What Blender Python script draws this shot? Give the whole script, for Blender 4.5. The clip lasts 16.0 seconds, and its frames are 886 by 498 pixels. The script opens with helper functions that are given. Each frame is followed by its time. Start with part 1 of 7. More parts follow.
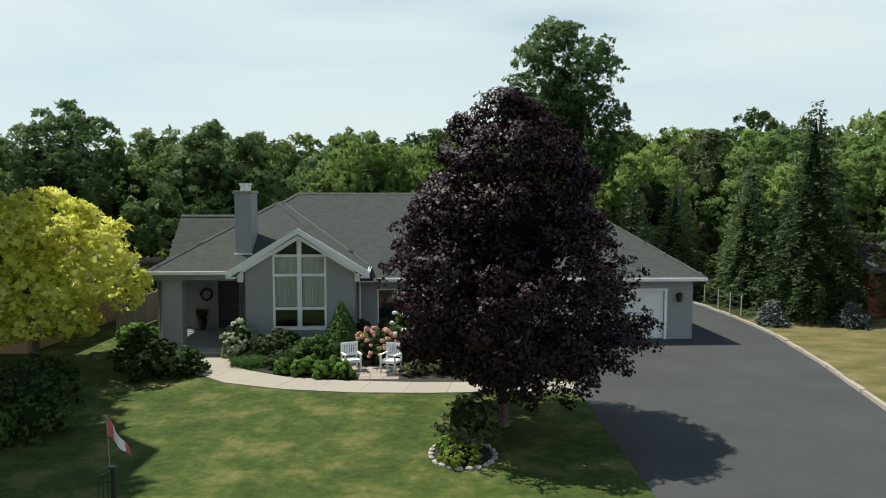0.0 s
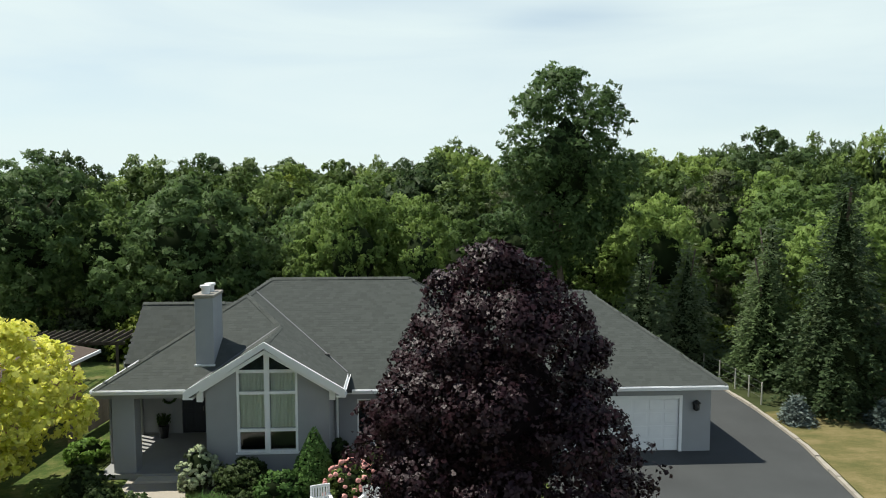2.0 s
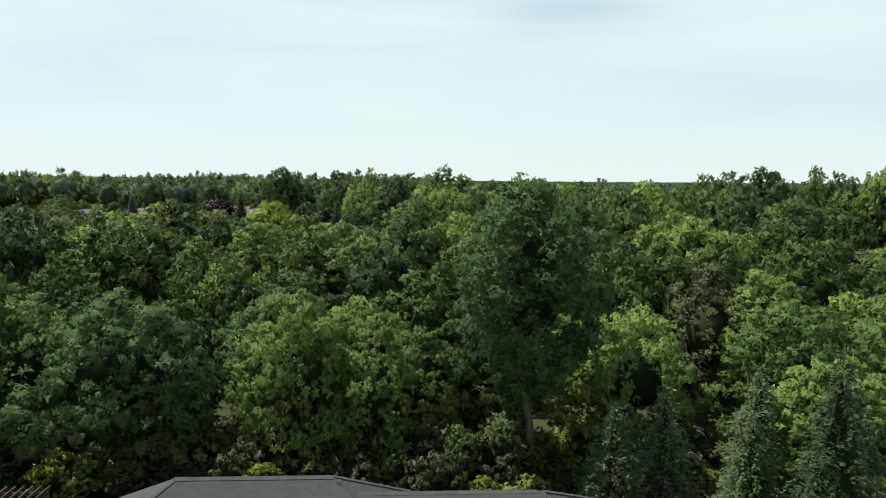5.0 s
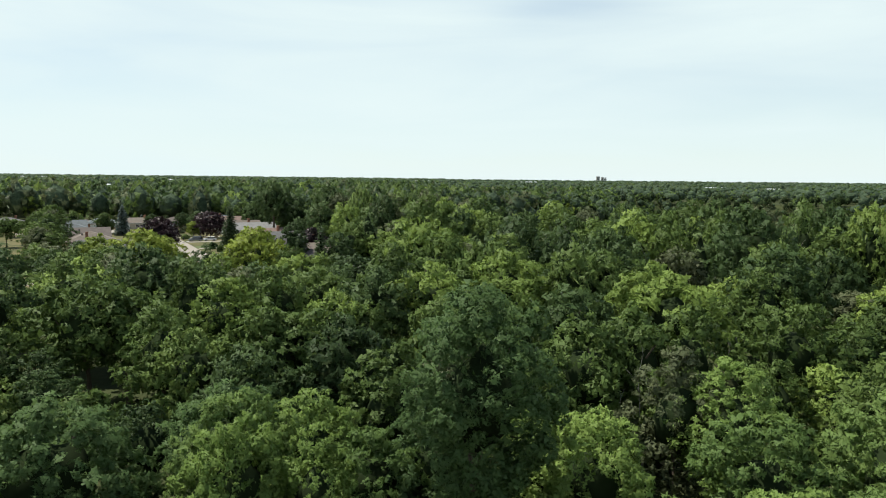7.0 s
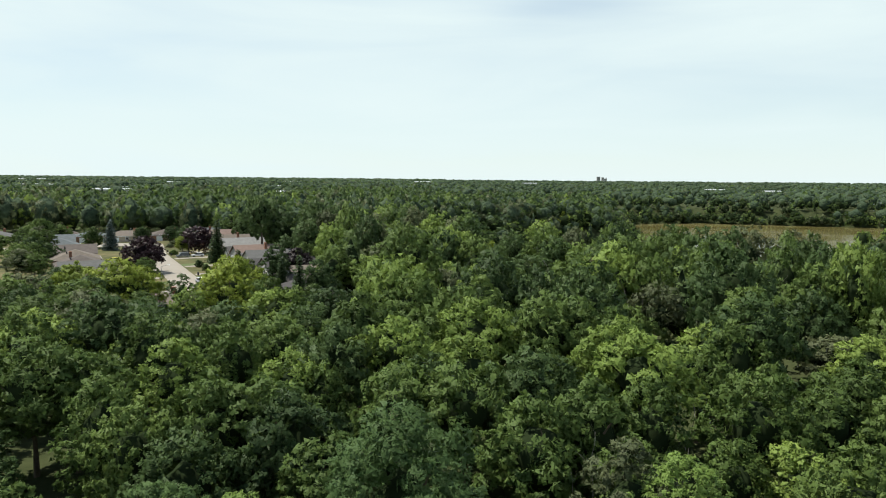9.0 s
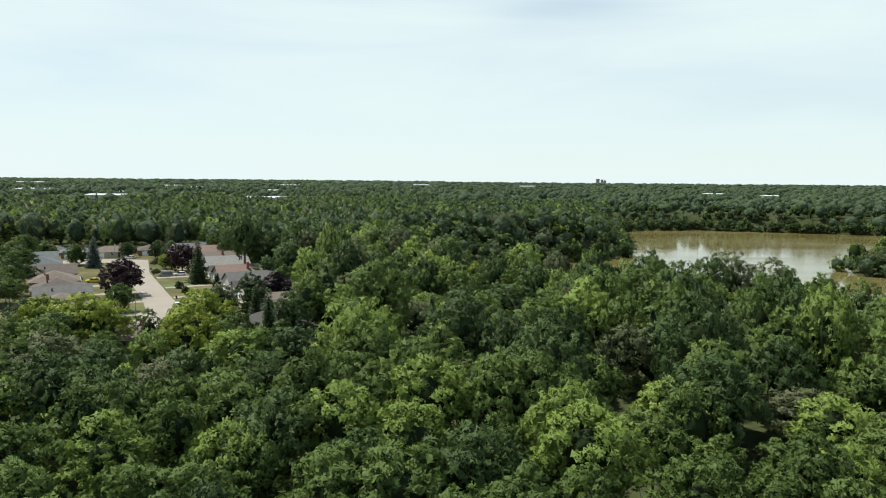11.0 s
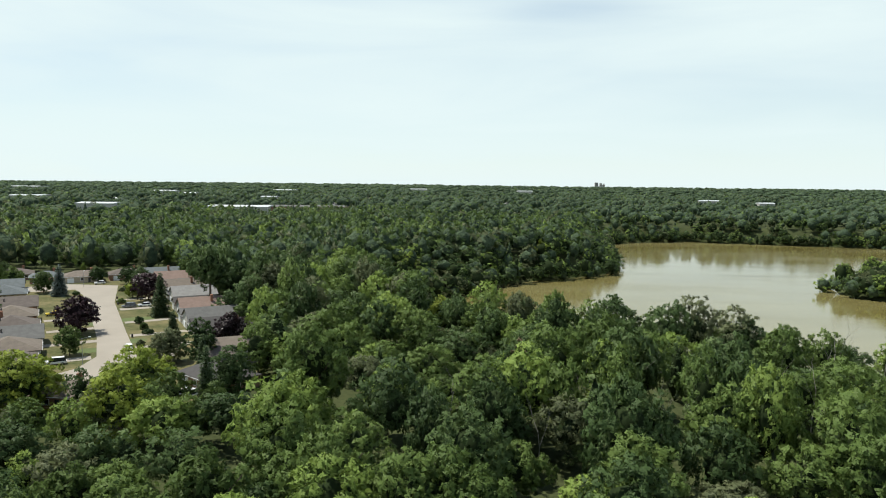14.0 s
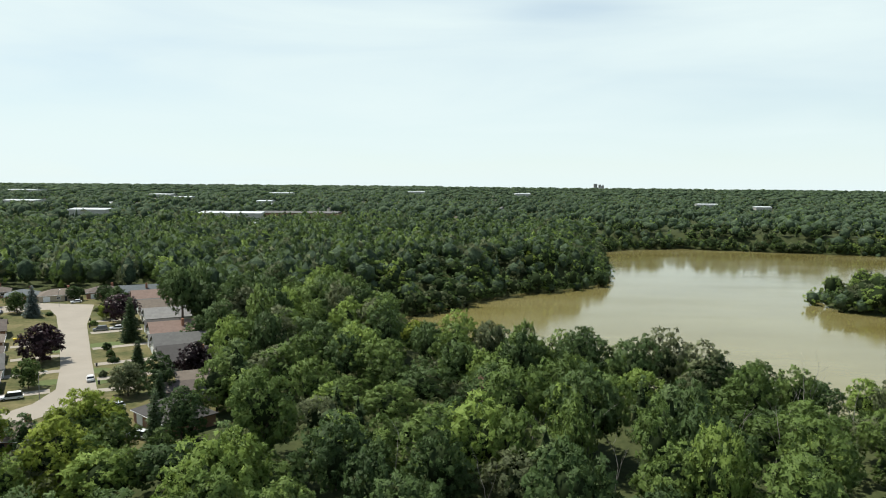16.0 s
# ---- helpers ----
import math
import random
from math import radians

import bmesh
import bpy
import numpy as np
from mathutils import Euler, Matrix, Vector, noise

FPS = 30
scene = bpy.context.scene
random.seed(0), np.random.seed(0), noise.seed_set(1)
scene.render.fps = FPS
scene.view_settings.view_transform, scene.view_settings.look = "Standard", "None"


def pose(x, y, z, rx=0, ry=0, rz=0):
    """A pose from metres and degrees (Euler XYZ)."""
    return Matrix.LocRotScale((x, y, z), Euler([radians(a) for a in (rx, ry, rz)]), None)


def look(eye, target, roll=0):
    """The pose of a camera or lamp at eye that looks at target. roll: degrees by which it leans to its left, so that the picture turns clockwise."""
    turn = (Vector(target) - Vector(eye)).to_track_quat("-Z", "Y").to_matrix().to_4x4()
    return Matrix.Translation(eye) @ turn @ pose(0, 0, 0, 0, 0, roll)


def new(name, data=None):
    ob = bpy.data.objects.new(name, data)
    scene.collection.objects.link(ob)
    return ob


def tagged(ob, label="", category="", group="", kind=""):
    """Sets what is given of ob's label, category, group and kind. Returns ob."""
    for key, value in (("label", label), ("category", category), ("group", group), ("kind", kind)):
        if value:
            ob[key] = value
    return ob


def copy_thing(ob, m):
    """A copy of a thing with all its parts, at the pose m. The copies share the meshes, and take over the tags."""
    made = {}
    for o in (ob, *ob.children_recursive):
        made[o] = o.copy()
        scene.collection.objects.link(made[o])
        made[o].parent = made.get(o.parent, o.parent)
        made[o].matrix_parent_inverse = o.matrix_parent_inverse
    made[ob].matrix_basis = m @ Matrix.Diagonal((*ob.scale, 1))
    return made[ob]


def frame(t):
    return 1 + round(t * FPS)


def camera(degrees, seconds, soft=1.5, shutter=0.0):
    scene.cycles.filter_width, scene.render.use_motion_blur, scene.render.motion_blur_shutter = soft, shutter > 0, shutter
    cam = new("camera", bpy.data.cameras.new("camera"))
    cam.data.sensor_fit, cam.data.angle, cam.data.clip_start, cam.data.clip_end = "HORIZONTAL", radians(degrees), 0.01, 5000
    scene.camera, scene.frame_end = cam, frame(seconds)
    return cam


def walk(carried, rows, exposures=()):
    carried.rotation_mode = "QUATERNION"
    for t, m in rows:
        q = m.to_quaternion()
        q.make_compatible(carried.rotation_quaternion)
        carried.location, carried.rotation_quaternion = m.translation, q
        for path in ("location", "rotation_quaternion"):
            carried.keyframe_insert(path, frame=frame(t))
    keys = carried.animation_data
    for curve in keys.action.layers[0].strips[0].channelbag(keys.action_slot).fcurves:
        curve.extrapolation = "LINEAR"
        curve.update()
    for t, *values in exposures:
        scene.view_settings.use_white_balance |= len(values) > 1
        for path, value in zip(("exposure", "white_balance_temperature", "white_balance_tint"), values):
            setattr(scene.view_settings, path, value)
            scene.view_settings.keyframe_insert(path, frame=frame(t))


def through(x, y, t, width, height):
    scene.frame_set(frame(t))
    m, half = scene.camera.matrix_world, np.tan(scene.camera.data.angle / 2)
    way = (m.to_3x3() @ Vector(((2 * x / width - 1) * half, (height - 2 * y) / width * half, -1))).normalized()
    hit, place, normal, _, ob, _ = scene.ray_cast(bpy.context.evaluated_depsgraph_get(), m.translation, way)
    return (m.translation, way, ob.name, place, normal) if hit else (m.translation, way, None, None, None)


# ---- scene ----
cam = camera(64.0, 16.0, soft=1.0)
PATH = [
    (0, (2.917, 1.925, 6.312), (2.934, 3.919, 6.16), 0.1),
    (0.5, (2.995, 2.851, 7.294), (3.01, 4.845, 7.135), 0.1),
    (1, (3.092, 3.793, 8.239), (3.107, 5.786, 8.079), 0.1),
    (1.5, (3.269, 4.686, 9.176), (3.28, 6.679, 9.017), 0.0),
    (2, (3.511, 5.565, 10.178), (3.521, 7.559, 10.017), 0.0),
    (2.5, (3.803, 6.416, 11.27), (3.81, 8.409, 11.103), 0.1),
    (3, (4.132, 7.295, 12.364), (4.139, 9.287, 12.194), 0.2),
    (3.5, (4.521, 8.198, 13.515), (4.528, 10.19, 13.343), 0.1),
    (4, (5.027, 9.073, 14.811), (5.032, 11.065, 14.635), 0.2),
    (6.5, (8.343, 12.552, 22.057), (8.346, 14.542, 21.863), 0.7),
    (7, (9.119, 13.22, 23.463), (9.123, 15.21, 23.27), 0.6),
    (7.5, (10.015, 13.889, 24.873), (10.018, 15.88, 24.681), 0.6),
    (8, (11.007, 14.578, 26.287), (11.01, 16.569, 26.094), 0.6),
    (8.5, (12.095, 15.3, 27.715), (12.097, 17.291, 27.523), 0.6),
    (9, (13.326, 16.048, 29.186), (13.327, 18.038, 28.992), 0.5),
    (11.5, (20.547, 19.836, 37.139), (20.547, 21.827, 36.949), 0.5),
    (12, (22.179, 20.732, 38.781), (22.178, 22.723, 38.592), 0.5),
    (12.5, (23.956, 21.754, 40.445), (23.957, 23.746, 40.257), 0.5),
    (13, (25.842, 22.813, 42.134), (25.842, 24.804, 41.947), 0.5),
    (13.5, (27.812, 23.848, 43.838), (27.812, 25.839, 43.651), 0.5),
    (14, (29.849, 24.864, 45.557), (29.849, 26.855, 45.371), 0.6),
    (14.5, (31.924, 25.898, 47.291), (31.923, 27.889, 47.104), 0.5),
    (15, (34.05, 26.996, 49.085), (34.049, 28.987, 48.899), 0.6),
    (15.5, (36.223, 28.14, 50.921), (36.223, 30.131, 50.734), 0.6),
    (16, (38.423, 29.302, 52.794), (38.422, 31.294, 52.609), 0.5),
]
walk(cam, [(t, look(eye, target, roll)) for t, eye, target, roll in PATH],
     exposures=[(0, 0.16, 6500, 5.8), (0.5, 0.2, 6500, 5.8), (1.5, 0.27, 6500, 5.8), (3, 0.25, 6500, 5.8), (6.5, 0.3, 6500, 5.8), (16, 0.3, 6500, 5.8)])

# ---------------------------------------------------------------- light
SUN_TO = Vector((-1.25, 0.58, 2.75)).normalized()      # the way to the sun
world = bpy.data.worlds.new("summer_sky")
scene.world = world
world.use_nodes = True
wn, wl = world.node_tree.nodes, world.node_tree.links
wn.clear()
w_out = wn.new("ShaderNodeOutputWorld")
w_bg = wn.new("ShaderNodeBackground")
w_sky = wn.new("ShaderNodeTexSky")
w_sky.sky_type = "NISHITA"
w_sky.sun_disc = False
w_sky.sun_elevation = math.asin(SUN_TO.z)
w_sky.sun_rotation = math.atan2(SUN_TO.x, SUN_TO.y)
w_sky.altitude, w_sky.air_density, w_sky.dust_density, w_sky.ozone_density = 200, 1.0, 0.15, 1.8
w_tc = wn.new("ShaderNodeTexCoord")
w_sep = wn.new("ShaderNodeSeparateXYZ")
wl.new(w_tc.outputs["Generated"], w_sep.inputs["Vector"])


def sky_math(how, a, b=None):
    """One arithmetic node of the sky; a and b are sockets or numbers."""
    n = wn.new("ShaderNodeMath")
    n.operation = how
    for i, v in enumerate((a, b)):
        if isinstance(v, (int, float)):
            n.inputs[i].default_value = v
        elif v is not None:
            wl.new(v, n.inputs[i])
    return n.outputs["Value"]


w_az = sky_math("ARCTAN2", w_sep.outputs["X"], w_sep.outputs["Y"])
w_el = sky_math("ARCSINE", w_sep.outputs["Z"])


def thin_patch(az, el, wide, high, slope, depth):
    """A gap in the high cloud round one direction, drawn out along a slope."""
    da = sky_math("SUBTRACT", w_az, az)
    de = sky_math("SUBTRACT", sky_math("SUBTRACT", w_el, el), sky_math("MULTIPLY", da, slope))
    q = sky_math("ADD", sky_math("POWER", sky_math("ABSOLUTE", sky_math("DIVIDE", da, wide)), 2.0), sky_math("POWER", sky_math("ABSOLUTE", sky_math("DIVIDE", de, high)), 2.0))
    return sky_math("MULTIPLY", sky_math("EXPONENT", sky_math("MULTIPLY", q, -1.0)), depth)


w_vec = wn.new("ShaderNodeCombineXYZ")
wl.new(w_az, w_vec.inputs["X"])
wl.new(w_el, w_vec.inputs["Y"])
w_map = wn.new("ShaderNodeMapping")
w_map.inputs["Rotation"].default_value = (0, 0, -0.16)
w_map.inputs["Scale"].default_value = (2.2, 13.0, 1.0)
w_noise = wn.new("ShaderNodeTexNoise")
w_noise.inputs["Scale"].default_value = 1.0
w_noise.inputs["Detail"].default_value = 5
w_noise.inputs["Roughness"].default_value = 0.5
w_noise.inputs["Distortion"].default_value = 0.5
w_ramp = wn.new("ShaderNodeValToRGB")
w_ramp.color_ramp.elements[0].position, w_ramp.color_ramp.elements[1].position = 0.30, 0.64
w_ramp.color_ramp.elements[0].color, w_ramp.color_ramp.elements[1].color = (0.76, 0.76, 0.76, 1), (1.0, 1.0, 1.0, 1)
wl.new(w_vec.outputs["Vector"], w_map.inputs["Vector"])
wl.new(w_map.outputs["Vector"], w_noise.inputs["Vector"])
wl.new(w_noise.outputs["Fac"], w_ramp.inputs["Fac"])
w_cover = w_ramp.outputs["Color"]
for gap in ((0.17, 0.232, 0.12, 0.022, 0.10, 0.24), (-0.10, 0.255, 0.14, 0.016, 0.10, 0.12), (-0.42, 0.140, 0.18, 0.050, 0.10, 0.12), (0.62, 0.10, 0.30, 0.05, 0.05, 0.14)):
    w_cover = sky_math("SUBTRACT", w_cover, thin_patch(*gap))
w_cover = sky_math("MAXIMUM", w_cover, sky_math("SUBTRACT", 0.97, sky_math("MULTIPLY", sky_math("MAXIMUM", w_el, 0.0), 5.0)))
w_high = wn.new("ShaderNodeMapRange")             # the haze thins out overhead
w_high.inputs["From Min"].default_value, w_high.inputs["From Max"].default_value = 0.30, 0.75
w_high.inputs["To Min"].default_value, w_high.inputs["To Max"].default_value = 1.0, 0.12
wl.new(w_el, w_high.inputs["Value"])
w_cover = sky_math("MULTIPLY", w_cover, w_high.outputs["Result"])
w_mix = wn.new("ShaderNodeMix")
w_mix.data_type = "RGBA"
w_mix.inputs["B"].default_value = (6.75, 7.65, 7.85, 1)      # thin high cloud
wl.new(w_cover, w_mix.inputs["Factor"])
wl.new(w_sky.outputs["Color"], w_mix.inputs["A"])
wl.new(w_mix.outputs["Result"], w_bg.inputs["Color"])
w_bg.inputs["Strength"].default_value = 0.1
wl.new(w_bg.outputs["Background"], w_out.inputs["Surface"])

sun_data = bpy.data.lights.new("sun", "SUN")
sun_data.energy, sun_data.angle, sun_data.color = 5.0, radians(0.55), (1.0, 0.95, 0.86)
sun = new("sun", sun_data)
sun.matrix_world = look(SUN_TO * 200, (0, 0, 0))

# ---------------------------------------------------------------- materials
def material(name, base, rough=0.8, metal=0.0, spec=0.5):
    """A node material; returns it with its tree, its Principled node and an adder of nodes."""
    m = bpy.data.materials.new(name)
    m.use_nodes = True
    t = m.node_tree
    b = t.nodes["Principled BSDF"]
    b.inputs["Base Color"].default_value = (*base, 1)
    b.inputs["Roughness"].default_value = rough
    b.inputs["Metallic"].default_value = metal
    b.inputs["Specular IOR Level"].default_value = spec
    return m, t, b


def noise_tex(t, scale, detail=4, rough=0.55, coords="Object", stretch=None):
    tc = t.nodes.new("ShaderNodeTexCoord")
    n = t.nodes.new("ShaderNodeTexNoise")
    n.inputs["Scale"].default_value, n.inputs["Detail"].default_value = scale, detail
    n.inputs["Roughness"].default_value = rough
    if coords == "World":
        g = t.nodes.new("ShaderNodeNewGeometry")
        src = g.outputs["Position"]
    else:
        src = tc.outputs[coords]
    if stretch:
        mp = t.nodes.new("ShaderNodeMapping")
        mp.inputs["Scale"].default_value = stretch
        t.links.new(src, mp.inputs["Vector"])
        src = mp.outputs["Vector"]
    t.links.new(src, n.inputs["Vector"])
    return n


def ramp(t, source, *stops):
    r = t.nodes.new("ShaderNodeValToRGB")
    e = r.color_ramp.elements
    while len(e) < len(stops):
        e.new(0.5)
    for el, (p, c) in zip(e, stops):
        el.position, el.color = p, (*c, 1)
    t.links.new(source, r.inputs["Fac"])
    return r.outputs["Color"]


def mixed(t, fac, a, b, how="MIX"):
    x = t.nodes.new("ShaderNodeMix")
    x.data_type, x.blend_type = "RGBA", how
    for key, v in (("Factor", fac), ("A", a), ("B", b)):
        if isinstance(v, (int, float)):
            x.inputs[key].default_value = v
        elif isinstance(v, tuple):
            x.inputs[key].default_value = (*v, 1)
        else:
            t.links.new(v, x.inputs[key])
    return x.outputs["Result"]


def bump(t, b, height, strength=0.3, distance=0.02):
    n = t.nodes.new("ShaderNodeBump")
    n.inputs["Strength"].default_value, n.inputs["Distance"].default_value = strength, distance
    t.links.new(height, n.inputs["Height"])
    t.links.new(n.outputs["Normal"], b.inputs["Normal"])


def plain(name, base, rough=0.7, vary=0.12, scale=6.0, bumpy=0.12, metal=0.0, spec=0.4, fine=60.0):
    """A painted or mineral surface with broad stains and fine grain."""
    m, t, b = material(name, base, rough, metal, spec)
    n1, n2 = noise_tex(t, scale, 5), noise_tex(t, fine, 3)
    lo, hi = tuple(c * (1 - vary) for c in base), tuple(min(1, c * (1 + vary)) for c in base)
    c1 = ramp(t, n1.outputs["Fac"], (0.3, lo), (0.7, hi))
    c2 = mixed(t, 0.35, c1, ramp(t, n2.outputs["Fac"], (0.35, lo), (0.65, hi)))
    t.links.new(c2, b.inputs["Base Color"])
    if bumpy:
        bump(t, b, n2.outputs["Fac"], bumpy, 0.01)
    return m


def varied(name, base, spread=0.25, rough=0.85, fine=30.0, island=False, spec=0.3):
    """Like plain, with each object (or each island of a joined mesh) a shade of its own."""
    m, t, b = material(name, base, rough, 0, spec)
    if island:
        rnd = t.nodes.new("ShaderNodeNewGeometry").outputs["Random Per Island"]
    else:
        rnd = t.nodes.new("ShaderNodeObjectInfo").outputs["Random"]
    lo, hi = tuple(c * (1 - spread) for c in base), tuple(min(1, c * (1 + spread)) for c in base)
    c1 = ramp(t, rnd, (0.0, lo), (1.0, hi))
    n = noise_tex(t, fine, 4)
    c2 = mixed(t, 0.4, c1, ramp(t, n.outputs["Fac"], (0.3, lo), (0.7, hi)))
    t.links.new(c2, b.inputs["Base Color"])
    bump(t, b, n.outputs["Fac"], 0.2, 0.01)
    return m


def foliage(name, dark, mid, light, rough=0.55, through=0.28, patch=0.11, per_tree=True, fine=6.5, cut=4.5, cover=0.62, gloss=0.12):
    """Leaves: each spray its own shade, each tree its own tint, some light let through; a spray is cut into single leaves."""
    m, t, b = material(name, mid, rough, 0, gloss)
    rnd = t.nodes.new("ShaderNodeNewGeometry").outputs["Random Per Island"]
    c = ramp(t, rnd, (0.0, tuple(v * 0.5 + w * 0.5 for v, w in zip(dark, mid))), (0.55, mid), (1.0, tuple(v * 0.6 + w * 0.4 for v, w in zip(light, mid))))
    n = noise_tex(t, patch, 3, 0.6, "World")
    c = mixed(t, 0.35, c, ramp(t, n.outputs["Fac"], (0.36, dark), (0.5, mid), (0.66, light)))
    if per_tree:
        o = t.nodes.new("ShaderNodeObjectInfo").outputs["Random"]
        at = t.nodes.new("ShaderNodeAttribute")
        at.attribute_name = "tree_tint"
        both, turn = t.nodes.new("ShaderNodeMath"), t.nodes.new("ShaderNodeMath")
        turn.operation = "FRACT"
        t.links.new(o, both.inputs[0])
        t.links.new(at.outputs["Fac"], both.inputs[1])
        t.links.new(both.outputs["Value"], turn.inputs[0])
        c = mixed(t, 0.55, c, ramp(t, turn.outputs["Value"], (0.0, dark), (0.5, mid), (1.0, light)))
    g = noise_tex(t, fine, 3, 0.7, "World")
    c = mixed(t, 0.22, c, ramp(t, g.outputs["Fac"], (0.38, tuple(v * 0.5 for v in dark)), (0.52, mid), (0.64, light)))
    t.links.new(c, b.inputs["Base Color"])
    bump(t, b, g.outputs["Fac"], 0.35, 0.5 / fine)
    tr = t.nodes.new("ShaderNodeBsdfTranslucent")
    t.links.new(c, tr.inputs["Color"])
    mx = t.nodes.new("ShaderNodeMixShader")
    mx.inputs["Fac"].default_value = through
    t.links.new(b.outputs["BSDF"], mx.inputs[1])
    t.links.new(tr.outputs["BSDF"], mx.inputs[2])
    out = mx.outputs["Shader"]
    if cut:
        pos = t.nodes.new("ShaderNodeNewGeometry").outputs["Position"]
        vo = t.nodes.new("ShaderNodeTexVoronoi")
        vo.inputs["Scale"].default_value = cut
        t.links.new(pos, vo.inputs["Vector"])
        gap = t.nodes.new("ShaderNodeMath")
        gap.operation = "GREATER_THAN"
        gap.inputs[1].default_value = cover
        t.links.new(vo.outputs["Distance"], gap.inputs[0])
        hole = t.nodes.new("ShaderNodeMixShader")
        t.links.new(gap.outputs["Value"], hole.inputs["Fac"])
        t.links.new(out, hole.inputs[1])
        t.links.new(t.nodes.new("ShaderNodeBsdfTransparent").outputs["BSDF"], hole.inputs[2])
        out = hole.outputs["Shader"]
    t.links.new(out, t.nodes["Material Output"].inputs["Surface"])
    return m


LEAF = foliage("leaf_green", (0.040, 0.066, 0.018), (0.094, 0.146, 0.038), (0.178, 0.246, 0.066), through=0.30)
LEAF_PALE = foliage("leaf_pale_green", (0.096, 0.144, 0.034), (0.182, 0.258, 0.058), (0.285, 0.375, 0.092), through=0.32)
LEAF_DARK = foliage("leaf_dark_green", (0.027, 0.049, 0.018), (0.062, 0.102, 0.034), (0.112, 0.165, 0.058), through=0.30)
NEAR_LEAF = {LEAF: foliage("leaf_green_fine", (0.066, 0.108, 0.032), (0.132, 0.208, 0.060), (0.222, 0.312, 0.092), through=0.42, cut=8.5),
             LEAF_PALE: foliage("leaf_pale_green_fine", (0.114, 0.174, 0.046), (0.202, 0.296, 0.076), (0.304, 0.410, 0.112), through=0.42, cut=8.5),
             LEAF_DARK: foliage("leaf_dark_green_fine", (0.052, 0.092, 0.034), (0.100, 0.164, 0.056), (0.164, 0.238, 0.088), through=0.42, cut=8.5)}
# Greener and lemon tones paint shade and sunlit highlights into the golden leaves.
LEAF_YELLOW = foliage("leaf_golden", (0.46, 0.54, 0.06), (0.90, 0.87, 0.15), (0.97, 0.95, 0.48), through=0.52, patch=1.6, fine=5, cut=7, cover=0.74, per_tree=False)
LEAF_YGREEN = foliage("leaf_yellow_green", (0.092, 0.135, 0.020), (0.190, 0.245, 0.036), (0.290, 0.345, 0.060), patch=0.3)
LEAF_PURPLE = foliage("leaf_purple", (0.007, 0.004, 0.005), (0.018, 0.008, 0.011), (0.042, 0.016, 0.021), rough=0.42, through=0.08, patch=0.9, fine=16, cut=20, cover=0.72, gloss=0.20)
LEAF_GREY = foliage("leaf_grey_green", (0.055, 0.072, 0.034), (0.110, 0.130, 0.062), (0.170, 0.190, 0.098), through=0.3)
NEEDLE = foliage("needle_green", (0.058, 0.094, 0.040), (0.140, 0.205, 0.080), (0.240, 0.310, 0.125), through=0.34, fine=5, cut=11)
NEEDLE_DEEP = foliage("needle_deep_green", (0.030, 0.050, 0.022), (0.070, 0.106, 0.044), (0.140, 0.190, 0.078), through=0.25, fine=5, cut=11)
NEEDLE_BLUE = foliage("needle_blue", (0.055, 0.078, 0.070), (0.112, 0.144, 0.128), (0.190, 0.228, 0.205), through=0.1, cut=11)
# Near-black crown hearts: the shade between the boughs is put into the colour.
HEART = plain("crown_inner_shade", (0.020, 0.030, 0.012), 1.0, 0.4, 1.2, 0.4, spec=0.05, fine=5)
HEART_PURPLE = plain("purple_inner_shade", (0.012, 0.008, 0.009), 1.0, 0.4, 1.2, 0.4, spec=0.05, fine=8)
HEART_YELLOW = plain("inner_golden_twigs", (0.36, 0.36, 0.05), 1.0, 0.4, 1.2, 0.4, spec=0.05, fine=8)
# Bluish tones put the haze of distance into the far canopy's colour.
FAR_HEART, t_fh, b_fh = material("hazed_far_canopy", (0.05, 0.09, 0.025), 0.9, 0, 0.1)
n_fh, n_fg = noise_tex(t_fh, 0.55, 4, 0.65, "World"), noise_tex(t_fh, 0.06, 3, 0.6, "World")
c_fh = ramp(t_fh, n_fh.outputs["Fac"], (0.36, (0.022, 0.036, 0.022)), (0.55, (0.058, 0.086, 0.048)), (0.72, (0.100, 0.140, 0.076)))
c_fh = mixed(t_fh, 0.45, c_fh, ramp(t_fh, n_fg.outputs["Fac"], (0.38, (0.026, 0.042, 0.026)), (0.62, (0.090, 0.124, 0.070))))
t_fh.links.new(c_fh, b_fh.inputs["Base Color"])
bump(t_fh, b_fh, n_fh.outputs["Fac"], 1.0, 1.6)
BARK = plain("bark", (0.115, 0.090, 0.068), 0.95, 0.4, 1.5, 0.6, fine=9)
BARK_PALE = plain("dead_wood", (0.27, 0.25, 0.22), 0.9, 0.3, 1.5, 0.4, fine=9)
SIDING = plain("grey_stucco", (0.290, 0.298, 0.312), 0.9, 0.06, 1.2, 0.3, fine=90)
WHITE = plain("white_paint", (0.78, 0.79, 0.80), 0.5, 0.05, 2, 0.05)
ROOF_MAT = varied("slate_grey_shingle", (0.063, 0.070, 0.064), 0.19, 0.95, 40, island=True)
ROOF_BASE = plain("grey_roof", (0.062, 0.066, 0.069), 0.95, 0.25, 0.6, 0.5, fine=22)
RIDGE_MAT = varied("ridge_shingle", (0.078, 0.085, 0.077), 0.2, 0.95, 40)
CONCRETE = plain("pale_concrete", (0.52, 0.48, 0.42), 0.9, 0.10, 0.8, 0.25, fine=45)
PORCH = plain("grey_porch_concrete", (0.27, 0.27, 0.265), 0.9, 0.12, 0.9, 0.25, fine=45)
SLAB = varied("walk_slab", (0.35, 0.315, 0.265), 0.08, 0.9, 6)
ASPHALT = plain("asphalt", (0.050, 0.053, 0.053), 0.85, 0.24, 0.45, 0.5, fine=70)
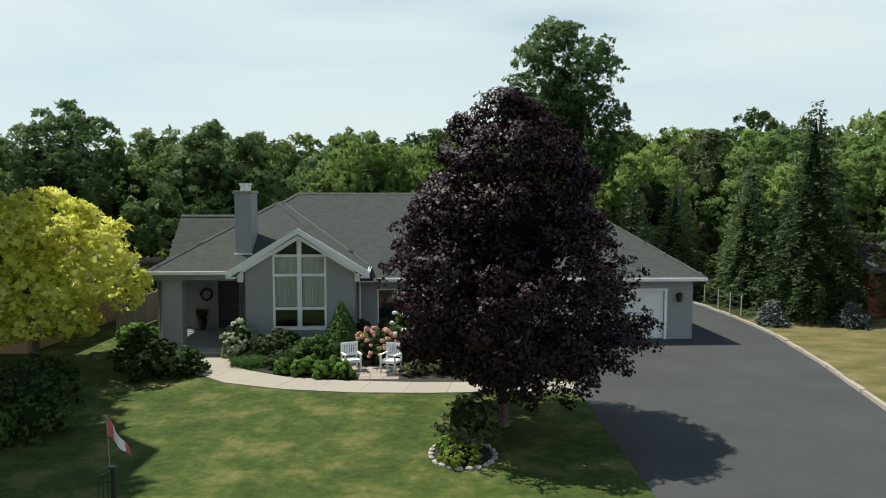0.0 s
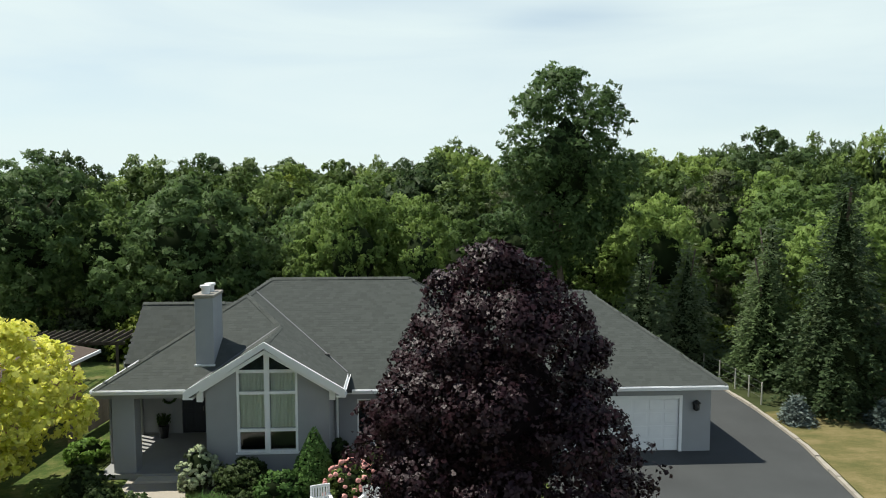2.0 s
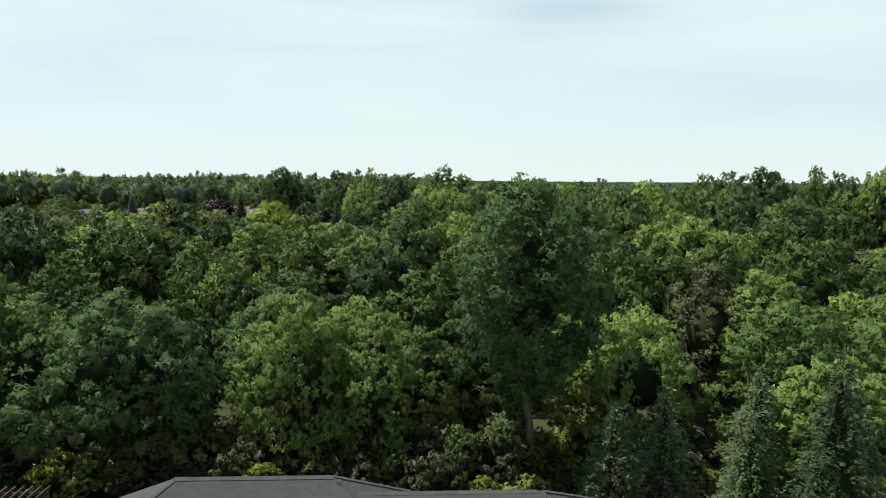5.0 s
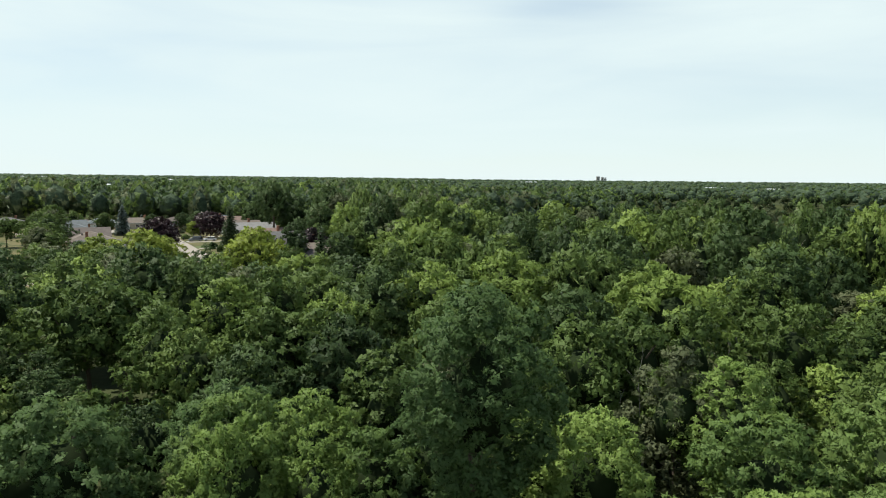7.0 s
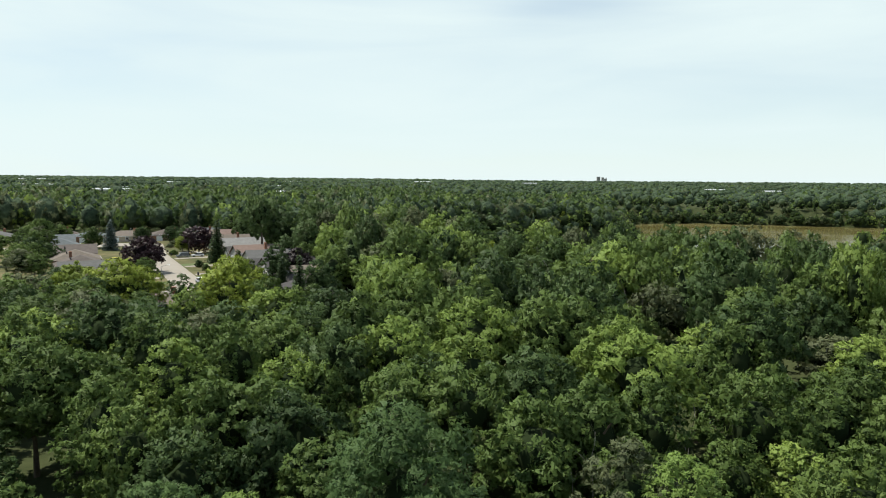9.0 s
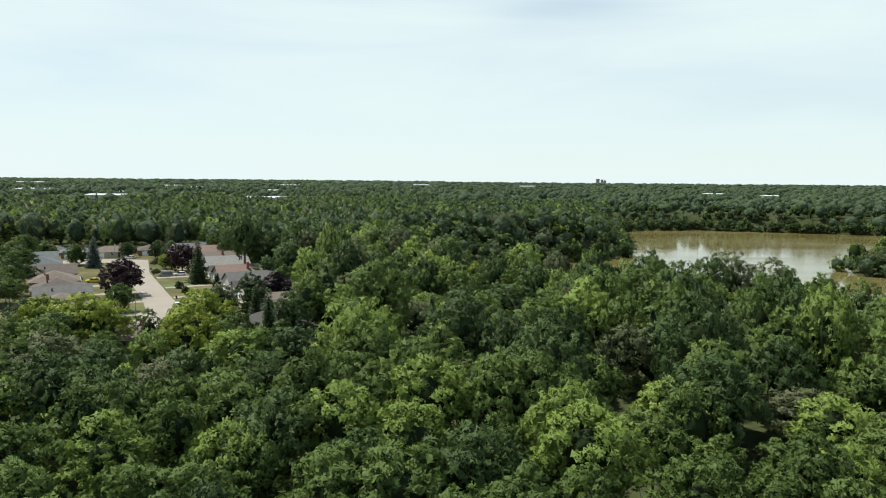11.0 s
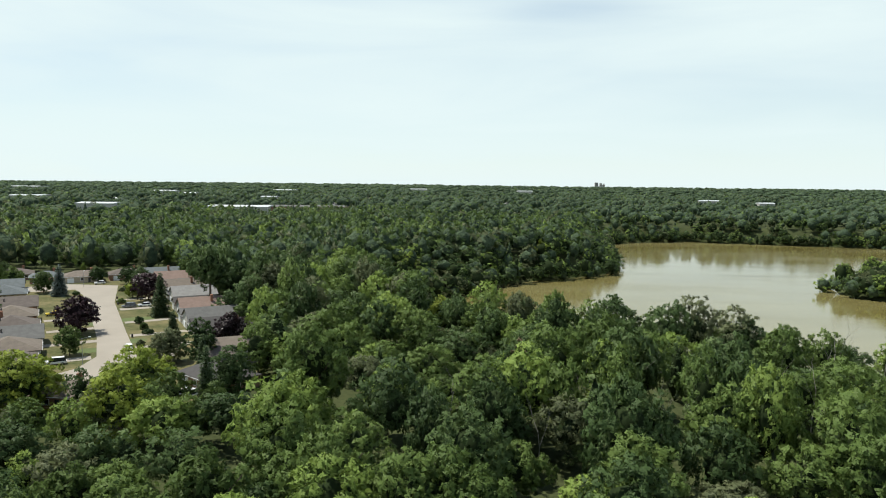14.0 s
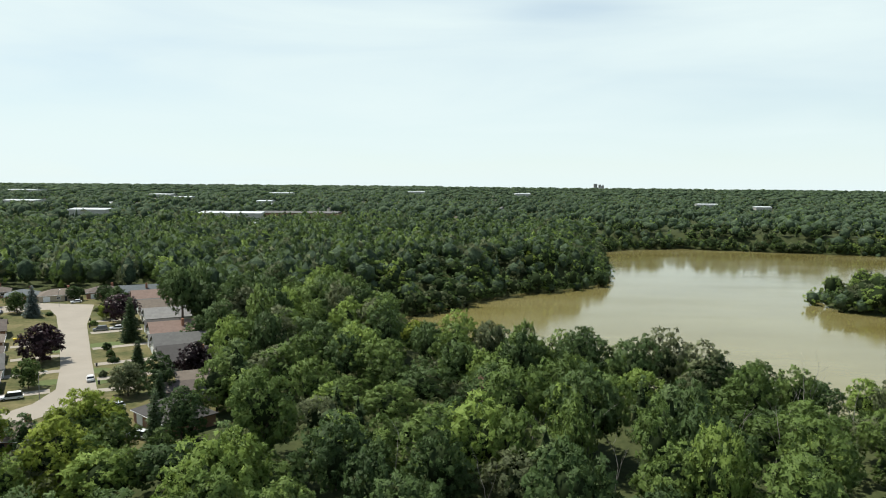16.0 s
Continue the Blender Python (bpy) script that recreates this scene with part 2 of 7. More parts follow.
ROAD = plain("road_concrete", (0.270, 0.240, 0.200), 0.9, 0.10, 0.12, 0.2, fine=8)
SOIL = plain("dark_soil", (0.045, 0.035, 0.027), 1, 0.4, 2.5, 0.7, fine=25)
BLACK = plain("black_metal", (0.02, 0.02, 0.022), 0.45, 0.2, 8, 0.05)
STONE = varied("grey_stone", (0.36, 0.35, 0.32), 0.3, 0.9, 12)
WOODDARK = varied("dark_weathered_wood", (0.085, 0.070, 0.058), 0.25, 0.9, 14)
WOODGREY = varied("weathered_wood", (0.24, 0.20, 0.165), 0.2, 0.9, 14)
BRICK = varied("brown_brick", (0.25, 0.125, 0.080), 0.3, 0.9, 14)

# ---------------------------------------------------------------- ground and lake
LAKE_Z = -15.7
LAKE = [(2, 366), (36, 400), (64, 440), (90, 465), (117, 480), (147, 504), (156, 540), (167, 590), (181, 660), (200, 745),
        (226, 772), (292, 791), (369, 760), (474, 724), (700, 690), (1100, 640), (1100, 120), (420, 140), (270, 170), (186, 194),
        (145, 206), (105, 226), (62, 258), (28, 312)]
ISLAND = (308.0, 425.0, 58.0, 38.0)


def lake_distance(x, y):
    """Distance from the lake's edge, positive on land, for arrays of points."""
    x, y = np.asarray(x, float), np.asarray(y, float)
    best, inside = np.full(x.shape, 1e9), np.zeros(x.shape, bool)
    n = len(LAKE)
    for i in range(n):
        (ax, ay), (bx, by) = LAKE[i], LAKE[(i + 1) % n]
        dx, dy = bx - ax, by - ay
        s = np.clip(((x - ax) * dx + (y - ay) * dy) / (dx * dx + dy * dy), 0, 1)
        best = np.minimum(best, np.hypot(x - ax - s * dx, y - ay - s * dy))
        inside ^= ((ay > y) != (by > y)) & (x < dx * (y - ay) / (dy if dy else 1e-9) + ax)
    d = np.where(inside, -best, best)
    cx, cy, rx, ry = ISLAND
    isl = (1 - np.hypot((x - cx) / rx, (y - cy) / ry)) * min(rx, ry)
    return np.maximum(d, isl)


def ground_z(x, y):
    """The lie of the land: level round the houses, a bank down to the lake, and a slow rise far away."""
    x, y = np.asarray(x, float), np.asarray(y, float)
    d = lake_distance(x, y)
    s = np.clip((d + 6) / 42, 0, 1)
    z = -19 + 19 * s * s * (3 - 2 * s)
    cx, cy, rx, ry = ISLAND
    near = np.hypot((x - cx) / rx, (y - cy) / ry) < 1.35
    z = np.where(near, np.minimum(z, -14.2), z)
    far = np.clip((np.hypot(x, y) - 900) / 3900, 0, 1)
    z = z + 20 * far
    calm = np.clip((np.hypot(x, y - 30) - 70) / 120, 0, 1)
    calm = calm * np.clip((x + 10) / 80, 0, 1)
    return z + calm * 0.5 * np.sin(x * 0.021 + 1) * np.cos(y * 0.017)


def fast_mesh(name, verts, faces):
    """A mesh from an array of places and an array of faces, all with equally many corners."""
    me = bpy.data.meshes.new(name)
    verts, faces = np.asarray(verts, np.float32), np.asarray(faces, np.int32)
    n, k = faces.shape
    me.vertices.add(len(verts))
    me.vertices.foreach_set("co", verts.ravel())
    me.loops.add(n * k)
    me.loops.foreach_set("vertex_index", faces.ravel())
    me.polygons.add(n)
    me.polygons.foreach_set("loop_start", np.arange(0, n * k, k, dtype=np.int32))
    me.update(calc_edges=True)
    return me


def ground_sheet():
    xs = np.concatenate([-np.geomspace(4900, 130, 42), np.linspace(-120, 520, 118), np.geomspace(540, 4900, 34)])
    ys = np.concatenate([-np.geomspace(4900, 60, 18), np.linspace(-50, 820, 150), np.geomspace(850, 4900, 40)])
    gx, gy = np.meshgrid(xs, ys)
    v = np.stack([gx, gy, ground_z(gx, gy) - 0.03], -1).reshape(-1, 3)
    i = np.arange(len(ys) - 1)[:, None] * len(xs) + np.arange(len(xs) - 1)[None]
    f = np.stack([i, i + 1, i + 1 + len(xs), i + len(xs)], -1).reshape(-1, 4)
    me = fast_mesh("ground", v, f)
    me.polygons.foreach_set("use_smooth", np.ones(len(f), bool))
    m, t, b = material("forest_floor", (0.05, 0.06, 0.025), 1.0, 0, 0.1)
    n1, n2 = noise_tex(t, 0.035, 5, 0.6, "World"), noise_tex(t, 0.9, 5, 0.6, "World")
    c = ramp(t, n1.outputs["Fac"], (0.3, (0.030, 0.042, 0.016)), (0.7, (0.060, 0.075, 0.028)))
    c = mixed(t, 0.4, c, ramp(t, n2.outputs["Fac"], (0.3, (0.022, 0.026, 0.012)), (0.7, (0.085, 0.090, 0.040))))
    t.links.new(c, b.inputs["Base Color"])
    me.materials.append(m)
    return tagged(new("ground", me), "green and brown leaf-littered land falling to a lake", "ground", kind="structure")


ground_sheet()

m_water, t_w, b_w = material("muddy_water", (0.235, 0.185, 0.080), 0.13, 0, 0.5)
n_w = noise_tex(t_w, 0.012, 4, 0.6, "World", (1.0, 2.2, 1.0))
t_w.links.new(ramp(t_w, n_w.outputs["Fac"], (0.35, (0.140, 0.118, 0.038)), (0.65, (0.178, 0.156, 0.066))), b_w.inputs["Base Color"])
n_r = noise_tex(t_w, 0.010, 4, 0.6, "World", (0.7, 2.6, 1.0))
r_w = t_w.nodes.new("ShaderNodeMapRange")
r_w.inputs["From Min"].default_value, r_w.inputs["From Max"].default_value = 0.35, 0.65
r_w.inputs["To Min"].default_value, r_w.inputs["To Max"].default_value = 0.05, 0.17
t_w.links.new(n_r.outputs["Fac"], r_w.inputs["Value"])
t_w.links.new(r_w.outputs["Result"], b_w.inputs["Roughness"])
n_v = noise_tex(t_w, 0.55, 4, 0.6, "World", (1.0, 1.6, 1.0))
bump(t_w, b_w, n_v.outputs["Fac"], 0.06, 0.2)
b_w.inputs["IOR"].default_value = 1.33
gxs, gys = np.linspace(-15, 1090, 12), np.linspace(125, 800, 10)
wx, wy = np.meshgrid(gxs, gys)
wv = np.stack([wx, wy, np.full_like(wx, LAKE_Z)], -1).reshape(-1, 3)
wi = np.arange(len(gys) - 1)[:, None] * len(gxs) + np.arange(len(gxs) - 1)[None]
water = fast_mesh("water", wv, np.stack([wi, wi + 1, wi + 1 + len(gxs), wi + len(gxs)], -1).reshape(-1, 4))
water.materials.append(m_water)
tagged(new("water", water), "calm muddy brown lake with sky reflections", "lake", kind="structure")

# ---------------------------------------------------------------- building helpers
def part(name, bm, mat, parent=None, label="", smooth=False):
    """Links a bmesh (or a mesh) as one object under a thing or a part."""
    if isinstance(bm, bpy.types.Mesh):
        me = bm
    else:
        me = bpy.data.meshes.new(name)
        bmesh.ops.recalc_face_normals(bm, faces=bm.faces)
        bm.to_mesh(me)
        bm.free()
    if mat is not None and not me.materials:
        me.materials.append(mat)
    if smooth:
        for p in me.polygons:
            p.use_smooth = True
    ob = new(name, me)
    if parent is not None:
        ob.parent = parent
    if label:
        ob["label"] = label
    return ob


def thing(name, m, label, category, group="", kind=""):
    ob = new(name)
    ob.matrix_world = m
    ob.empty_display_size = 0.2
    return tagged(ob, label, category, group, kind)


def box(x0, x1, y0, y1, z0, z1, bevel=0.0, bm=None):
    own = bm is None
    bm = bmesh.new() if own else bm
    r = bmesh.ops.create_cube(bm, size=1, matrix=Matrix.LocRotScale(((x0 + x1) / 2, (y0 + y1) / 2, (z0 + z1) / 2), None, (abs(x1 - x0), abs(y1 - y0), abs(z1 - z0))))
    if bevel and own:
        bmesh.ops.bevel(bm, geom=bm.edges[:], offset=bevel, segments=1, affect="EDGES")
    return bm


def tube(a, b, r0, r1=None, sides=8, bm=None, cap=True):
    """A tapered round bar from a to b."""
    bm = bm or bmesh.new()
    a, b = Vector(a), Vector(b)
    q = (b - a).to_track_quat("Z", "Y").to_matrix()
    r1 = r0 if r1 is None else r1
    rings = []
    for p, r in ((a, r0), (b, r1)):
        rings.append([bm.verts.new(p + q @ Vector((r * math.cos(2 * math.pi * i / sides), r * math.sin(2 * math.pi * i / sides), 0))) for i in range(sides)])
    for i in range(sides):
        j = (i + 1) % sides
        bm.faces.new((rings[0][i], rings[0][j], rings[1][j], rings[1][i]))
    if cap:
        bm.faces.new(rings[0][::-1])
        bm.faces.new(rings[1])
    return bm


def prism(poly, y0, y1, bm=None):
    """A polygon in x and z, drawn out from y0 to y1."""
    bm = bm or bmesh.new()
    f = [bm.verts.new((x, y0, z)) for x, z in poly]
    g = [bm.verts.new((x, y1, z)) for x, z in poly]
    bm.faces.new(f)
    bm.faces.new(g[::-1])
    for i in range(len(poly)):
        j = (i + 1) % len(poly)
        bm.faces.new((f[i], g[i], g[j], f[j]))
    return bm


def slab(points, thick=0.14, bm=None):
    """A planar polygon in space with thickness downwards."""
    bm = bm or bmesh.new()
    t = [bm.verts.new(p) for p in points]
    b = [bm.verts.new((p[0], p[1], p[2] - thick)) for p in points]
    bm.faces.new(t)
    bm.faces.new(b[::-1])
    for i in range(len(points)):
        j = (i + 1) % len(points)
        bm.faces.new((t[i], b[i], b[j], t[j]))
    return bm


def wall(u0, u1, z0, z1, v0, v1, openings=()):
    """A wall along x with openings (u0, u1, z0, z1) that go through it."""
    us = sorted({u0, u1, *[o[0] for o in openings], *[o[1] for o in openings]})
    zs = sorted({z0, z1, *[o[2] for o in openings], *[o[3] for o in openings]})
    bm = bmesh.new()
    for a, b in zip(us, us[1:]):
        for c, d in zip(zs, zs[1:]):
            if not any(o[0] <= (a + b) / 2 <= o[1] and o[2] <= (c + d) / 2 <= o[3] for o in openings):
                box(a, b, v0, v1, c, d, bm=bm)
    bmesh.ops.remove_doubles(bm, verts=bm.verts, dist=0.0005)
    return bm


def side_wall(v0, v1, z0, z1, u0, u1):
    return box(u0, u1, v0, v1, z0, z1)


m_glass, t_g, b_g = material("window_glass", (0.02, 0.024, 0.026), 0.04, 0, 0.8)
b_g.inputs["Transmission Weight"].default_value = 1.0
b_g.inputs["Base Color"].default_value = (0.80, 0.86, 0.88, 1)
DARKGLASS = plain("dark_glass", (0.016, 0.020, 0.024), 0.06, 0.1, 3, 0, spec=0.7)
CURTAIN = plain("cream_curtain", (0.80, 0.78, 0.66), 0.9, 0.08, 3, 0.2)
DARKROOM = plain("dim_room", (0.10, 0.095, 0.09), 0.9, 0.1, 2, 0.1)
DOORDARK = plain("dark_door", (0.030, 0.033, 0.040), 0.4, 0.15, 3, 0.1)


def inside(poly, p):
    hit, n = False, len(poly)
    for i in range(n):
        (ax, ay), (bx, by) = poly[i], poly[(i + 1) % n]
        if (ay > p[1]) != (by > p[1]) and p[0] < (bx - ax) * (p[1] - ay) / (by - ay) + ax:
            hit = not hit
    return hit


def shingle_frames(points, exposure=0.14, tab=0.24, seed=1):
    """Places for the shingles of a planar roof face: a list of (origin, along, up, normal, width)."""
    rng = random.Random(seed)
    p = [Vector(q) for q in points]
    n = Vector((0, 0, 0))
    for i in range(len(p)):
        n += p[i].cross(p[(i + 1) % len(p)])
    n.normalize()
    if n.z < 0:
        n = -n
    along = Vector((0, 0, 1)).cross(n).normalized()
    up = n.cross(along).normalized()
    o = min(p, key=lambda q: q.z)
    flat = [((q - o).dot(along), (q - o).dot(up)) for q in p]
    lo, hi = min(f[0] for f in flat), max(f[0] for f in flat)
    top, row, out = max(f[1] for f in flat), 0, []
    while row * exposure < top:
        y = row * exposure
        x = lo - (row % 2) * tab * 0.5 - rng.random() * 0.1
        while x < hi:
            w = tab * rng.choice((0.75, 1.0, 1.0, 1.25))
            if inside(flat, (x + w / 2, y + exposure * 0.55)):
                out.append((o + along * x + up * y, along, up, n, w))
            x += w
        row += 1
    return out


def shingle_verts(o, along, up, n, w, exposure=0.14, lift=0.005):
    """A thin wedge, thick at its lower edge."""
    g = 0.003
    a, b = o + along * g, o + along * (w - g)
    c, d = b + up * exposure * 1.12, a + up * exposure * 1.12
    return [a + n * lift, b + n * lift, c + n * 0.003, d + n * 0.003, a, b]


SHINGLE_FACES = [(0, 1, 2, 3), (4, 5, 1, 0)]


def shingled(name, points, house, seed, singles=0, near=None):
    """Covers one roof face; the singles nearest to the point near are objects of their own."""
    fr = shingle_frames(points, seed=seed)
    if singles:
        fr.sort(key=lambda s: (s[0] - Vector(near)).length)
    vs, fs = [], []
    for k, s in enumerate(fr):
        v = shingle_verts(*s)
        if k < singles:
            me = bpy.data.meshes.new("shingle")
            me.from_pydata([q - v[0] for q in v], [], SHINGLE_FACES)
            me.materials.append(SHINGLE_ONE)
            ob = part("shingle", me, None, house)
            ob.location = v[0]
        else:
            b = len(vs)
            vs.extend(v)
            fs.extend([tuple(b + i for i in f) for f in SHINGLE_FACES])
    me = bpy.data.meshes.new(name)
    me.from_pydata(vs, [], fs)
    me.materials.append(ROOF_MAT)
    ob = part(name, me, None, house)
    ob["kind"] = "stuff"
    return ob


SHINGLE_ONE = varied("single_shingle", (0.063, 0.070, 0.064), 0.19, 0.95, 40)


def ridge_caps(a, b, house, width=0.26, step=0.22):
    """Folded cap shingles along a ridge or hip."""
    a, b = Vector(a), Vector(b)
    d = (b - a).normalized()
    side = d.cross(Vector((0, 0, 1))).normalized()
    upv = side.cross(d).normalized()
    p, q = Vector((0, 0, 0)), d * (1.12 * step)
    fall = width * (0.28 if abs(d.z) < 0.05 else 0.12)
    me = bpy.data.meshes.new("ridge_cap")
    me.from_pydata([p + upv * 0.042, p - side * width / 2 - upv * (fall - 0.020), p + side * width / 2 - upv * (fall - 0.020),
                    q + upv * 0.036, q - side * width / 2 - upv * (fall - 0.014), q + side * width / 2 - upv * (fall - 0.014)], [], [(0, 1, 4, 3), (2, 0, 3, 5), (0, 2, 1)])
    me.materials.append(RIDGE_MAT)
    for i in range(int((b - a).length / step)):
        part("ridge_cap", me, None, house).location = a + d * (i * step)


def window(parent, u0, u1, z0, z1, v, cols=1, rows=1, bar=0.06, room=True, curtain=False):
    """A window in a wall facing -y: frame bars, panes, sill, and what is seen behind."""
    w = part("window", box(u0 - 0.05, u1 + 0.05, v - 0.04, v - 0.002, z0 - 0.10, z0 - 0.03, 0.01), WHITE, parent)
    fr = bmesh.new()
    for a, b, c, d in ((u0 - bar, u0, z0 - bar, z1 + bar), (u1, u1 + bar, z0 - bar, z1 + bar), (u0, u1, z1, z1 + bar), (u0, u1, z0 - bar, z0)):
        box(a, b, v - 0.03, v + 0.06, c, d, bm=fr)
    for i in range(1, cols):
        x = u0 + (u1 - u0) * i / cols
        box(x - bar / 2, x + bar / 2, v - 0.02, v + 0.05, z0, z1, bm=fr)
    for i in range(1, rows):
        z = z0 + (z1 - z0) * i / rows
        box(u0, u1, v - 0.015, v + 0.045, z - bar / 2, z + bar / 2, bm=fr)
    part("frame", fr, WHITE, w)
    for i in range(cols):
        for j in range(rows):
            x0, x1 = u0 + (u1 - u0) * i / cols, u0 + (u1 - u0) * (i + 1) / cols
            y0, y1 = z0 + (z1 - z0) * j / rows, z0 + (z1 - z0) * (j + 1) / rows
            part("pane", box(x0, x1, v + 0.012, v + 0.020, y0, y1), DARKGLASS, w)
    return w


# ---------------------------------------------------------------- the grey house
HOUSE = pose(-2.57, 30.0, 0, 0, 0, 2.9)
house = thing("house", HOUSE, "grey stucco bungalow with dark shingle hip roofs and white trim", "house")

roof_faces = {
    "main_front": [(2.3, 1.3, 2.85), (10.3, 1.3, 2.85), (5.05, 6.7, 6.38), (-0.94, 6.7, 6.38), (-1.6, 6.04, 5.95), (2.68, 2.0, 3.31)],
    "main_right": [(10.3, 1.3, 2.85), (10.3, 12.1, 2.85), (5.05, 6.7, 6.38)],
    "main_back": [(10.3, 12.1, 2.85), (-6.3, 12.1, 2.85), (-0.94, 6.7, 6.38), (5.05, 6.7, 6.38)],
    "main_left": [(-6.3, 12.1, 2.85), (-6.3, 1.35, 2.85), (-0.94, 6.7, 6.38)],
    "garage_front": [(4.0, 1.3, 2.79), (17.2, 1.3, 2.79), (13.07, 6.6, 5.74), (4.0, 6.6, 5.74)],
    "garage_right": [(17.2, 1.3, 2.79), (17.2, 12.0, 2.79), (13.07, 6.6, 5.74)],
    "garage_back": [(17.2, 12.0, 2.79), (4.0, 12.0, 2.79), (4.0, 6.6, 5.74), (13.07, 6.6, 5.74)],
    "porch_front": [(-5.95, 0.05, 3.3), (-2.68, 0.05, 3.3), (0, 2.92, 4.95), (-1.6, 4.66, 5.95)],
    "porch_left": [(-5.95, 0.05, 3.3), (-1.6, 4.66, 5.95), (-1.6, 6.5, 5.95), (-5.95, 6.5, 3.3)],
    "gable_right": [(0, -0.25, 4.95), (2.68, -0.25, 3.3), (2.68, 2.0, 3.3), (-1.6, 6.04, 5.95), (-1.6, 4.66, 5.95), (0, 2.92, 4.95)],
    "gable_left": [(0, -0.25, 4.95), (-2.68, -0.25, 3.3), (-2.68, 0.05, 3.3), (0, 2.92, 4.95)],
    "wing_front": [(-6.6, 4.5, 3.16), (-2.0, 4.5, 3.16), (-2.0, 6.9, 5.3), (-6.6, 6.9, 5.3)],
    "wing_back": [(-6.6, 9.3, 3.16), (-2.0, 9.3, 3.16), (-2.0, 6.9, 5.3), (-6.6, 6.9, 5.3)],
}
for key, pts in roof_faces.items():
    part("roof", slab(pts, 0.13), ROOF_BASE, house, "dark grey shingle roof face")

# small hipped roof over the bay beside the garage
BAY = ([(5.0, 0.6, 2.84), (10.3, 0.6, 2.84), (7.62, 2.3, 4.72)], [(10.3, 0.6, 2.84), (10.3, 1.4, 2.86), (7.62, 4.25, 4.72), (7.62, 2.3, 4.72)], [(5.0, 1.4, 2.86), (5.0, 0.6, 2.84), (7.62, 2.3, 4.72), (7.62, 4.25, 4.72)])
for pts in BAY:
    part("roof", slab(pts, 0.13), ROOF_BASE, house)

WALL = "grey stucco wall"
# gable room front, with the tall window's opening left free
for poly in ([(-2.13, 0), (-1.05, 0), (-1.05, 4.20), (-2.13, 3.53)],
             [(1.07, 0), (2.17, 0), (2.17, 3.50), (1.07, 4.19)],
             [(-1.05, 0), (1.07, 0), (1.07, 0.98), (-1.05, 0.98)],
             [(-1.05, 3.98), (0, 4.62), (0, 4.86), (-1.05, 4.20)],
             [(0, 4.62), (1.07, 3.97), (1.07, 4.19), (0, 4.86)]):
    part("wall", prism(poly, 0.10, 0.30), SIDING, house, WALL)
part("wall", side_wall(0.30, 6.0, 0, 3.3, 1.97, 2.17), SIDING, house)
part("wall", side_wall(0.30, 4.8, 0, 3.3, -2.13, -1.93), SIDING, house)
part("wall", wall(2.17, 10.0, 0, 2.72, 1.9, 2.1, [(3.05, 4.75, 0.55, 2.30)]), SIDING, house)
part("wall", wall(5.7, 9.4, 0, 2.72, 1.0, 1.2, [(6.5, 8.6, 0.7, 2.2)]), SIDING, house)
part("wall", side_wall(1.2, 1.9, 0, 2.72, 5.7, 5.9), SIDING, house)
part("wall", side_wall(1.2, 1.9, 0, 2.72, 9.2, 9.4), SIDING, house)
part("wall", wall(10.0, 16.85, 0, 2.70, 1.9, 2.1, [(10.72, 15.58, 0, 2.13)]), SIDING, house, WALL)
part("wall", side_wall(2.1, 11.6, 0, 2.70, 16.65, 16.85), SIDING, house)
part("wall", wall(-6.2, 16.85, 0, 2.72, 11.6, 11.8), SIDING, house)
part("wall", side_wall(4.8, 11.6, 0, 3.1, -6.2, -6.0), SIDING, house)
part("wall", wall(-6.0, -2.13, 0, 3.2, 4.6, 4.8, [(-4.35, -3.40, 0.18, 2.35)]), SIDING, house, "shaded porch wall")
part("wall", prism([(-6.2, 2.9), (-2, 2.9), (-2, 3.2), (-6.2, 3.2)], 0.35, 0.55), SIDING, house, "porch beam")
part("pier", box(-5.50, -4.72, 0.45, 1.05, 0, 3.2, 0.01), SIDING, house, "square grey porch pier")
part("ceiling", box(-5.9, -2.13, 0.4, 4.6, 3.2, 3.24), WHITE, house, "porch soffit")
part("soffit", box(2.3, 17.1, 1.32, 1.9, 2.66, 2.70), WHITE, house)

# tall gable window
gwin = part("window", box(-1.12, 1.14, 0.05, 0.098, 0.90, 0.97, 0.01), WHITE, house, "tall white gable window with cream curtains")
fr = bmesh.new()
for a, b, c, d in ((-1.05, -0.965, 0.98, 3.98), (0.985, 1.07, 0.98, 3.98), (-0.965, 0.985, 0.98, 1.05)):
    box(a, b, 0.07, 0.22, c, d, bm=fr)
box(-0.085, 0.095, 0.05, 0.22, 1.05, 4.62, bm=fr)
for z in (1.72, 3.06, 3.83):
    box(-0.965, -0.085, 0.075, 0.21, z, z + 0.11, bm=fr)
    box(0.095, 0.985, 0.075, 0.21, z, z + 0.11, bm=fr)
prism([(-1.05, 3.90), (-0.085, 4.50), (-0.085, 4.60), (-1.05, 3.99)], 0.08, 0.22, fr)
prism([(0.095, 4.50), (1.07, 3.89), (1.07, 3.98), (0.095, 4.60)], 0.08, 0.22, fr)
part("frame", fr, WHITE, gwin)
for x0, x1 in ((-0.965, -0.085), (0.095, 0.985)):
    for z0, z1 in ((1.05, 1.72), (1.83, 3.06), (3.17, 3.83)):
        p = part("pane", box(x0, x1, 0.13, 0.14, z0, z1), m_glass, gwin)
        p.visible_shadow = False
for tri in ([(-0.965, 3.94), (-0.085, 3.94), (-0.085, 4.49)], [(0.095, 3.94), (0.985, 3.94), (0.095, 4.49)]):
    part("pane", prism(tri, 0.13, 0.14), DARKGLASS, gwin)
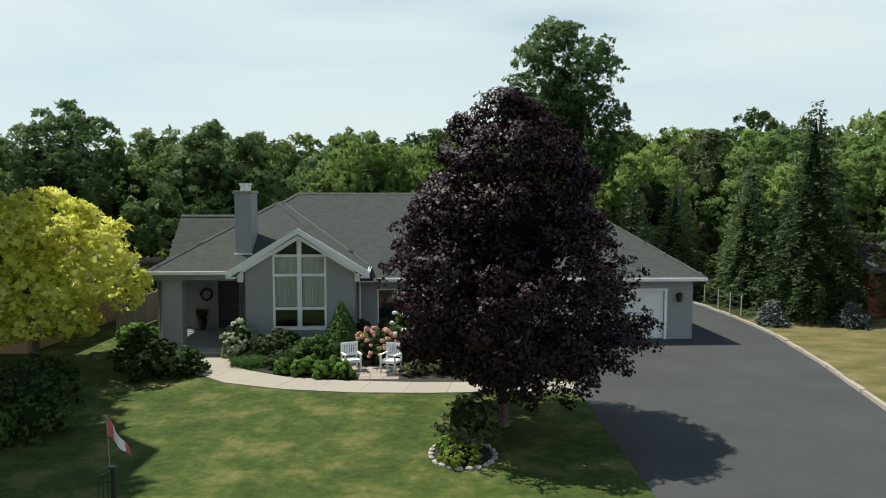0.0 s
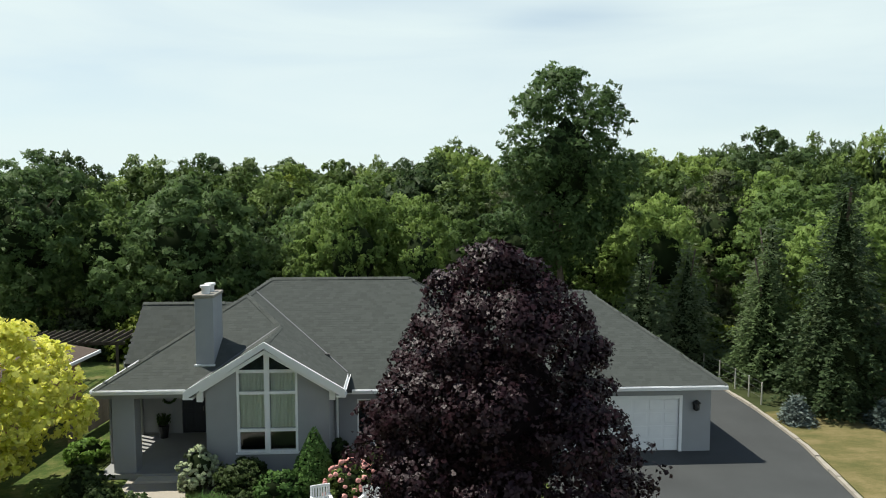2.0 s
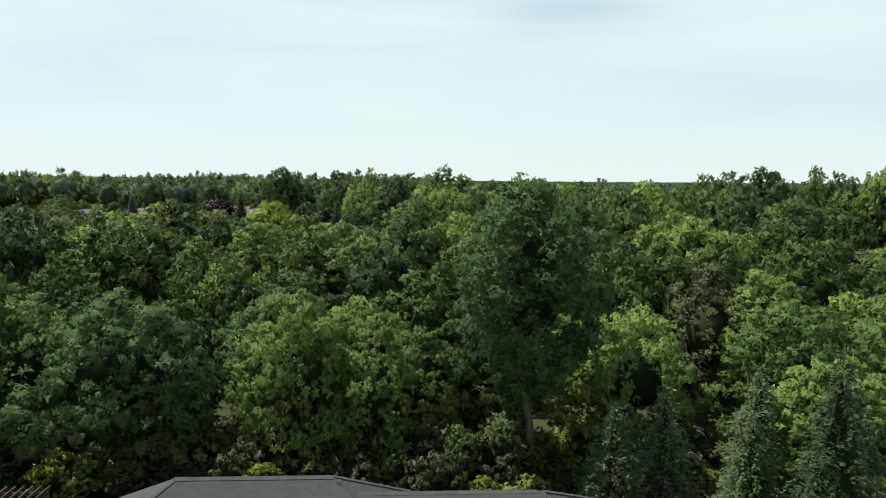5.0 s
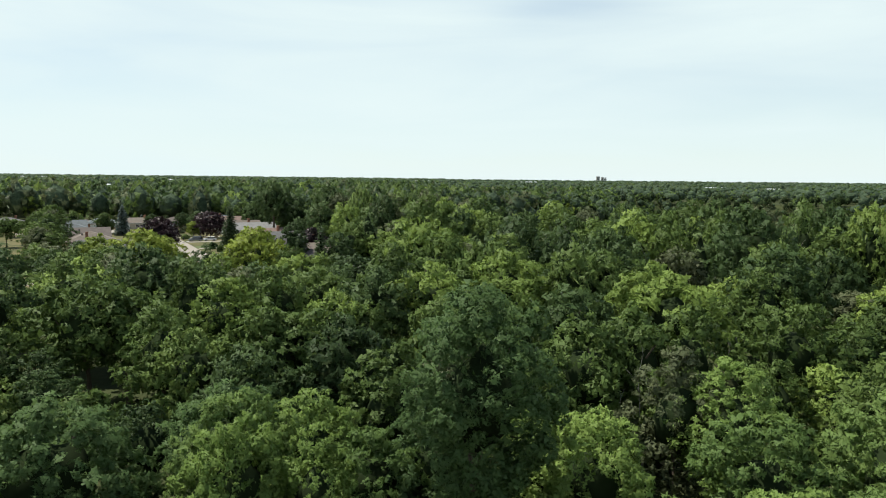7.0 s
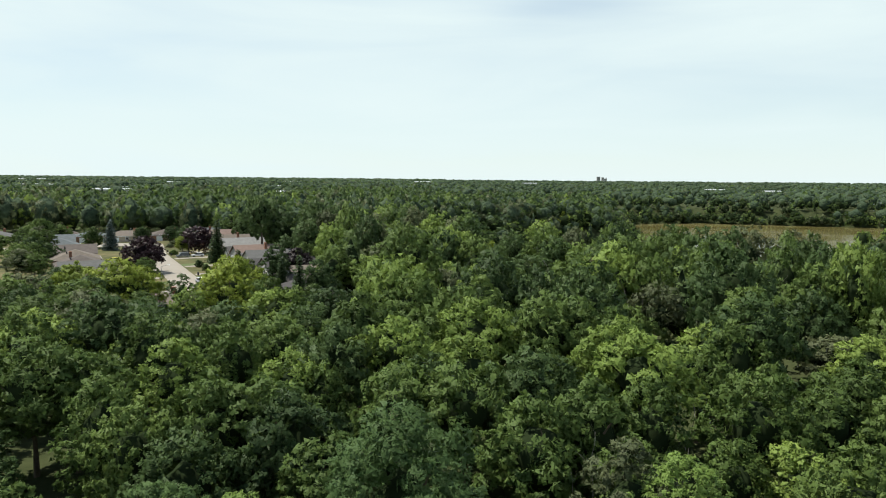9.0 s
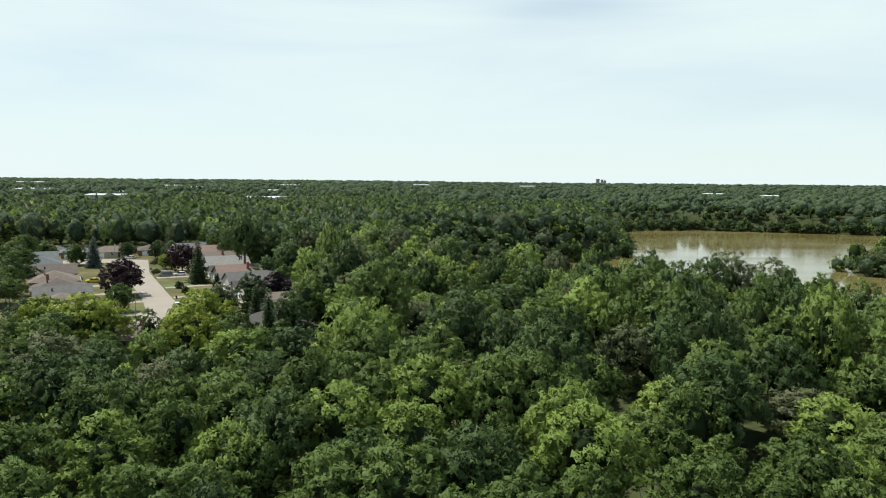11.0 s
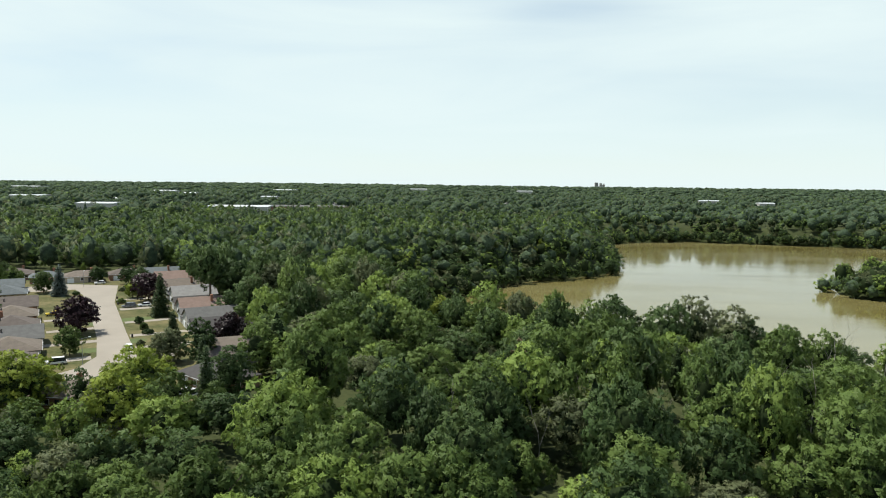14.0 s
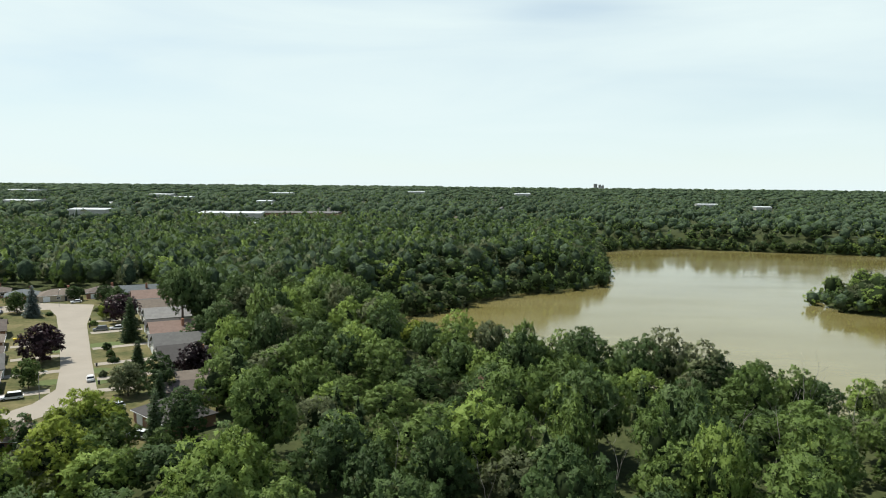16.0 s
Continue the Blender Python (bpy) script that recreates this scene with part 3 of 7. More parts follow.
for x0, x1 in ((-0.96, -0.10), (0.11, 0.98)):
    bm = bmesh.new()
    n = 22
    for i in range(n):
        xa, xb = x0 + (x1 - x0) * i / n, x0 + (x1 - x0) * (i + 1) / n
        ya, yb = 0.24 + 0.022 * math.sin(i * 1.9), 0.24 + 0.022 * math.sin((i + 1) * 1.9)
        v = [bm.verts.new(q) for q in ((xa, ya, 1.83), (xb, yb, 1.83), (xb, yb, 3.82), (xa, ya, 3.82))]
        bm.faces.new(v)
    part("curtain", bm, CURTAIN, gwin, "cream curtain hanging in folds")
rm = bmesh.new()
box(-1.9, 1.95, 2.6, 2.7, 0.3, 3.9, bm=rm)
box(-1.9, 1.95, 0.32, 2.7, 0.25, 0.3, bm=rm)
part("room_back", rm, DARKROOM, gwin)

# white trim: rakes, gutters, fascia
tr = bmesh.new()
for s in (-1, 1):
    pr = [(0, 5.01), (s * 2.78, 3.30), (s * 2.78, 3.08), (s * 2.62, 3.08), (0, 4.78)]
    prism(pr if s > 0 else pr[::-1], -0.34, -0.24, tr)
    prism([(0, 4.72), (s * 2.25, 3.34), (s * 2.25, 3.20), (0, 4.58)] if s > 0 else [(0, 4.72), (0, 4.58), (s * 2.25, 3.20), (s * 2.25, 3.34)], -0.24, 0.09, tr)
    box(min(s * 2.45, s * 2.80), max(s * 2.45, s * 2.80), -0.32, 0.2, 3.02, 3.09, bm=tr)
    box(min(s * 2.20, s * 2.40), max(s * 2.20, s * 2.40), -0.05, 0.12, 2.86, 3.2, bm=tr)
part("rake_board", tr, WHITE, house, "white gable rake boards")


def gutter(a, b, outward):
    """A white box gutter with an open trough along an eave."""
    a, b, o = Vector(a), Vector(b), Vector(outward)
    bm = bmesh.new()
    prof = [(0, 0.02), (0.0, -0.13), (0.09, -0.13), (0.12, 0.0), (0.10, 0.0), (0.075, -0.10), (0.02, -0.10), (0.02, 0.02)]
    rings = [[bm.verts.new(p + o * d + Vector((0, 0, h))) for d, h in prof] for p in (a, b)]
    for i in range(len(prof)):
        j = (i + 1) % len(prof)
        bm.faces.new((rings[0][i], rings[0][j], rings[1][j], rings[1][i]))
    bm.faces.new(rings[0][::-1])
    bm.faces.new(rings[1])
    return part("gutter", bm, WHITE, house, "white eaves gutter")


gutter((-5.95, 0.03, 3.28), (-2.8, 0.03, 3.28), (0, -1, 0))
gutter((-5.97, 6.4, 3.28), (-5.97, 0.05, 3.28), (-1, 0, 0))
gutter((2.9, 1.28, 2.83), (5.3, 1.28, 2.83), (0, -1, 0))
gutter((9.8, 1.28, 2.77), (17.2, 1.28, 2.77), (0, -1, 0))
gutter((5.4, 0.58, 2.82), (9.7, 0.58, 2.82), (0, -1, 0))
part("fascia", box(17.2, 17.23, 1.3, 12.0, 2.66, 2.78), WHITE, house)
gutter((2.70, -0.2, 3.28), (2.70, 1.9, 3.28), (1, 0, 0))
part("fascia", box(-6.62, -6.57, 4.5, 4.9, 3.0, 3.2), WHITE, house)
part("downspout", tube((2.30, 1.75, 0.1), (2.30, 1.75, 2.7), 0.045), WHITE, house)

# chimney
chim = part("chimney", box(-2.72, -2.06, 1.1, 2.4, 3.2, 6.35, 0.01), plain("chimney_stucco", (0.31, 0.325, 0.345), 0.9, 0.1, 1.0, 0.3), house, "grey stucco chimney")
part("chimney_cap", box(-2.77, -2.01, 1.05, 2.45, 6.35, 6.47, 0.015), plain("chimney_cap", (0.27, 0.25, 0.22), 0.9, 0.2, 3, 0.3), chim)
for v in (1.42, 2.02):
    bm = tube((-2.39, v, 6.47), (-2.39, v, 6.70), 0.15, 0.15, 14)
    tube((-2.39, v, 6.70), (-2.39, v, 6.78), 0.20, 0.20, 14, bm)
    part("flue_pot", bm, WHITE, chim, "pale round flue pot")
part("flashing", box(-2.76, -2.02, 1.02, 1.10, 3.72, 3.92, 0.005), WHITE, chim)

# garage door, lantern, entrance door
gd = part("garage_door", box(10.72, 15.58, 1.985, 2.03, 0.02, 2.13), WHITE, house, "white panelled double garage door")
for j in range(4):
    for i in range(8):
        x0, z0 = 10.72 + 4.86 * i / 8, 0.02 + 2.11 * j / 4
        part("panel", box(x0 + 0.05, x0 + 4.86 / 8 - 0.05, 1.968, 1.986, z0 + 0.06, z0 + 0.47, 0.008), WHITE, gd)
fr = bmesh.new()
for a, b, c, d in ((10.60, 10.72, 0, 2.25), (15.58, 15.70, 0, 2.25), (10.72, 15.58, 2.13, 2.25)):
    box(a, b, 1.87, 2.0, c, d, bm=fr)
part("door_frame", fr, WHITE, house)
lan = part("lantern", box(16.13, 16.29, 1.84, 1.90, 1.68, 1.98, 0.01), BLACK, house, "black carriage lantern on the wall")
lb = bmesh.new()
for i in range(4):
    a = math.pi / 4 + i * math.pi / 2
    tube((16.21 + 0.10 * math.cos(a), 1.74 + 0.10 * math.sin(a), 1.72), (16.21 + 0.13 * math.cos(a), 1.74 + 0.13 * math.sin(a), 1.98), 0.012, bm=lb)
tube((16.21, 1.74, 1.98), (16.21, 1.74, 2.10), 0.17, 0.02, 8, lb)
tube((16.21, 1.74, 1.66), (16.21, 1.74, 1.72), 0.03, 0.12, 8, lb)
tube((16.21, 1.86, 1.75), (16.21, 1.74, 1.66), 0.015, bm=lb)
part("cage", lb, BLACK, lan)
part("glass", tube((16.21, 1.74, 1.73), (16.21, 1.74, 1.97), 0.075, 0.095, 8), DARKGLASS, lan)
ed = part("entrance_door", box(-4.35, -3.40, 4.66, 4.72, 0.18, 2.35), DOORDARK, house, "dark entrance door in the porch")
for x0, x1, z0, z1 in ((-4.22, -3.93, 1.2, 2.2), (-3.82, -3.53, 1.2, 2.2), (-4.22, -3.93, 0.35, 1.05), (-3.82, -3.53, 0.35, 1.05)):
    part("panel", box(x0, x1, 4.645, 4.662, z0, z1, 0.006), DOORDARK, ed)
part("handle", tube((-3.48, 4.60, 1.12), (-3.48, 4.60, 1.32), 0.015), BARK_PALE, ed)
fr = bmesh.new()
for a, b, c, d in ((-4.45, -4.35, 0.18, 2.45), (-3.40, -3.30, 0.18, 2.45), (-4.35, -3.40, 2.35, 2.45)):
    box(a, b, 4.56, 4.62, c, d, bm=fr)
part("door_frame", fr, SIDING, house)
# upright louvre slats that let the sun into the porch in stripes
for i in range(10):
    v = 1.35 + i * 0.345
    part("porch_slat", box(-5.97, -5.91, v, v + 0.13, 0.18, 3.2, 0.005), SIDING, house)
part("porch_rail", box(-5.98, -5.90, 1.05, 4.6, 3.0, 3.2, 0.005), SIDING, house)
wr = thing("wreath", HOUSE @ pose(-4.85, 4.52, 1.75, 90, 0, 0), "dark round wreath hanging on the porch wall", "wreath")
wb = bmesh.new()
for i in range(40):
    a = 6.283 * i / 40
    tube((0.24 * math.cos(a), 0.24 * math.sin(a), 0.05 * math.sin(i * 2.1)), (0.30 * math.cos(a + 0.5), 0.30 * math.sin(a + 0.5), 0.05 * math.cos(i * 3.3)), 0.05, 0.02, 5, wb)
part("ring", wb, LEAF_DARK, wr)
pl = thing("planter", HOUSE @ pose(-4.95, 4.1, 0.18), "dark urn planter beside the porch door", "planter")
part("urn", tube((0, 0, 0), (0, 0, 0.5), 0.15, 0.22, 12), BLACK, pl)
pb = bmesh.new()
for i in range(60):
    a, e = i * 2.4, (i % 10) / 10
    tube((0, 0, 0.5), (0.26 * math.cos(a), 0.26 * math.sin(a), 0.62 + 0.4 * e), 0.012, 0.03, 4, pb)
part("leaves", pb, LEAF_DARK, pl)
window(house, 3.10, 4.70, 0.60, 2.25, 1.93, 2, 1)
window(house, 6.55, 8.55, 0.75, 2.15, 1.03, 3, 1)
tagged(part("porch_floor", box(-6.0, -2.13, 0.30, 4.6, 0.0, 0.18, 0.01), PORCH, house), "grey concrete porch floor")
part("porch_step", box(-4.6, -2.2, -0.15, 0.30, 0.0, 0.10, 0.01), CONCRETE, house)

# ---------------------------------------------------------------- front garden
def sheet(name, poly, z, mat, label, category, thick=0.05, kind="structure"):
    """A level piece of ground with an edge of its own."""
    bm = bmesh.new()
    t = [bm.verts.new((x, y, z)) for x, y in poly]
    b = [bm.verts.new((x, y, z - thick)) for x, y in poly]
    bm.faces.new(t)
    for i in range(len(poly)):
        j = (i + 1) % len(poly)
        bm.faces.new((t[i], b[i], b[j], t[j]))
    return tagged(part(name, bm, mat), label, category, kind=kind)


m_lawn, t_l, b_l = material("lawn_grass", (0.10, 0.13, 0.03), 0.95, 0, 0.15)
n1, n2, n3 = noise_tex(t_l, 0.7, 6, 0.7, "World"), noise_tex(t_l, 4.5, 5, 0.65, "World"), noise_tex(t_l, 40, 3, 0.6, "World")
c_l = ramp(t_l, n1.outputs["Fac"], (0.38, (0.018, 0.042, 0.007)), (0.49, (0.046, 0.084, 0.015)), (0.56, (0.110, 0.130, 0.036)), (0.64, (0.215, 0.190, 0.080)))
c_l = mixed(t_l, 0.34, c_l, ramp(t_l, n2.outputs["Fac"], (0.38, (0.026, 0.052, 0.010)), (0.68, (0.150, 0.155, 0.052))))
c_l = mixed(t_l, 0.20, c_l, ramp(t_l, n3.outputs["Fac"], (0.35, (0.028, 0.048, 0.010)), (0.66, (0.125, 0.145, 0.045))))
t_l.links.new(c_l, b_l.inputs["Base Color"])
bump(t_l, b_l, n3.outputs["Fac"], 0.8, 0.03)
m_dry, t_d, b_d = material("dry_grass", (0.27, 0.22, 0.09), 0.95, 0, 0.15)
n1, n3 = noise_tex(t_d, 0.8, 6, 0.7, "World", (0.7, 1.3, 1)), noise_tex(t_d, 30, 3, 0.6, "World")
c_d = ramp(t_d, n1.outputs["Fac"], (0.36, (0.075, 0.088, 0.026)), (0.50, (0.140, 0.125, 0.048)), (0.64, (0.225, 0.180, 0.085)))
c_d = mixed(t_d, 0.3, c_d, ramp(t_d, n3.outputs["Fac"], (0.35, (0.085, 0.085, 0.028)), (0.66, (0.26, 0.205, 0.10))))
t_d.links.new(c_d, b_d.inputs["Base Color"])
bump(t_d, b_d, n3.outputs["Fac"], 0.8, 0.03)

DRIVE_L = [(7.5, 5.0), (7.5, 24.4), (7.5, 26.6), (7.9, 32.5)]
KERB = [(13.0, 8.0), (14.6, 15.5), (16.1, 22.2), (17.3, 28.0), (18.1, 33.4), (18.25, 37.7), (18.1, 41.8), (17.4, 47.0)]
sheet("lawn", [(-26, 2), (7.5, 2), (7.5, 25.0), (8.0, 31.7), (-9, 31.0), (-9.6, 47.5), (-26, 47.5)], 0.0, m_lawn, "mown green lawn with dry straw-coloured patches", "lawn")
sheet("driveway", [(7.5, 2), (11.5, 2)] + KERB + [(14.2, 47.0), (14.2, 32.9), (7.2, 32.3), (7.5, 25.0)], 0.004, ASPHALT, "smooth dark grey asphalt driveway", "driveway")
sheet("lawn", [(11.8, 2)] + [(x + 0.35, y) for x, y in KERB[:6]] + [(24, 38.5), (60, 38.5), (60, 2)], -0.01, m_dry, "dry yellow-green grass of the next lot", "lawn")

# walk: slabs of pale concrete laid in an arc from the porch to the drive
FRONT = [(-6.6, 28.2), (-5.6, 26.6), (-4.2, 25.35), (-2.1, 24.55), (0.3, 24.15), (2.7, 24.1), (5.2, 24.25), (7.49, 24.45)]
BACK = [(-5.4, 29.75), (-4.9, 28.3), (-4.0, 27.1), (-2.3, 26.1), (-0.2, 25.6), (2.2, 25.4), (5.0, 25.4), (7.49, 25.45)]


def resample(line, n):
    p = [Vector((x, y, 0)) for x, y in line]
    seg = [(b - a).length for a, b in zip(p, p[1:])]
    out = []
    for i in range(n + 1):
        d = sum(seg) * i / n
        for a, b, s in zip(p, p[1:], seg):
            if d <= s + 1e-6:
                out.append(a.lerp(b, min(1, d / s)))
                break
            d -= s
    return out


walkway = tagged(new("pavement"), "pale concrete garden walk curving from porch to driveway", "walkway", kind="structure")
f_l, b_l2 = resample(FRONT, 33), resample(BACK, 33)
for s in range(11):
    bm = bmesh.new()
    top, g = [], 0.012
    rows = []
    for i in range(s * 3, s * 3 + 4):
        a, b = f_l[i].copy(), b_l2[i].copy()
        if i == s * 3:
            a, b = a.lerp(f_l[i + 1], g), b.lerp(b_l2[i + 1], g)
        if i == s * 3 + 3:
            a, b = a.lerp(f_l[i - 1], g), b.lerp(b_l2[i - 1], g)
        rows.append((a, b))
    tv = [(bm.verts.new((a.x, a.y, 0.03)), bm.verts.new((b.x, b.y, 0.03))) for a, b in rows]
    bv = [(bm.verts.new((a.x, a.y, -0.05)), bm.verts.new((b.x, b.y, -0.05))) for a, b in rows]
    for i in range(3):
        bm.faces.new((tv[i][0], tv[i + 1][0], tv[i + 1][1], tv[i][1]))
        bm.faces.new((tv[i][0], bv[i][0], bv[i + 1][0], tv[i + 1][0]))
        bm.faces.new((tv[i][1], tv[i + 1][1], bv[i + 1][1], bv[i][1]))
    bm.faces.new((tv[0][0], tv[0][1], bv[0][1], bv[0][0]))
    bm.faces.new((tv[3][0], bv[3][0], bv[3][1], tv[3][1]))
    part("slab", bm, SLAB, walkway)
bm = bmesh.new()
bm.faces.new([bm.verts.new((x, y, 0.02)) for x, y in ((-7.7, 31.3), (-7.4, 29.2), (-6.6, 28.2), (-5.4, 29.75), (-4.9, 30.2), (-4.9, 31.3))])
part("slab", bm, SLAB, walkway)

# kerb of pale stones along the drive
kerb = tagged(new("kerb"), "low pale concrete kerb beside the driveway", "kerb", kind="structure")
kp = resample([(x + 0.1, y) for x, y in KERB], 60)
rngk = random.Random(8)
for a, b in zip(kp, kp[1:]):
    d = (b - a).normalized()
    s = Vector((d.y, -d.x, 0)) * (0.10 + rngk.uniform(-0.02, 0.02))
    a2, b2_ = a + d * 0.012, b - d * 0.012
    h = 0.10 + rngk.uniform(-0.02, 0.025)
    bm = bmesh.new()
    lo = [bm.verts.new((p.x, p.y, -0.06)) for p in (a2 - s, b2_ - s, b2_ + s, a2 + s)]
    hi = [bm.verts.new((p.x, p.y, h)) for p in (a2 - s * 0.85, b2_ - s * 0.85, b2_ + s * 0.85, a2 + s * 0.85)]
    bm.faces.new(hi)
    for i in range(4):
        j = (i + 1) % 4
        bm.faces.new((lo[i], lo[j], hi[j], hi[i]))
    part("kerb_stone", bm, SLAB, kerb)

# planting bed before the house
sheet("planting_bed", [(-4.6, 28.6), (-3.8, 27.2), (-2.2, 26.15), (-0.2, 25.65), (2.2, 25.45), (6.9, 25.5), (6.9, 31.4), (-0.4, 31.4), (-0.4, 30.1), (-4.6, 30.0)], 0.012, SOIL,
      "dark mulched planting bed", "flower bed")

# ---------------------------------------------------------------- trees
def unit(v):
    return v / np.maximum(np.linalg.norm(v, axis=-1, keepdims=True), 1e-9)


def leaf_quads(pos, nor, size, rng):
    """Kite-shaped leaves: four corners each, at pos, facing about nor."""
    n = len(pos)
    nor = unit(nor)
    side = unit(np.cross(nor, rng.normal(size=(n, 3))))
    up = np.cross(nor, side)
    s = size[:, None]
    bend = nor * s * 0.16
    a = pos - up * s * 0.56
    b = pos + side * s * 0.52 - bend
    c = pos + up * s * 0.56 + bend * 0.5
    d = pos - side * s * 0.52 - bend
    v = np.stack([a, b, c, d], 1).reshape(-1, 3)
    return v, np.arange(4 * n).reshape(-1, 4)


def leaf_tris(pos, nor, size, rng):
    """Leaf sprays as single bent triangles, for the woods."""
    n = len(pos)
    nor = unit(nor)
    side = unit(np.cross(nor, rng.normal(size=(n, 3))))
    up = np.cross(nor, side)
    s = size[:, None]
    a = pos + up * s * 0.66
    c = pos - up * s * 0.38 + side * s * 0.58 - nor * s * 0.15
    b = pos - up * s * 0.38 - side * s * 0.58 - nor * s * 0.15
    return np.stack([a, b, c], 1).reshape(-1, 3), np.arange(3 * n).reshape(-1, 3)


PROFILES = {                            # heights from 0 to 1, and how wide the crown is there
    "egg": ((0, 0.05, 0.18, 0.40, 0.60, 0.80, 0.92, 1.0), (0.30, 0.62, 1.0, 0.97, 0.84, 0.60, 0.36, 0.12)),
    "tall": ((0, 0.10, 0.30, 0.60, 0.85, 1.0), (0.35, 0.75, 1.0, 0.95, 0.66, 0.20)),
    "cone": ((0, 0.5, 1.0), (1.0, 0.55, 0.04)),
    "dome": ((0, 0.12, 0.35, 0.60, 0.85, 1.0), (0.75, 0.98, 1.0, 0.85, 0.52, 0.15)),
    "round": ((0, 0.12, 0.35, 0.60, 0.85, 1.0), (0.40, 0.80, 1.0, 0.96, 0.66, 0.22)),
    "vase": ((0, 0.12, 0.30, 0.55, 0.75, 0.90, 1.0), (0.36, 0.58, 0.80, 1.0, 0.95, 0.64, 0.22)),
}


def crown_points(rng, radius, low, high, boughs, tufts, per, leaf, profile="round", ragged=0.2, bough=(0.28, 0.44), tuft=(0.09, 0.15)):
    """Leaf places of a crown: boughs on the crown's outline, tufts over each bough, leaves over each tuft."""
    h = high - low
    k = np.arange(boughs) + 0.5
    grid = np.linspace(0, 1, 60)
    share = np.cumsum(np.interp(grid, *PROFILES[profile]) + 0.12)
    z01 = np.clip(np.interp(k / boughs, share / share[-1], grid) + rng.uniform(-0.06, 0.06, boughs), 0.03, 0.97)
    ang = k * 2.39996 + rng.uniform(-0.6, 0.6, boughs)
    prof = np.interp(z01, *PROFILES[profile])
    br = radius * rng.uniform(*bough, boughs) * (0.7 + 0.4 * prof)
    reach = np.maximum(prof * radius - br * 0.85, 0.0) * rng.uniform(1 - ragged, 1 + ragged, boughs)
    reach = reach * np.where(rng.random(boughs) < 0.22, rng.uniform(0.2, 0.75, boughs), 1.0)
    cen = np.stack([np.cos(ang) * reach, np.sin(ang) * reach, low + br * 0.5 + (h - br * 1.35) * z01], -1)
    if profile == "egg":
        cen[:, 0] += np.clip(0.42 - z01, 0, 1) * 2.2
    out = unit(np.stack([np.cos(ang), np.sin(ang), 1.7 * (z01 - 0.35)], -1))
    flat = np.array([1, 1, 0.72])
    d = unit(rng.normal(size=(boughs, tufts, 3)) * 0.72 + out[:, None] * 0.62 + np.array([0, 0, 0.34]))
    tc = cen[:, None] + d * (br[:, None] * np.where(rng.random((boughs, tufts)) < 0.28, rng.uniform(0.25, 0.7, (boughs, tufts)), rng.uniform(0.72, 1.10, (boughs, tufts))))[..., None] * np.array([1, 1, 0.85])
    tr = radius * rng.uniform(*tuft, (boughs, tufts))
    e = unit(rng.normal(size=(boughs, tufts, per, 3)) + d[:, :, None] * 0.75 + np.array([0, 0, 0.45]))
    pos = tc[:, :, None] + e * (tr[..., None] * rng.uniform(0.55, 1.08, (boughs, tufts, per)))[..., None] * flat
    nor = e * 0.7 + np.array([0, 0, 0.3]) + rng.normal(size=e.shape) * 0.5
    soft = unit(out[:, None, None] * 0.30 + d[:, :, None] * 0.55 + e * 0.55 + unit(nor) * 0.30)
    n = boughs * tufts * per
    return pos.reshape(n, 3), nor.reshape(n, 3), leaf * rng.uniform(0.65, 1.35, n), soft.reshape(n, 3)


def leafage(points, rng, leaves=leaf_tris):
    """Leaves at those points, with the soft normals of the tuft that they belong to, one for each corner."""
    pos, nor, size, soft = points
    v, f = leaves(pos, nor, size, rng)
    return v, f, np.repeat(soft, f.shape[1], axis=0)


def ico(sub):
    bm = bmesh.new()
    bmesh.ops.create_icosphere(bm, subdivisions=sub, radius=1)
    v = np.array([x.co[:] for x in bm.verts])
    f = np.array([[x.index for x in p.verts] for p in bm.faces])
    bm.free()
    return v, f


ICO1, ICO2 = ico(1), ico(2)


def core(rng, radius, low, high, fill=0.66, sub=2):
    """The solid heart of a crown: a lumpy closed shape, as triangles; its dark colours paint the shade inside."""
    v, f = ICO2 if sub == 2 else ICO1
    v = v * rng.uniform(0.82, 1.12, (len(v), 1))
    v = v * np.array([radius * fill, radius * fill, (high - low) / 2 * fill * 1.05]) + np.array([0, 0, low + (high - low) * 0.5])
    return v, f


def crown_mesh(name, seed, radius, low, high, count, leaf, mat, profile="round", fill=0.55, ragged=0.2, bough=(0.28, 0.44), tuft=(0.09, 0.15), heart=None, leaves=None):
    """A crown of count = (boughs, tufts on each, leaves on each) round a solid heart, by default coloured as the shade
    inside.
    """
    rng = np.random.default_rng(seed)
    v, f, soft = leafage(crown_points(rng, radius, low, high, *count, leaf, profile, ragged, bough, tuft), rng, leaves or leaf_quads)
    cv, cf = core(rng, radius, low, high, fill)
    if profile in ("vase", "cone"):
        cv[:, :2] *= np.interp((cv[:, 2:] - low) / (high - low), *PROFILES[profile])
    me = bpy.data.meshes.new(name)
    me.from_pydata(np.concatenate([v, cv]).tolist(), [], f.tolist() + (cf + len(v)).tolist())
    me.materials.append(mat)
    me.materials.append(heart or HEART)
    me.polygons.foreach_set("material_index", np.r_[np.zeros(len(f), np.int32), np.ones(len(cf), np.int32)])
    me.normals_split_custom_set_from_vertices(np.concatenate([soft, unit(cv - np.array([0, 0, (low + high) / 2]))]).tolist())
    return me


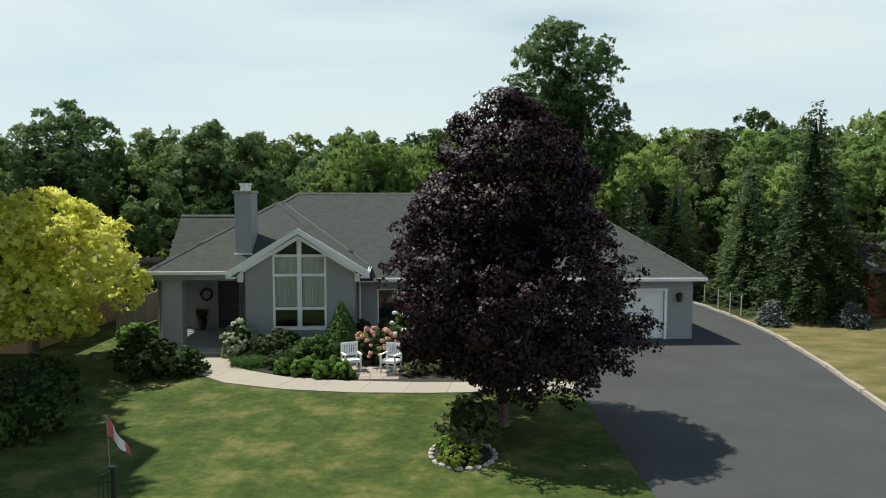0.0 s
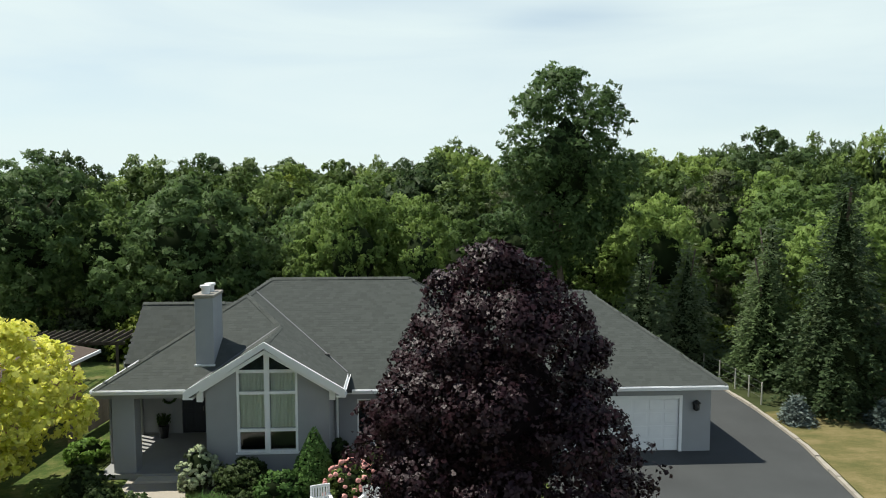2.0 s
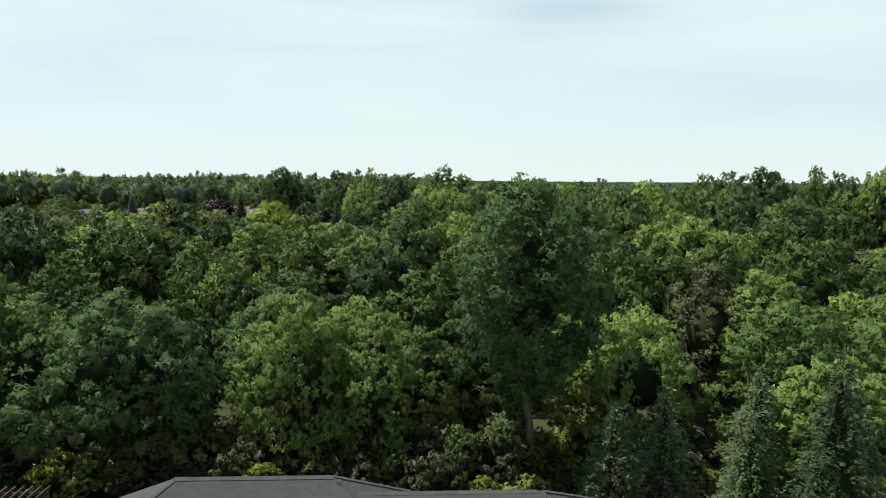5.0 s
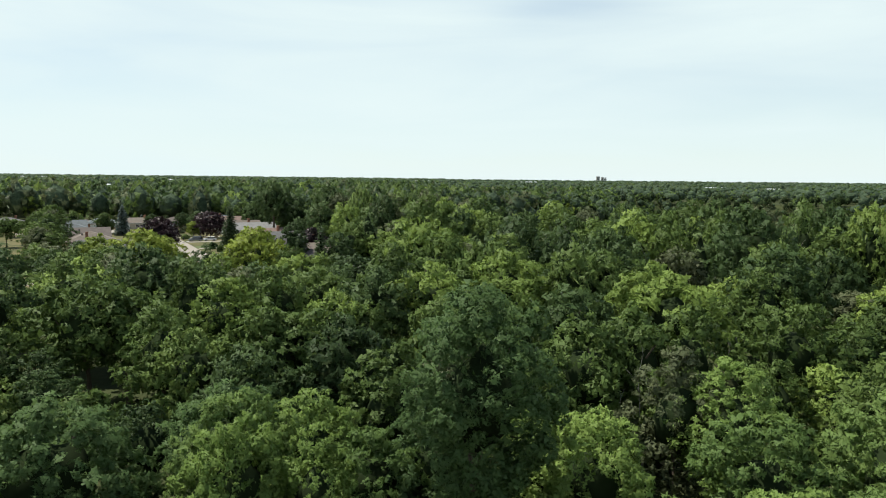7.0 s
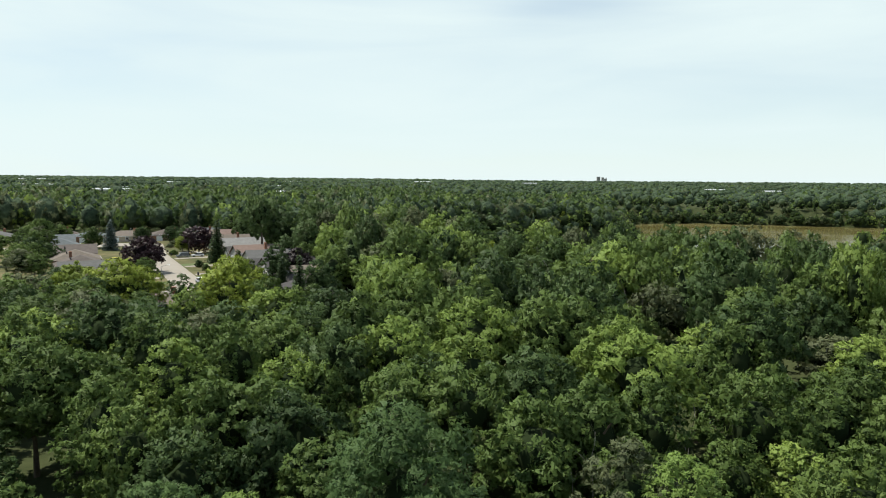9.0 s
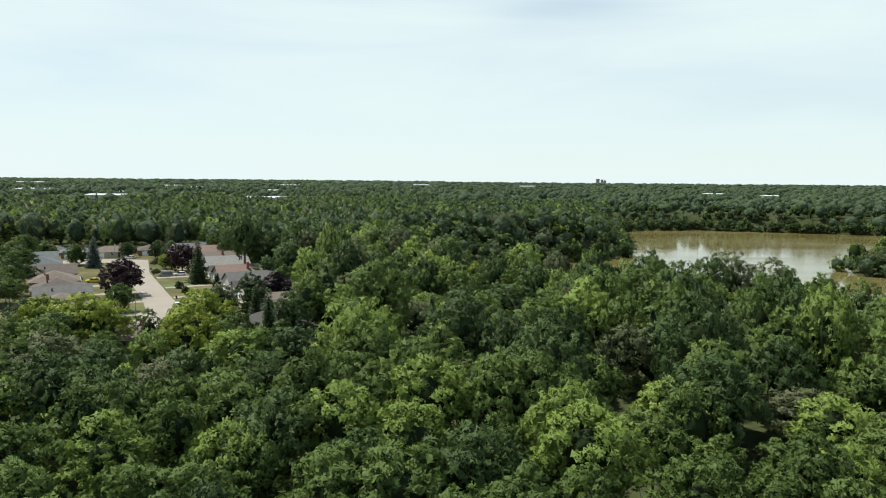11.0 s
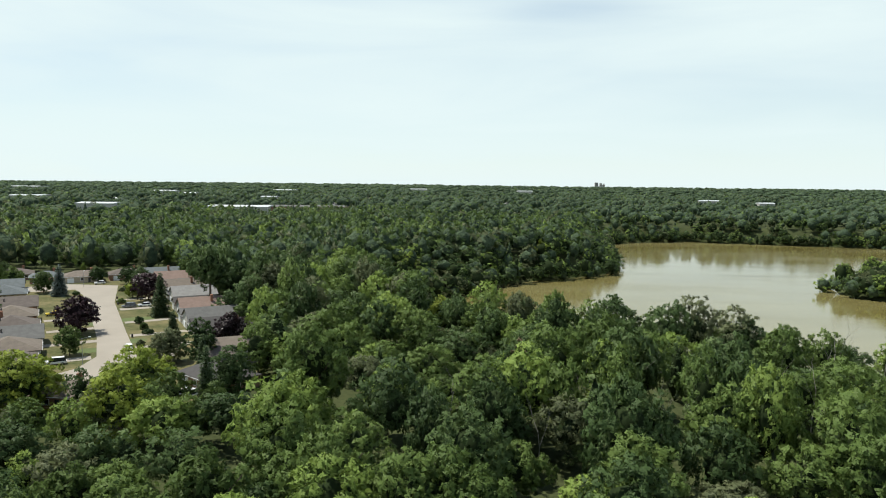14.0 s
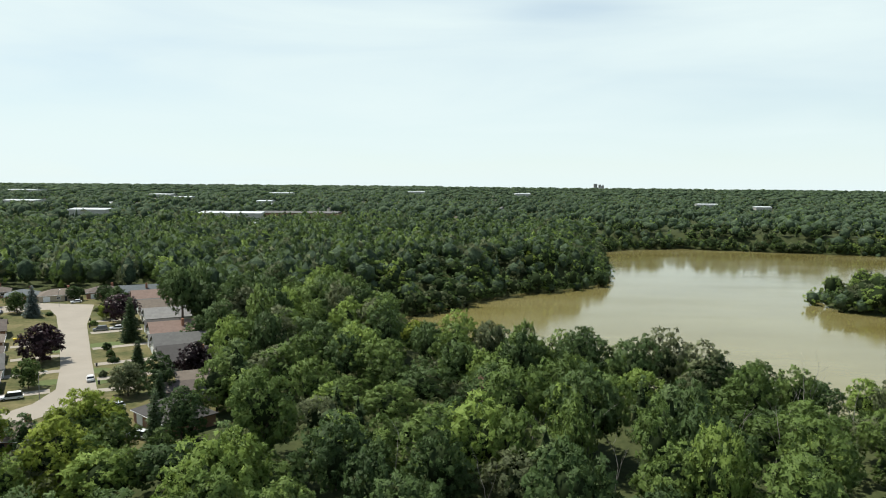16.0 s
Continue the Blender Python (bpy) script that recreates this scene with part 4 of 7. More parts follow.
def branch_bm(rng, bm, a, way, length, r, depth, sides=6, spread=0.8):
    """A limb that bends and forks."""
    p, d = Vector(a), Vector(way).normalized()
    steps = 3
    for i in range(steps):
        q = p + d * (length / steps)
        tube(p, q, r * (1 - 0.22 * i), r * (1 - 0.22 * (i + 1)), sides, bm, cap=(i == steps - 1))
        if depth > 0 and i > 0:
            side = Vector((rng.uniform(-1, 1), rng.uniform(-1, 1), rng.uniform(-0.1, 0.8))).normalized()
            branch_bm(rng, bm, q, (d + side * spread), length * rng.uniform(0.45, 0.65), r * 0.5, depth - 1, max(4, sides - 1), spread)
        d = (d + Vector((rng.uniform(-0.16, 0.16), rng.uniform(-0.16, 0.16), rng.uniform(-0.05, 0.12)))).normalized()
        p = q
    return bm


def trunk_mesh(name, seed, height, r, mat, forks=1, lean=0.05):
    rng = random.Random(seed)
    bm = bmesh.new()
    tube((0, 0, -0.4), (0, 0, 0.35), r * 1.5, r * 1.08, 8, bm, cap=False)
    branch_bm(rng, bm, (0, 0, 0.3), (rng.uniform(-lean, lean), rng.uniform(-lean, lean), 1), height, r, forks, 7)
    me = bpy.data.meshes.new(name)
    bm.to_mesh(me)
    bm.free()
    me.materials.append(mat)
    return me


def tree(name, m, crown, trunk, label, category="tree", group=""):
    ob = thing(name, m, label, category, group)
    part("trunk", trunk, None, ob)
    part("crown", crown, None, ob)
    return ob


def conifer_mesh(name, seed, radius, low, high, tiers, per, mat, droop=0.35, coarse=1.0):
    """Whorls of drooping boughs, each fringed with narrow needle sprays."""
    rng = np.random.default_rng(seed)
    pos, way, size = [], [], []
    for i in range(tiers):
        s = i / (tiers - 1)
        z = low + (high - low) * s
        rad = radius * (1 - s) ** 0.85 + 0.12
        boughs = max(5, int(13 * (1 - s) + 4))
        off = rng.uniform(0, 6.28)
        for k in range(boughs):
            a = off + 6.283 * k / boughs + rng.uniform(-0.2, 0.2)
            ln = rad * rng.uniform(0.70, 1.15)
            m = max(5, int(6.4 * per * ln / radius) + 4)
            u = np.sort(rng.uniform(0.12, 1, m))
            out = np.array([np.cos(a), np.sin(a), 0])
            p = out * (ln * u)[:, None] + np.array([0, 0, 1]) * (z - droop * ln * u ** 1.6)[:, None] + rng.normal(size=(m, 3)) * 0.09
            lat = np.array([-np.sin(a), np.cos(a), 0]) * np.where(np.arange(m) % 2 == 0, 1, -1)[:, None]
            pos.append(p)
            way.append(unit(out * 0.7 + lat * rng.uniform(0.3, 1.0, (m, 1)) + np.array([0, 0, -droop * 0.35]) + rng.normal(size=(m, 3)) * 0.3))
            size.append((0.13 + 0.045 * radius) * coarse * rng.uniform(0.7, 1.25, m))
    pos, way, size = np.concatenate(pos), np.concatenate(way), np.concatenate(size)[:, None]
    side = unit(np.cross(way, rng.normal(size=way.shape) * 0.5 + np.array([0, 0, 1])))
    # Dark inner cone in HEART: painted shade behind the needle sprays.
    ring = np.linspace(0, 6.2832, 10)[:-1]
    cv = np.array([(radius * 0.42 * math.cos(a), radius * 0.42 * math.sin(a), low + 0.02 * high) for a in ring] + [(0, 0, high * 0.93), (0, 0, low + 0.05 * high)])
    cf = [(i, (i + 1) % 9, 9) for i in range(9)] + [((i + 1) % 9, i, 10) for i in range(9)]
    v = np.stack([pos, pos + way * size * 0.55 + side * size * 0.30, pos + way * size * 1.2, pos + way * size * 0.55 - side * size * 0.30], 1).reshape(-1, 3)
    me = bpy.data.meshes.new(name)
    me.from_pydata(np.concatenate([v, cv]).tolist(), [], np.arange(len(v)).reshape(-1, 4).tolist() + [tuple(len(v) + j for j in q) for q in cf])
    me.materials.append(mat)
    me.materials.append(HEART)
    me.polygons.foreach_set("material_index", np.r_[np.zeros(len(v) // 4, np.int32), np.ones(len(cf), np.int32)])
    return me


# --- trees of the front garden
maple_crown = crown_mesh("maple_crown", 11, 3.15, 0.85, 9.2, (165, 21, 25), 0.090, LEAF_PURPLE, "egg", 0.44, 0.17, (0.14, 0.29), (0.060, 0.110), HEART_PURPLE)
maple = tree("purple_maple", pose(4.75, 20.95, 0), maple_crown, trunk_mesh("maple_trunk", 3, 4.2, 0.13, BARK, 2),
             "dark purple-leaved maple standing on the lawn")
gold_crown = crown_mesh("golden_crown", 12, 3.45, 1.1, 6.6, (84, 15, 14), 0.185, LEAF_YELLOW, "round", 0.36, 0.24, (0.16, 0.34), (0.060, 0.11), HEART_YELLOW)
tree("golden_tree", pose(-11.6, 27.4, 0), gold_crown, trunk_mesh("golden_trunk", 4, 3.2, 0.14, BARK, 2),
     "bright golden-leaved maple beside the porch")

# --- woods
FOREST_LABEL = "leafy green woodland tree behind the house"
SHAPES = {"round": (0.26, 2.35), "tall": (0.32, 3.10), "dome": (0.28, 2.05)}
FOREST_KINDS = ((LEAF, "round"), (LEAF, "dome"), (LEAF_PALE, "round"), (LEAF, "tall"), (LEAF_DARK, "round"), (LEAF_DARK, "tall"),
                (LEAF, "dome"), (LEAF_GREY, "tall"), (LEAF, "round"), (LEAF_PALE, "tall"), (LEAF, "tall"), (LEAF_DARK, "dome"))
kinds, fine_kinds, edge_kinds = [], [], []
for i, (mat, prof) in enumerate(FOREST_KINDS):
    lo, hi = SHAPES[prof]
    kinds.append((crown_mesh("woodland_crown", 40 + i, 1.0, lo + 0.42, hi, (30, 10, 10), 0.104, mat, prof, 0.44, 0.18, (0.26, 0.40), leaves=leaf_tris), hi))
    fine_kinds.append((crown_mesh("wood_edge_crown", 90 + i, 1.0, lo, hi, (36, 12, 12), 0.088, mat, prof, 0.44, 0.20, (0.24, 0.38), (0.075, 0.125), leaves=leaf_tris), hi))
    edge_kinds.append((crown_mesh("wood_edge_crown", 140 + i, 1.0, lo, hi, (50, 14, 14), 0.066, NEAR_LEAF.get(mat, mat), prof, 0.42, 0.22, (0.20, 0.36), (0.06, 0.11), leaves=leaf_tris), hi))
trunks = [trunk_mesh("woodland_trunk", 70 + i, 0.95, 0.042, BARK, 1) for i in range(4)]


def yard(x, y):
    """Where no wild tree stands: the house's own lot, the neighbours' lots and streets."""
    own = (y < 49.0 + 1.5 * np.sin(x * 0.35)) & (x > -24) & (x < 19)
    own |= (y < 47)
    town = (y > 160) & (y < 356) & (x < 1 - (y - 165) * 0.42) & (x > -420)
    return own | town


# clearings round far buildings: x, y, radius
FAR_HOUSES = []
rng_h = random.Random(31)
while len(FAR_HOUSES) < 90:
    hx, hy = rng_h.uniform(-950, 420), rng_h.uniform(560, 2300)
    if hx < -60 - 0.05 * hy + rng_h.uniform(0, 420) and float(lake_distance(hx, hy)) > 40:
        FAR_HOUSES.append((hx, hy, rng_h.uniform(0, 180)))
CLEAR = [(hx, hy - 6, 13) for hx, hy, hr in FAR_HOUSES] + [         (-304, 761, 30), (-264, 596, 20), (-21, 890, 18), (-290, 690, 20), (60, 1050, 18), (-330, 830, 26), (-420, 900, 34), (-600, 820, 60)]
# bare dead trees: x, y, height
SNAGS = [(-12.0, 80.0, 6.5), (-9.0, 71.0, 7.0), (36.0, 80.0, 8.5), (21.0, 80.0, 8.5), (25.0, 67.0, 9.0), (70.5, 127.5, 15.0), (77.0, 143.0, 15.0), (117.0, 178.0, 16.0), (30.0, 136.0, 14.5),
         (89.0, 200.0, 15.0), (40.5, 84.0, 8.5), (52.0, 100.0, 10.5), (75.0, 131.0, 14.0), (62.0, 150.0, 15.0), (8.0, 92.0, 9.5), (112.0, 172.0, 16.0),
         (94.0, 158.0, 15.5), (98.0, 152.0, 15.0), (104.0, 160.0, 16.0), (86.0, 147.0, 14.0), (58.0, 160.0, 15.0), (53.0, 146.0, 14.0), (107.0, 150.0, 15.0), (66.0, 138.0, 14.5), (121.0, 168.0, 15.5), (45.0, 132.0, 13.0)]
CLEAR += [(sx_, sy_ - 1.5, 2.6) for sx_, sy_, sh_ in SNAGS if sy_ > 120]
rng_f = np.random.default_rng(5)


def band(spacing, dmin, dmax, jitter=0.36):
    """Jittered places for trees between two distances, inside what the walk can see."""
    n = int(dmax / spacing) + 2
    gx, gy = np.meshgrid(np.arange(-n, n + 1) * spacing, np.arange(0, n + 1) * spacing)
    x = (gx + (np.arange(gx.shape[0]) % 2)[:, None] * spacing / 2).ravel() + rng_f.uniform(-jitter, jitter, gx.size) * spacing + 20
    y = gy.ravel() + rng_f.uniform(-jitter, jitter, gx.size) * spacing + 20
    d = np.hypot(x - 20, y - 15)
    ok = (d >= dmin) & (d < dmax) & (x > -2 - 0.72 * y - 8) & (x < 42 + 0.70 * y + 8)
    x, y = x[ok], y[ok]
    z = ground_z(x, y)
    ok = (lake_distance(x, y) > -0.5) & ~yard(x, y)
    for cx, cy, cr in CLEAR:
        ok &= np.hypot(x - cx, (y - cy) * 0.8) > cr
    return x[ok], y[ok], z[ok]


# far warehouses: x, y, width, depth, height
WAREHOUSES = [(-242, 980, 82, 50, 11), (-160, 1000, 112, 50, 11), (-463, 1045, 54, 40, 10.5), (-750, 1370, 60, 60, 11), (-458, 2210, 68, 60, 12), (-1268, 2250, 90, 80, 13),
              (592, 1527, 44, 14, 9), (650, 1395, 30, 20, 9), (-560, 1670, 46, 50, 12), (-330, 1500, 30, 40, 10), (-700, 1900, 60, 60, 12), (300, 2400, 50, 40, 13), (-60, 2600, 60, 50, 13)]


# houses along the far streets: x, y
STREET_HOUSES = [(-264, 600), (-300, 640), (-21, 900), (-290, 695), (-330, 840), (-420, 910), (60, 1055), (-600, 830), (-250, 770), (-360, 780)]


def low_growth(x, y, h):
    """Garden shrubs and young trees, not tall ones, stand before the far buildings."""
    for wx, wy, w, d, wh in WAREHOUSES:
        front = (y < wy) & (y > wy - 170) & (np.abs(x - 30 - (wx - 30) * y / wy) < w / 2 + 4)
        h = np.where(front, np.minimum(h, 0.80 * wh), h)
        h = np.where((np.abs(x - wx) < w / 2 + 6) & (np.abs(y - wy) < d / 2 + 8), 2.0, h)
    for hx, hy in STREET_HOUSES:
        front = (y < hy + 9) & (y > hy - 60) & (np.abs(x - 30 - (hx - 30) * y / hy) < 11)
        h = np.where(front, np.minimum(h, 3.2), h)
    for hx, hy, hr in FAR_HOUSES:
        front = (y < hy + 8) & (y > hy - 110) & (np.abs(x - 30 - (hx - 30) * y / hy) < 10)
        h = np.where(front, np.minimum(h, 4.2), h)
    return h


def tree_height(x, y, lo=8.5, hi=17.5):
    h = np.array([noise.noise((a * 0.021, b * 0.021, 3.3)) for a, b in zip(x, y)]) * 0.8 + 0.45
    h = np.clip(h + rng_f.uniform(-0.5, 0.5, len(x)), 0, 1)
    shore = np.clip(lake_distance(x, y) / 25, 0.0, 1)
    h = (lo + (hi - lo) * h) * (0.72 + 0.28 * shore)
    h = h + 3.6 * np.clip((24 - x) / 30, 0, 1) * (y > 165)
    h = h + 3.2 * np.clip(1 - np.hypot((x - 78) / 44, (y - 165) / 70), 0, 0.5) * 2
    h = h - 2.6 * np.clip((x - 88) / 30, 0, 1) * (y > 110) * (y < 230)
    return np.where((x < 2) & (y > 105) & (y < 165), np.minimum(h, 10.5), h)


# x, y, height, spread, kind
TALL = [(54.7, 117.0, 20.2, 6.4, 4), (7.9, 130.3, 16.6, 5.4, 2), (-23.7, 96.3, 10.2, 3.6, 2), (1.0, 57.4, 10.4, 3.7, 2),
        (42.2, 70.0, 9.2, 3.8, 2), (20.3, 147.2, 14.4, 5.0, 9), (-17.0, 101.2, 11.6, 4.4, 0), (57.3, 194.0, 18.4, 5.6, 4), (99.8, 186.2, 15.0, 5.6, 4),
        (-12.5, 51.5, 11.6, 5.6, 11), (39.4, 116.0, 11.8, 5.2, 1), (18.4, 54.0, 10.4, 3.8, 2), (27.0, 51.0, 11.0, 4.6, 0), (35.0, 51.5, 12.3, 4.8, 8),
        (-4.5, 58.5, 10.6, 4.4, 4), (-24.0, 53.0, 13.0, 5.4, 4), (5.6, 64.0, 12.0, 4.2, 10), (6.5, 151.0, 20.8, 7.0, 8), (38.0, 132.0, 17.2, 4.4, 5), (72.0, 126.0, 17.0, 5.6, 0),
        (-2.0, 51.0, 11.0, 3.4, 2), (2.2, 51.0, 10.2, 2.7, 9), (9.0, 56.5, 9.5, 4.0, 4), (14.9, 56.5, 9.4, 3.4, 9), (-53.0, 275.0, 23.6, 7.6, 11), (-31.0, 265.0, 21.5, 6.4, 4)]
fx, fy, fz = band(8.1, 30, 104)
keep = np.ones(len(fx), bool)
for tx, ty, th, trad, tk in TALL:
    keep &= np.hypot(fx - tx, fy - ty) > trad * 0.9
keep &= np.hypot(fx - 11.2, fy - 50.3) > 4.5
fx, fy, fz = fx[keep], fy[keep], fz[keep]
order = np.argsort(np.hypot(fx - 5, fy - 15))
fx, fy, fz = fx[order], fy[order], fz[order]
fh = np.minimum(tree_height(fx, fy), 6.6 + 0.085 * np.hypot(fx - 3, fy - 3))
NEAR = 280


def wild_tree(x, y, z, h, r, k, turn, trunk):
    """A woodland tree scaled to its height and its spread."""
    ob = thing("tree", Matrix.Translation((x, y, z)) @ Euler((0, 0, turn)).to_matrix().to_4x4(), FOREST_LABEL, "tree", "woodland trees")
    crown, top = (edge_kinds if y < 60 else fine_kinds if y < 78 else kinds)[k]
    s = h / top
    t = part("trunk", trunks[trunk], None, ob)
    t.scale = (s, s, s)
    c = part("crown", crown, None, ob)
    c.scale = (r, r, s)
    return ob


for i, (tx, ty, th, trad, tk) in enumerate(TALL):
    wild_tree(tx, ty, float(ground_z(tx, ty)), th, trad, tk, i * 1.3, i % 4)
tall_crown = crown_mesh("tall_crown", 19, 4.2, 5.2, 18.3, (96, 15, 14), 0.25, NEAR_LEAF[LEAF_DARK], "vase", 0.42, 0.24, (0.20, 0.34), (0.075, 0.125), leaves=leaf_tris)
tree("tall_tree", pose(11.4, 50.3, 0), tall_crown, trunk_mesh("tall_trunk", 75, 9.5, 0.30, BARK, 1, 0.02), "tall dark green ash with a bare trunk standing above the wood")
for i in range(min(NEAR, len(fx))):
    k = int(rng_f.choice(12, p=(0.15, 0.13, 0.09, 0.09, 0.07, 0.06, 0.10, 0.06, 0.11, 0.06, 0.06, 0.02)))
    if fx[i] < 5 + 0.28 * (fy[i] - 9) and fy[i] < 84 and rng_f.random() < 0.28:
        k = int(rng_f.choice((4, 5, 11, 3)))
    if fx[i] > 5 + 0.34 * (fy[i] - 9) and fy[i] < 96 and rng_f.random() < 0.45:
        k = int(rng_f.choice((2, 9, 7, 0, 1)))
    s = fh[i] / kinds[k][1]
    wild_tree(fx[i], fy[i], fz[i], fh[i], float(np.clip(s * rng_f.uniform(0.80, 1.12), 3.2, 5.9)), k, rng_f.uniform(0, 6.28), i % 4)


def woods(name, places, heights, mats, count, leaf, sub, label, seed, wide=1.0, fill=0.66, own_heart=True, widest=5.4, bare=0.6):
    """Many trees too far off to tell apart singly, joined by the shade of their leaves."""
    rng = np.random.default_rng(seed)
    x, y, z = places
    which = rng.choice(len(mats), len(x), p=[m[1] for m in mats])
    shapes = []
    for k, prof in enumerate(("round", "dome", "tall", "round", "dome", "round")):
        lo, hi = 0.12, SHAPES[prof][1]
        v, f, so = leafage(crown_points(rng, 1.0, lo + bare, hi, *count, leaf, prof, 0.20, (0.27, 0.42), (0.11, 0.17)), rng)
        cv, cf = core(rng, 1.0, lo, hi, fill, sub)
        shapes.append((v, f, cv, cf, hi, so))
    cones = []
    for k in range(3):
        v, f, so = leafage(crown_points(rng, 1.0, 0.1, 3.6, *count, leaf * 0.75, "cone", 0.2, (0.20, 0.34), (0.10, 0.16)), rng)
        cv, cf = core(rng, 1.0, 0.0, 3.3, 0.9, sub)
        cv[:, :2] *= np.clip(1 - cv[:, 2:] / 3.4, 0.03, 1) * 0.9
        cones.append((v, f, cv, cf, 3.6, so))
    tv, tf, tn = [], [], 0
    for m, (mat, share) in enumerate(mats):
        vs, fs, tints, softs, n = [], [], [], [], 0
        for i in np.nonzero(which == m)[0]:
            v, f, cv, cf, hi, so = cones[rng.integers(3)] if mat in (NEEDLE, NEEDLE_BLUE) else shapes[rng.integers(len(shapes))]
            a = rng.uniform(0, 6.283)
            rot = np.array([[math.cos(a), math.sin(a), 0], [-math.sin(a), math.cos(a), 0], [0, 0, 1]])
            s = heights[i] / hi
            r = min(max(s, 2.2) * wide, widest) * rng.uniform(0.68, 1.3)
            sc, at = np.array([r, r, s]), np.array([x[i], y[i], z[i]])
            vs.append(v @ rot * sc + at)
            fs.append(f + n)
            softs.append(so @ rot)
            tints.append(np.full(len(v), rng.uniform(0, 1), np.float32))
            n += len(v)
            tv.append(cv @ rot * sc + at)
            tf.append(cf + tn)
            tn += len(cv)
        if vs:
            me = fast_mesh(name, np.concatenate(vs), np.concatenate(fs))
            me.materials.append(mat)
            me.attributes.new("tree_tint", "FLOAT", "POINT").data.foreach_set("value", np.concatenate(tints))
            me.normals_split_custom_set_from_vertices(np.concatenate(softs).tolist())
            tagged(new(name, me), label, "woods", kind="stuff")
    # Joined tree hearts: inner shade in the near colour, haze in the far one.
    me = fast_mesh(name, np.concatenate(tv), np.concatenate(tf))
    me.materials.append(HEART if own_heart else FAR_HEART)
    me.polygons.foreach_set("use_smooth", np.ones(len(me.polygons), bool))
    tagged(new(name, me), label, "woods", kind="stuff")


MIX = [(LEAF, 0.44), (LEAF_PALE, 0.10), (LEAF_DARK, 0.24), (LEAF_GREY, 0.12), (LEAF_YGREEN, 0.01), (NEEDLE, 0.09)]
rest = (fx[NEAR:], fy[NEAR:], fz[NEAR:])
if len(rest[0]):
    woods("woodland", rest, fh[NEAR:], MIX, (24, 9, 8), 0.115, 1, "dense mixed green woodland between house and lake", 21, 0.88, 0.44)
b2 = band(9.6, 104, 310, 0.42)
h2 = tree_height(b2[0], b2[1], 8.0, 18.5)
woods("woodland", b2, h2, MIX, (23, 9, 7), 0.125, 1, "dense mixed green woodland between house and lake", 22, 1.04, 0.46)
b3 = band(10.8, 310, 830, 0.55)
h3 = low_growth(b3[0], b3[1], tree_height(b3[0], b3[1], 10, 20))
isl_a = rng_f.uniform(0, 6.283, 60)
isl_r = np.sqrt(rng_f.uniform(0, 1, 60)) * 0.92
isl = (ISLAND[0] + ISLAND[2] * isl_r * np.cos(isl_a), ISLAND[1] + ISLAND[3] * isl_r * np.sin(isl_a), np.full(60, -14.8))
woods("island_woods", isl, rng_f.uniform(12, 19, 60), [(LEAF_GREY, 0.35), (LEAF_PALE, 0.30), (LEAF, 0.35)], (12, 9, 6), 0.15, 2, "rounded green trees crowding a small island", 26, 1.1, 0.70, True, 7.0, 0.0)
MIX_FAR = [(LEAF, 0.38), (LEAF_DARK, 0.38), (LEAF_GREY, 0.10), (NEEDLE, 0.10), (LEAF_PALE, 0.04)]
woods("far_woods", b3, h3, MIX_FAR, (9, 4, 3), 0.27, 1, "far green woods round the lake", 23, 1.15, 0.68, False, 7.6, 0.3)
sx, sy = [], []
for (ax, ay), (bx, by) in zip(LAKE[:14], LAKE[1:15]):
    ln = math.hypot(bx - ax, by - ay)
    for i in range(int(ln / 2.6)):
        q = (i + rng_f.uniform(0, 1)) * 2.6 / ln
        off = rng_f.uniform(0.5, 42) if i % 3 else rng_f.uniform(0.5, 6)
        sx.append(ax + (bx - ax) * q - (by - ay) / ln * off)
        sy.append(ay + (by - ay) * q + (bx - ax) / ln * off)
for (ax, ay), (bx, by) in zip(LAKE[17:], LAKE[18:] + LAKE[:1]):
    ln = math.hypot(bx - ax, by - ay)
    for i in range(int(ln / 4.5)):
        q = (i + rng_f.uniform(0, 1)) * 4.5 / ln
        off = rng_f.uniform(0.5, 14)
        sx.append(ax + (bx - ax) * q - (by - ay) / ln * off)
        sy.append(ay + (by - ay) * q + (bx - ax) / ln * off)
sx, sy = np.array(sx), np.array(sy)
on = lake_distance(sx, sy) > -1
sx, sy = sx[on], sy[on]
woods("shore_woods", (sx, sy, np.maximum(ground_z(sx, sy), -15.7)), rng_f.uniform(9, 15.5, len(sx)), MIX, (10, 6, 4), 0.20, 1, "dense trees overhanging the lake shore", 27, 1.1, 0.7, True, 7.5, 0.05)
b4 = band(15.5, 830, 2000, 0.65)
h4 = low_growth(b4[0], b4[1], tree_height(b4[0], b4[1], 5.0, 19))
# Extra grey and blue leaves stand in for haze over the far plain.
MIX_HAZE = [(LEAF, 0.30), (LEAF_DARK, 0.22), (LEAF_GREY, 0.24), (NEEDLE, 0.08), (NEEDLE_BLUE, 0.16)]
woods("far_woods", b4, h4, MIX_HAZE, (6, 2, 1), 0.40, 1, "far green woods on the plain", 24, 1.25, 0.78, False, 11, 0.3)
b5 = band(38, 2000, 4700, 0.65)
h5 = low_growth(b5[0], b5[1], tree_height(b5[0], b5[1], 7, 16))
woods("far_woods", b5, h5, MIX_HAZE, (6, 2, 1), 0.36, 1, "far green woods on the skyline", 25, 3.0, 0.8, False, 30)

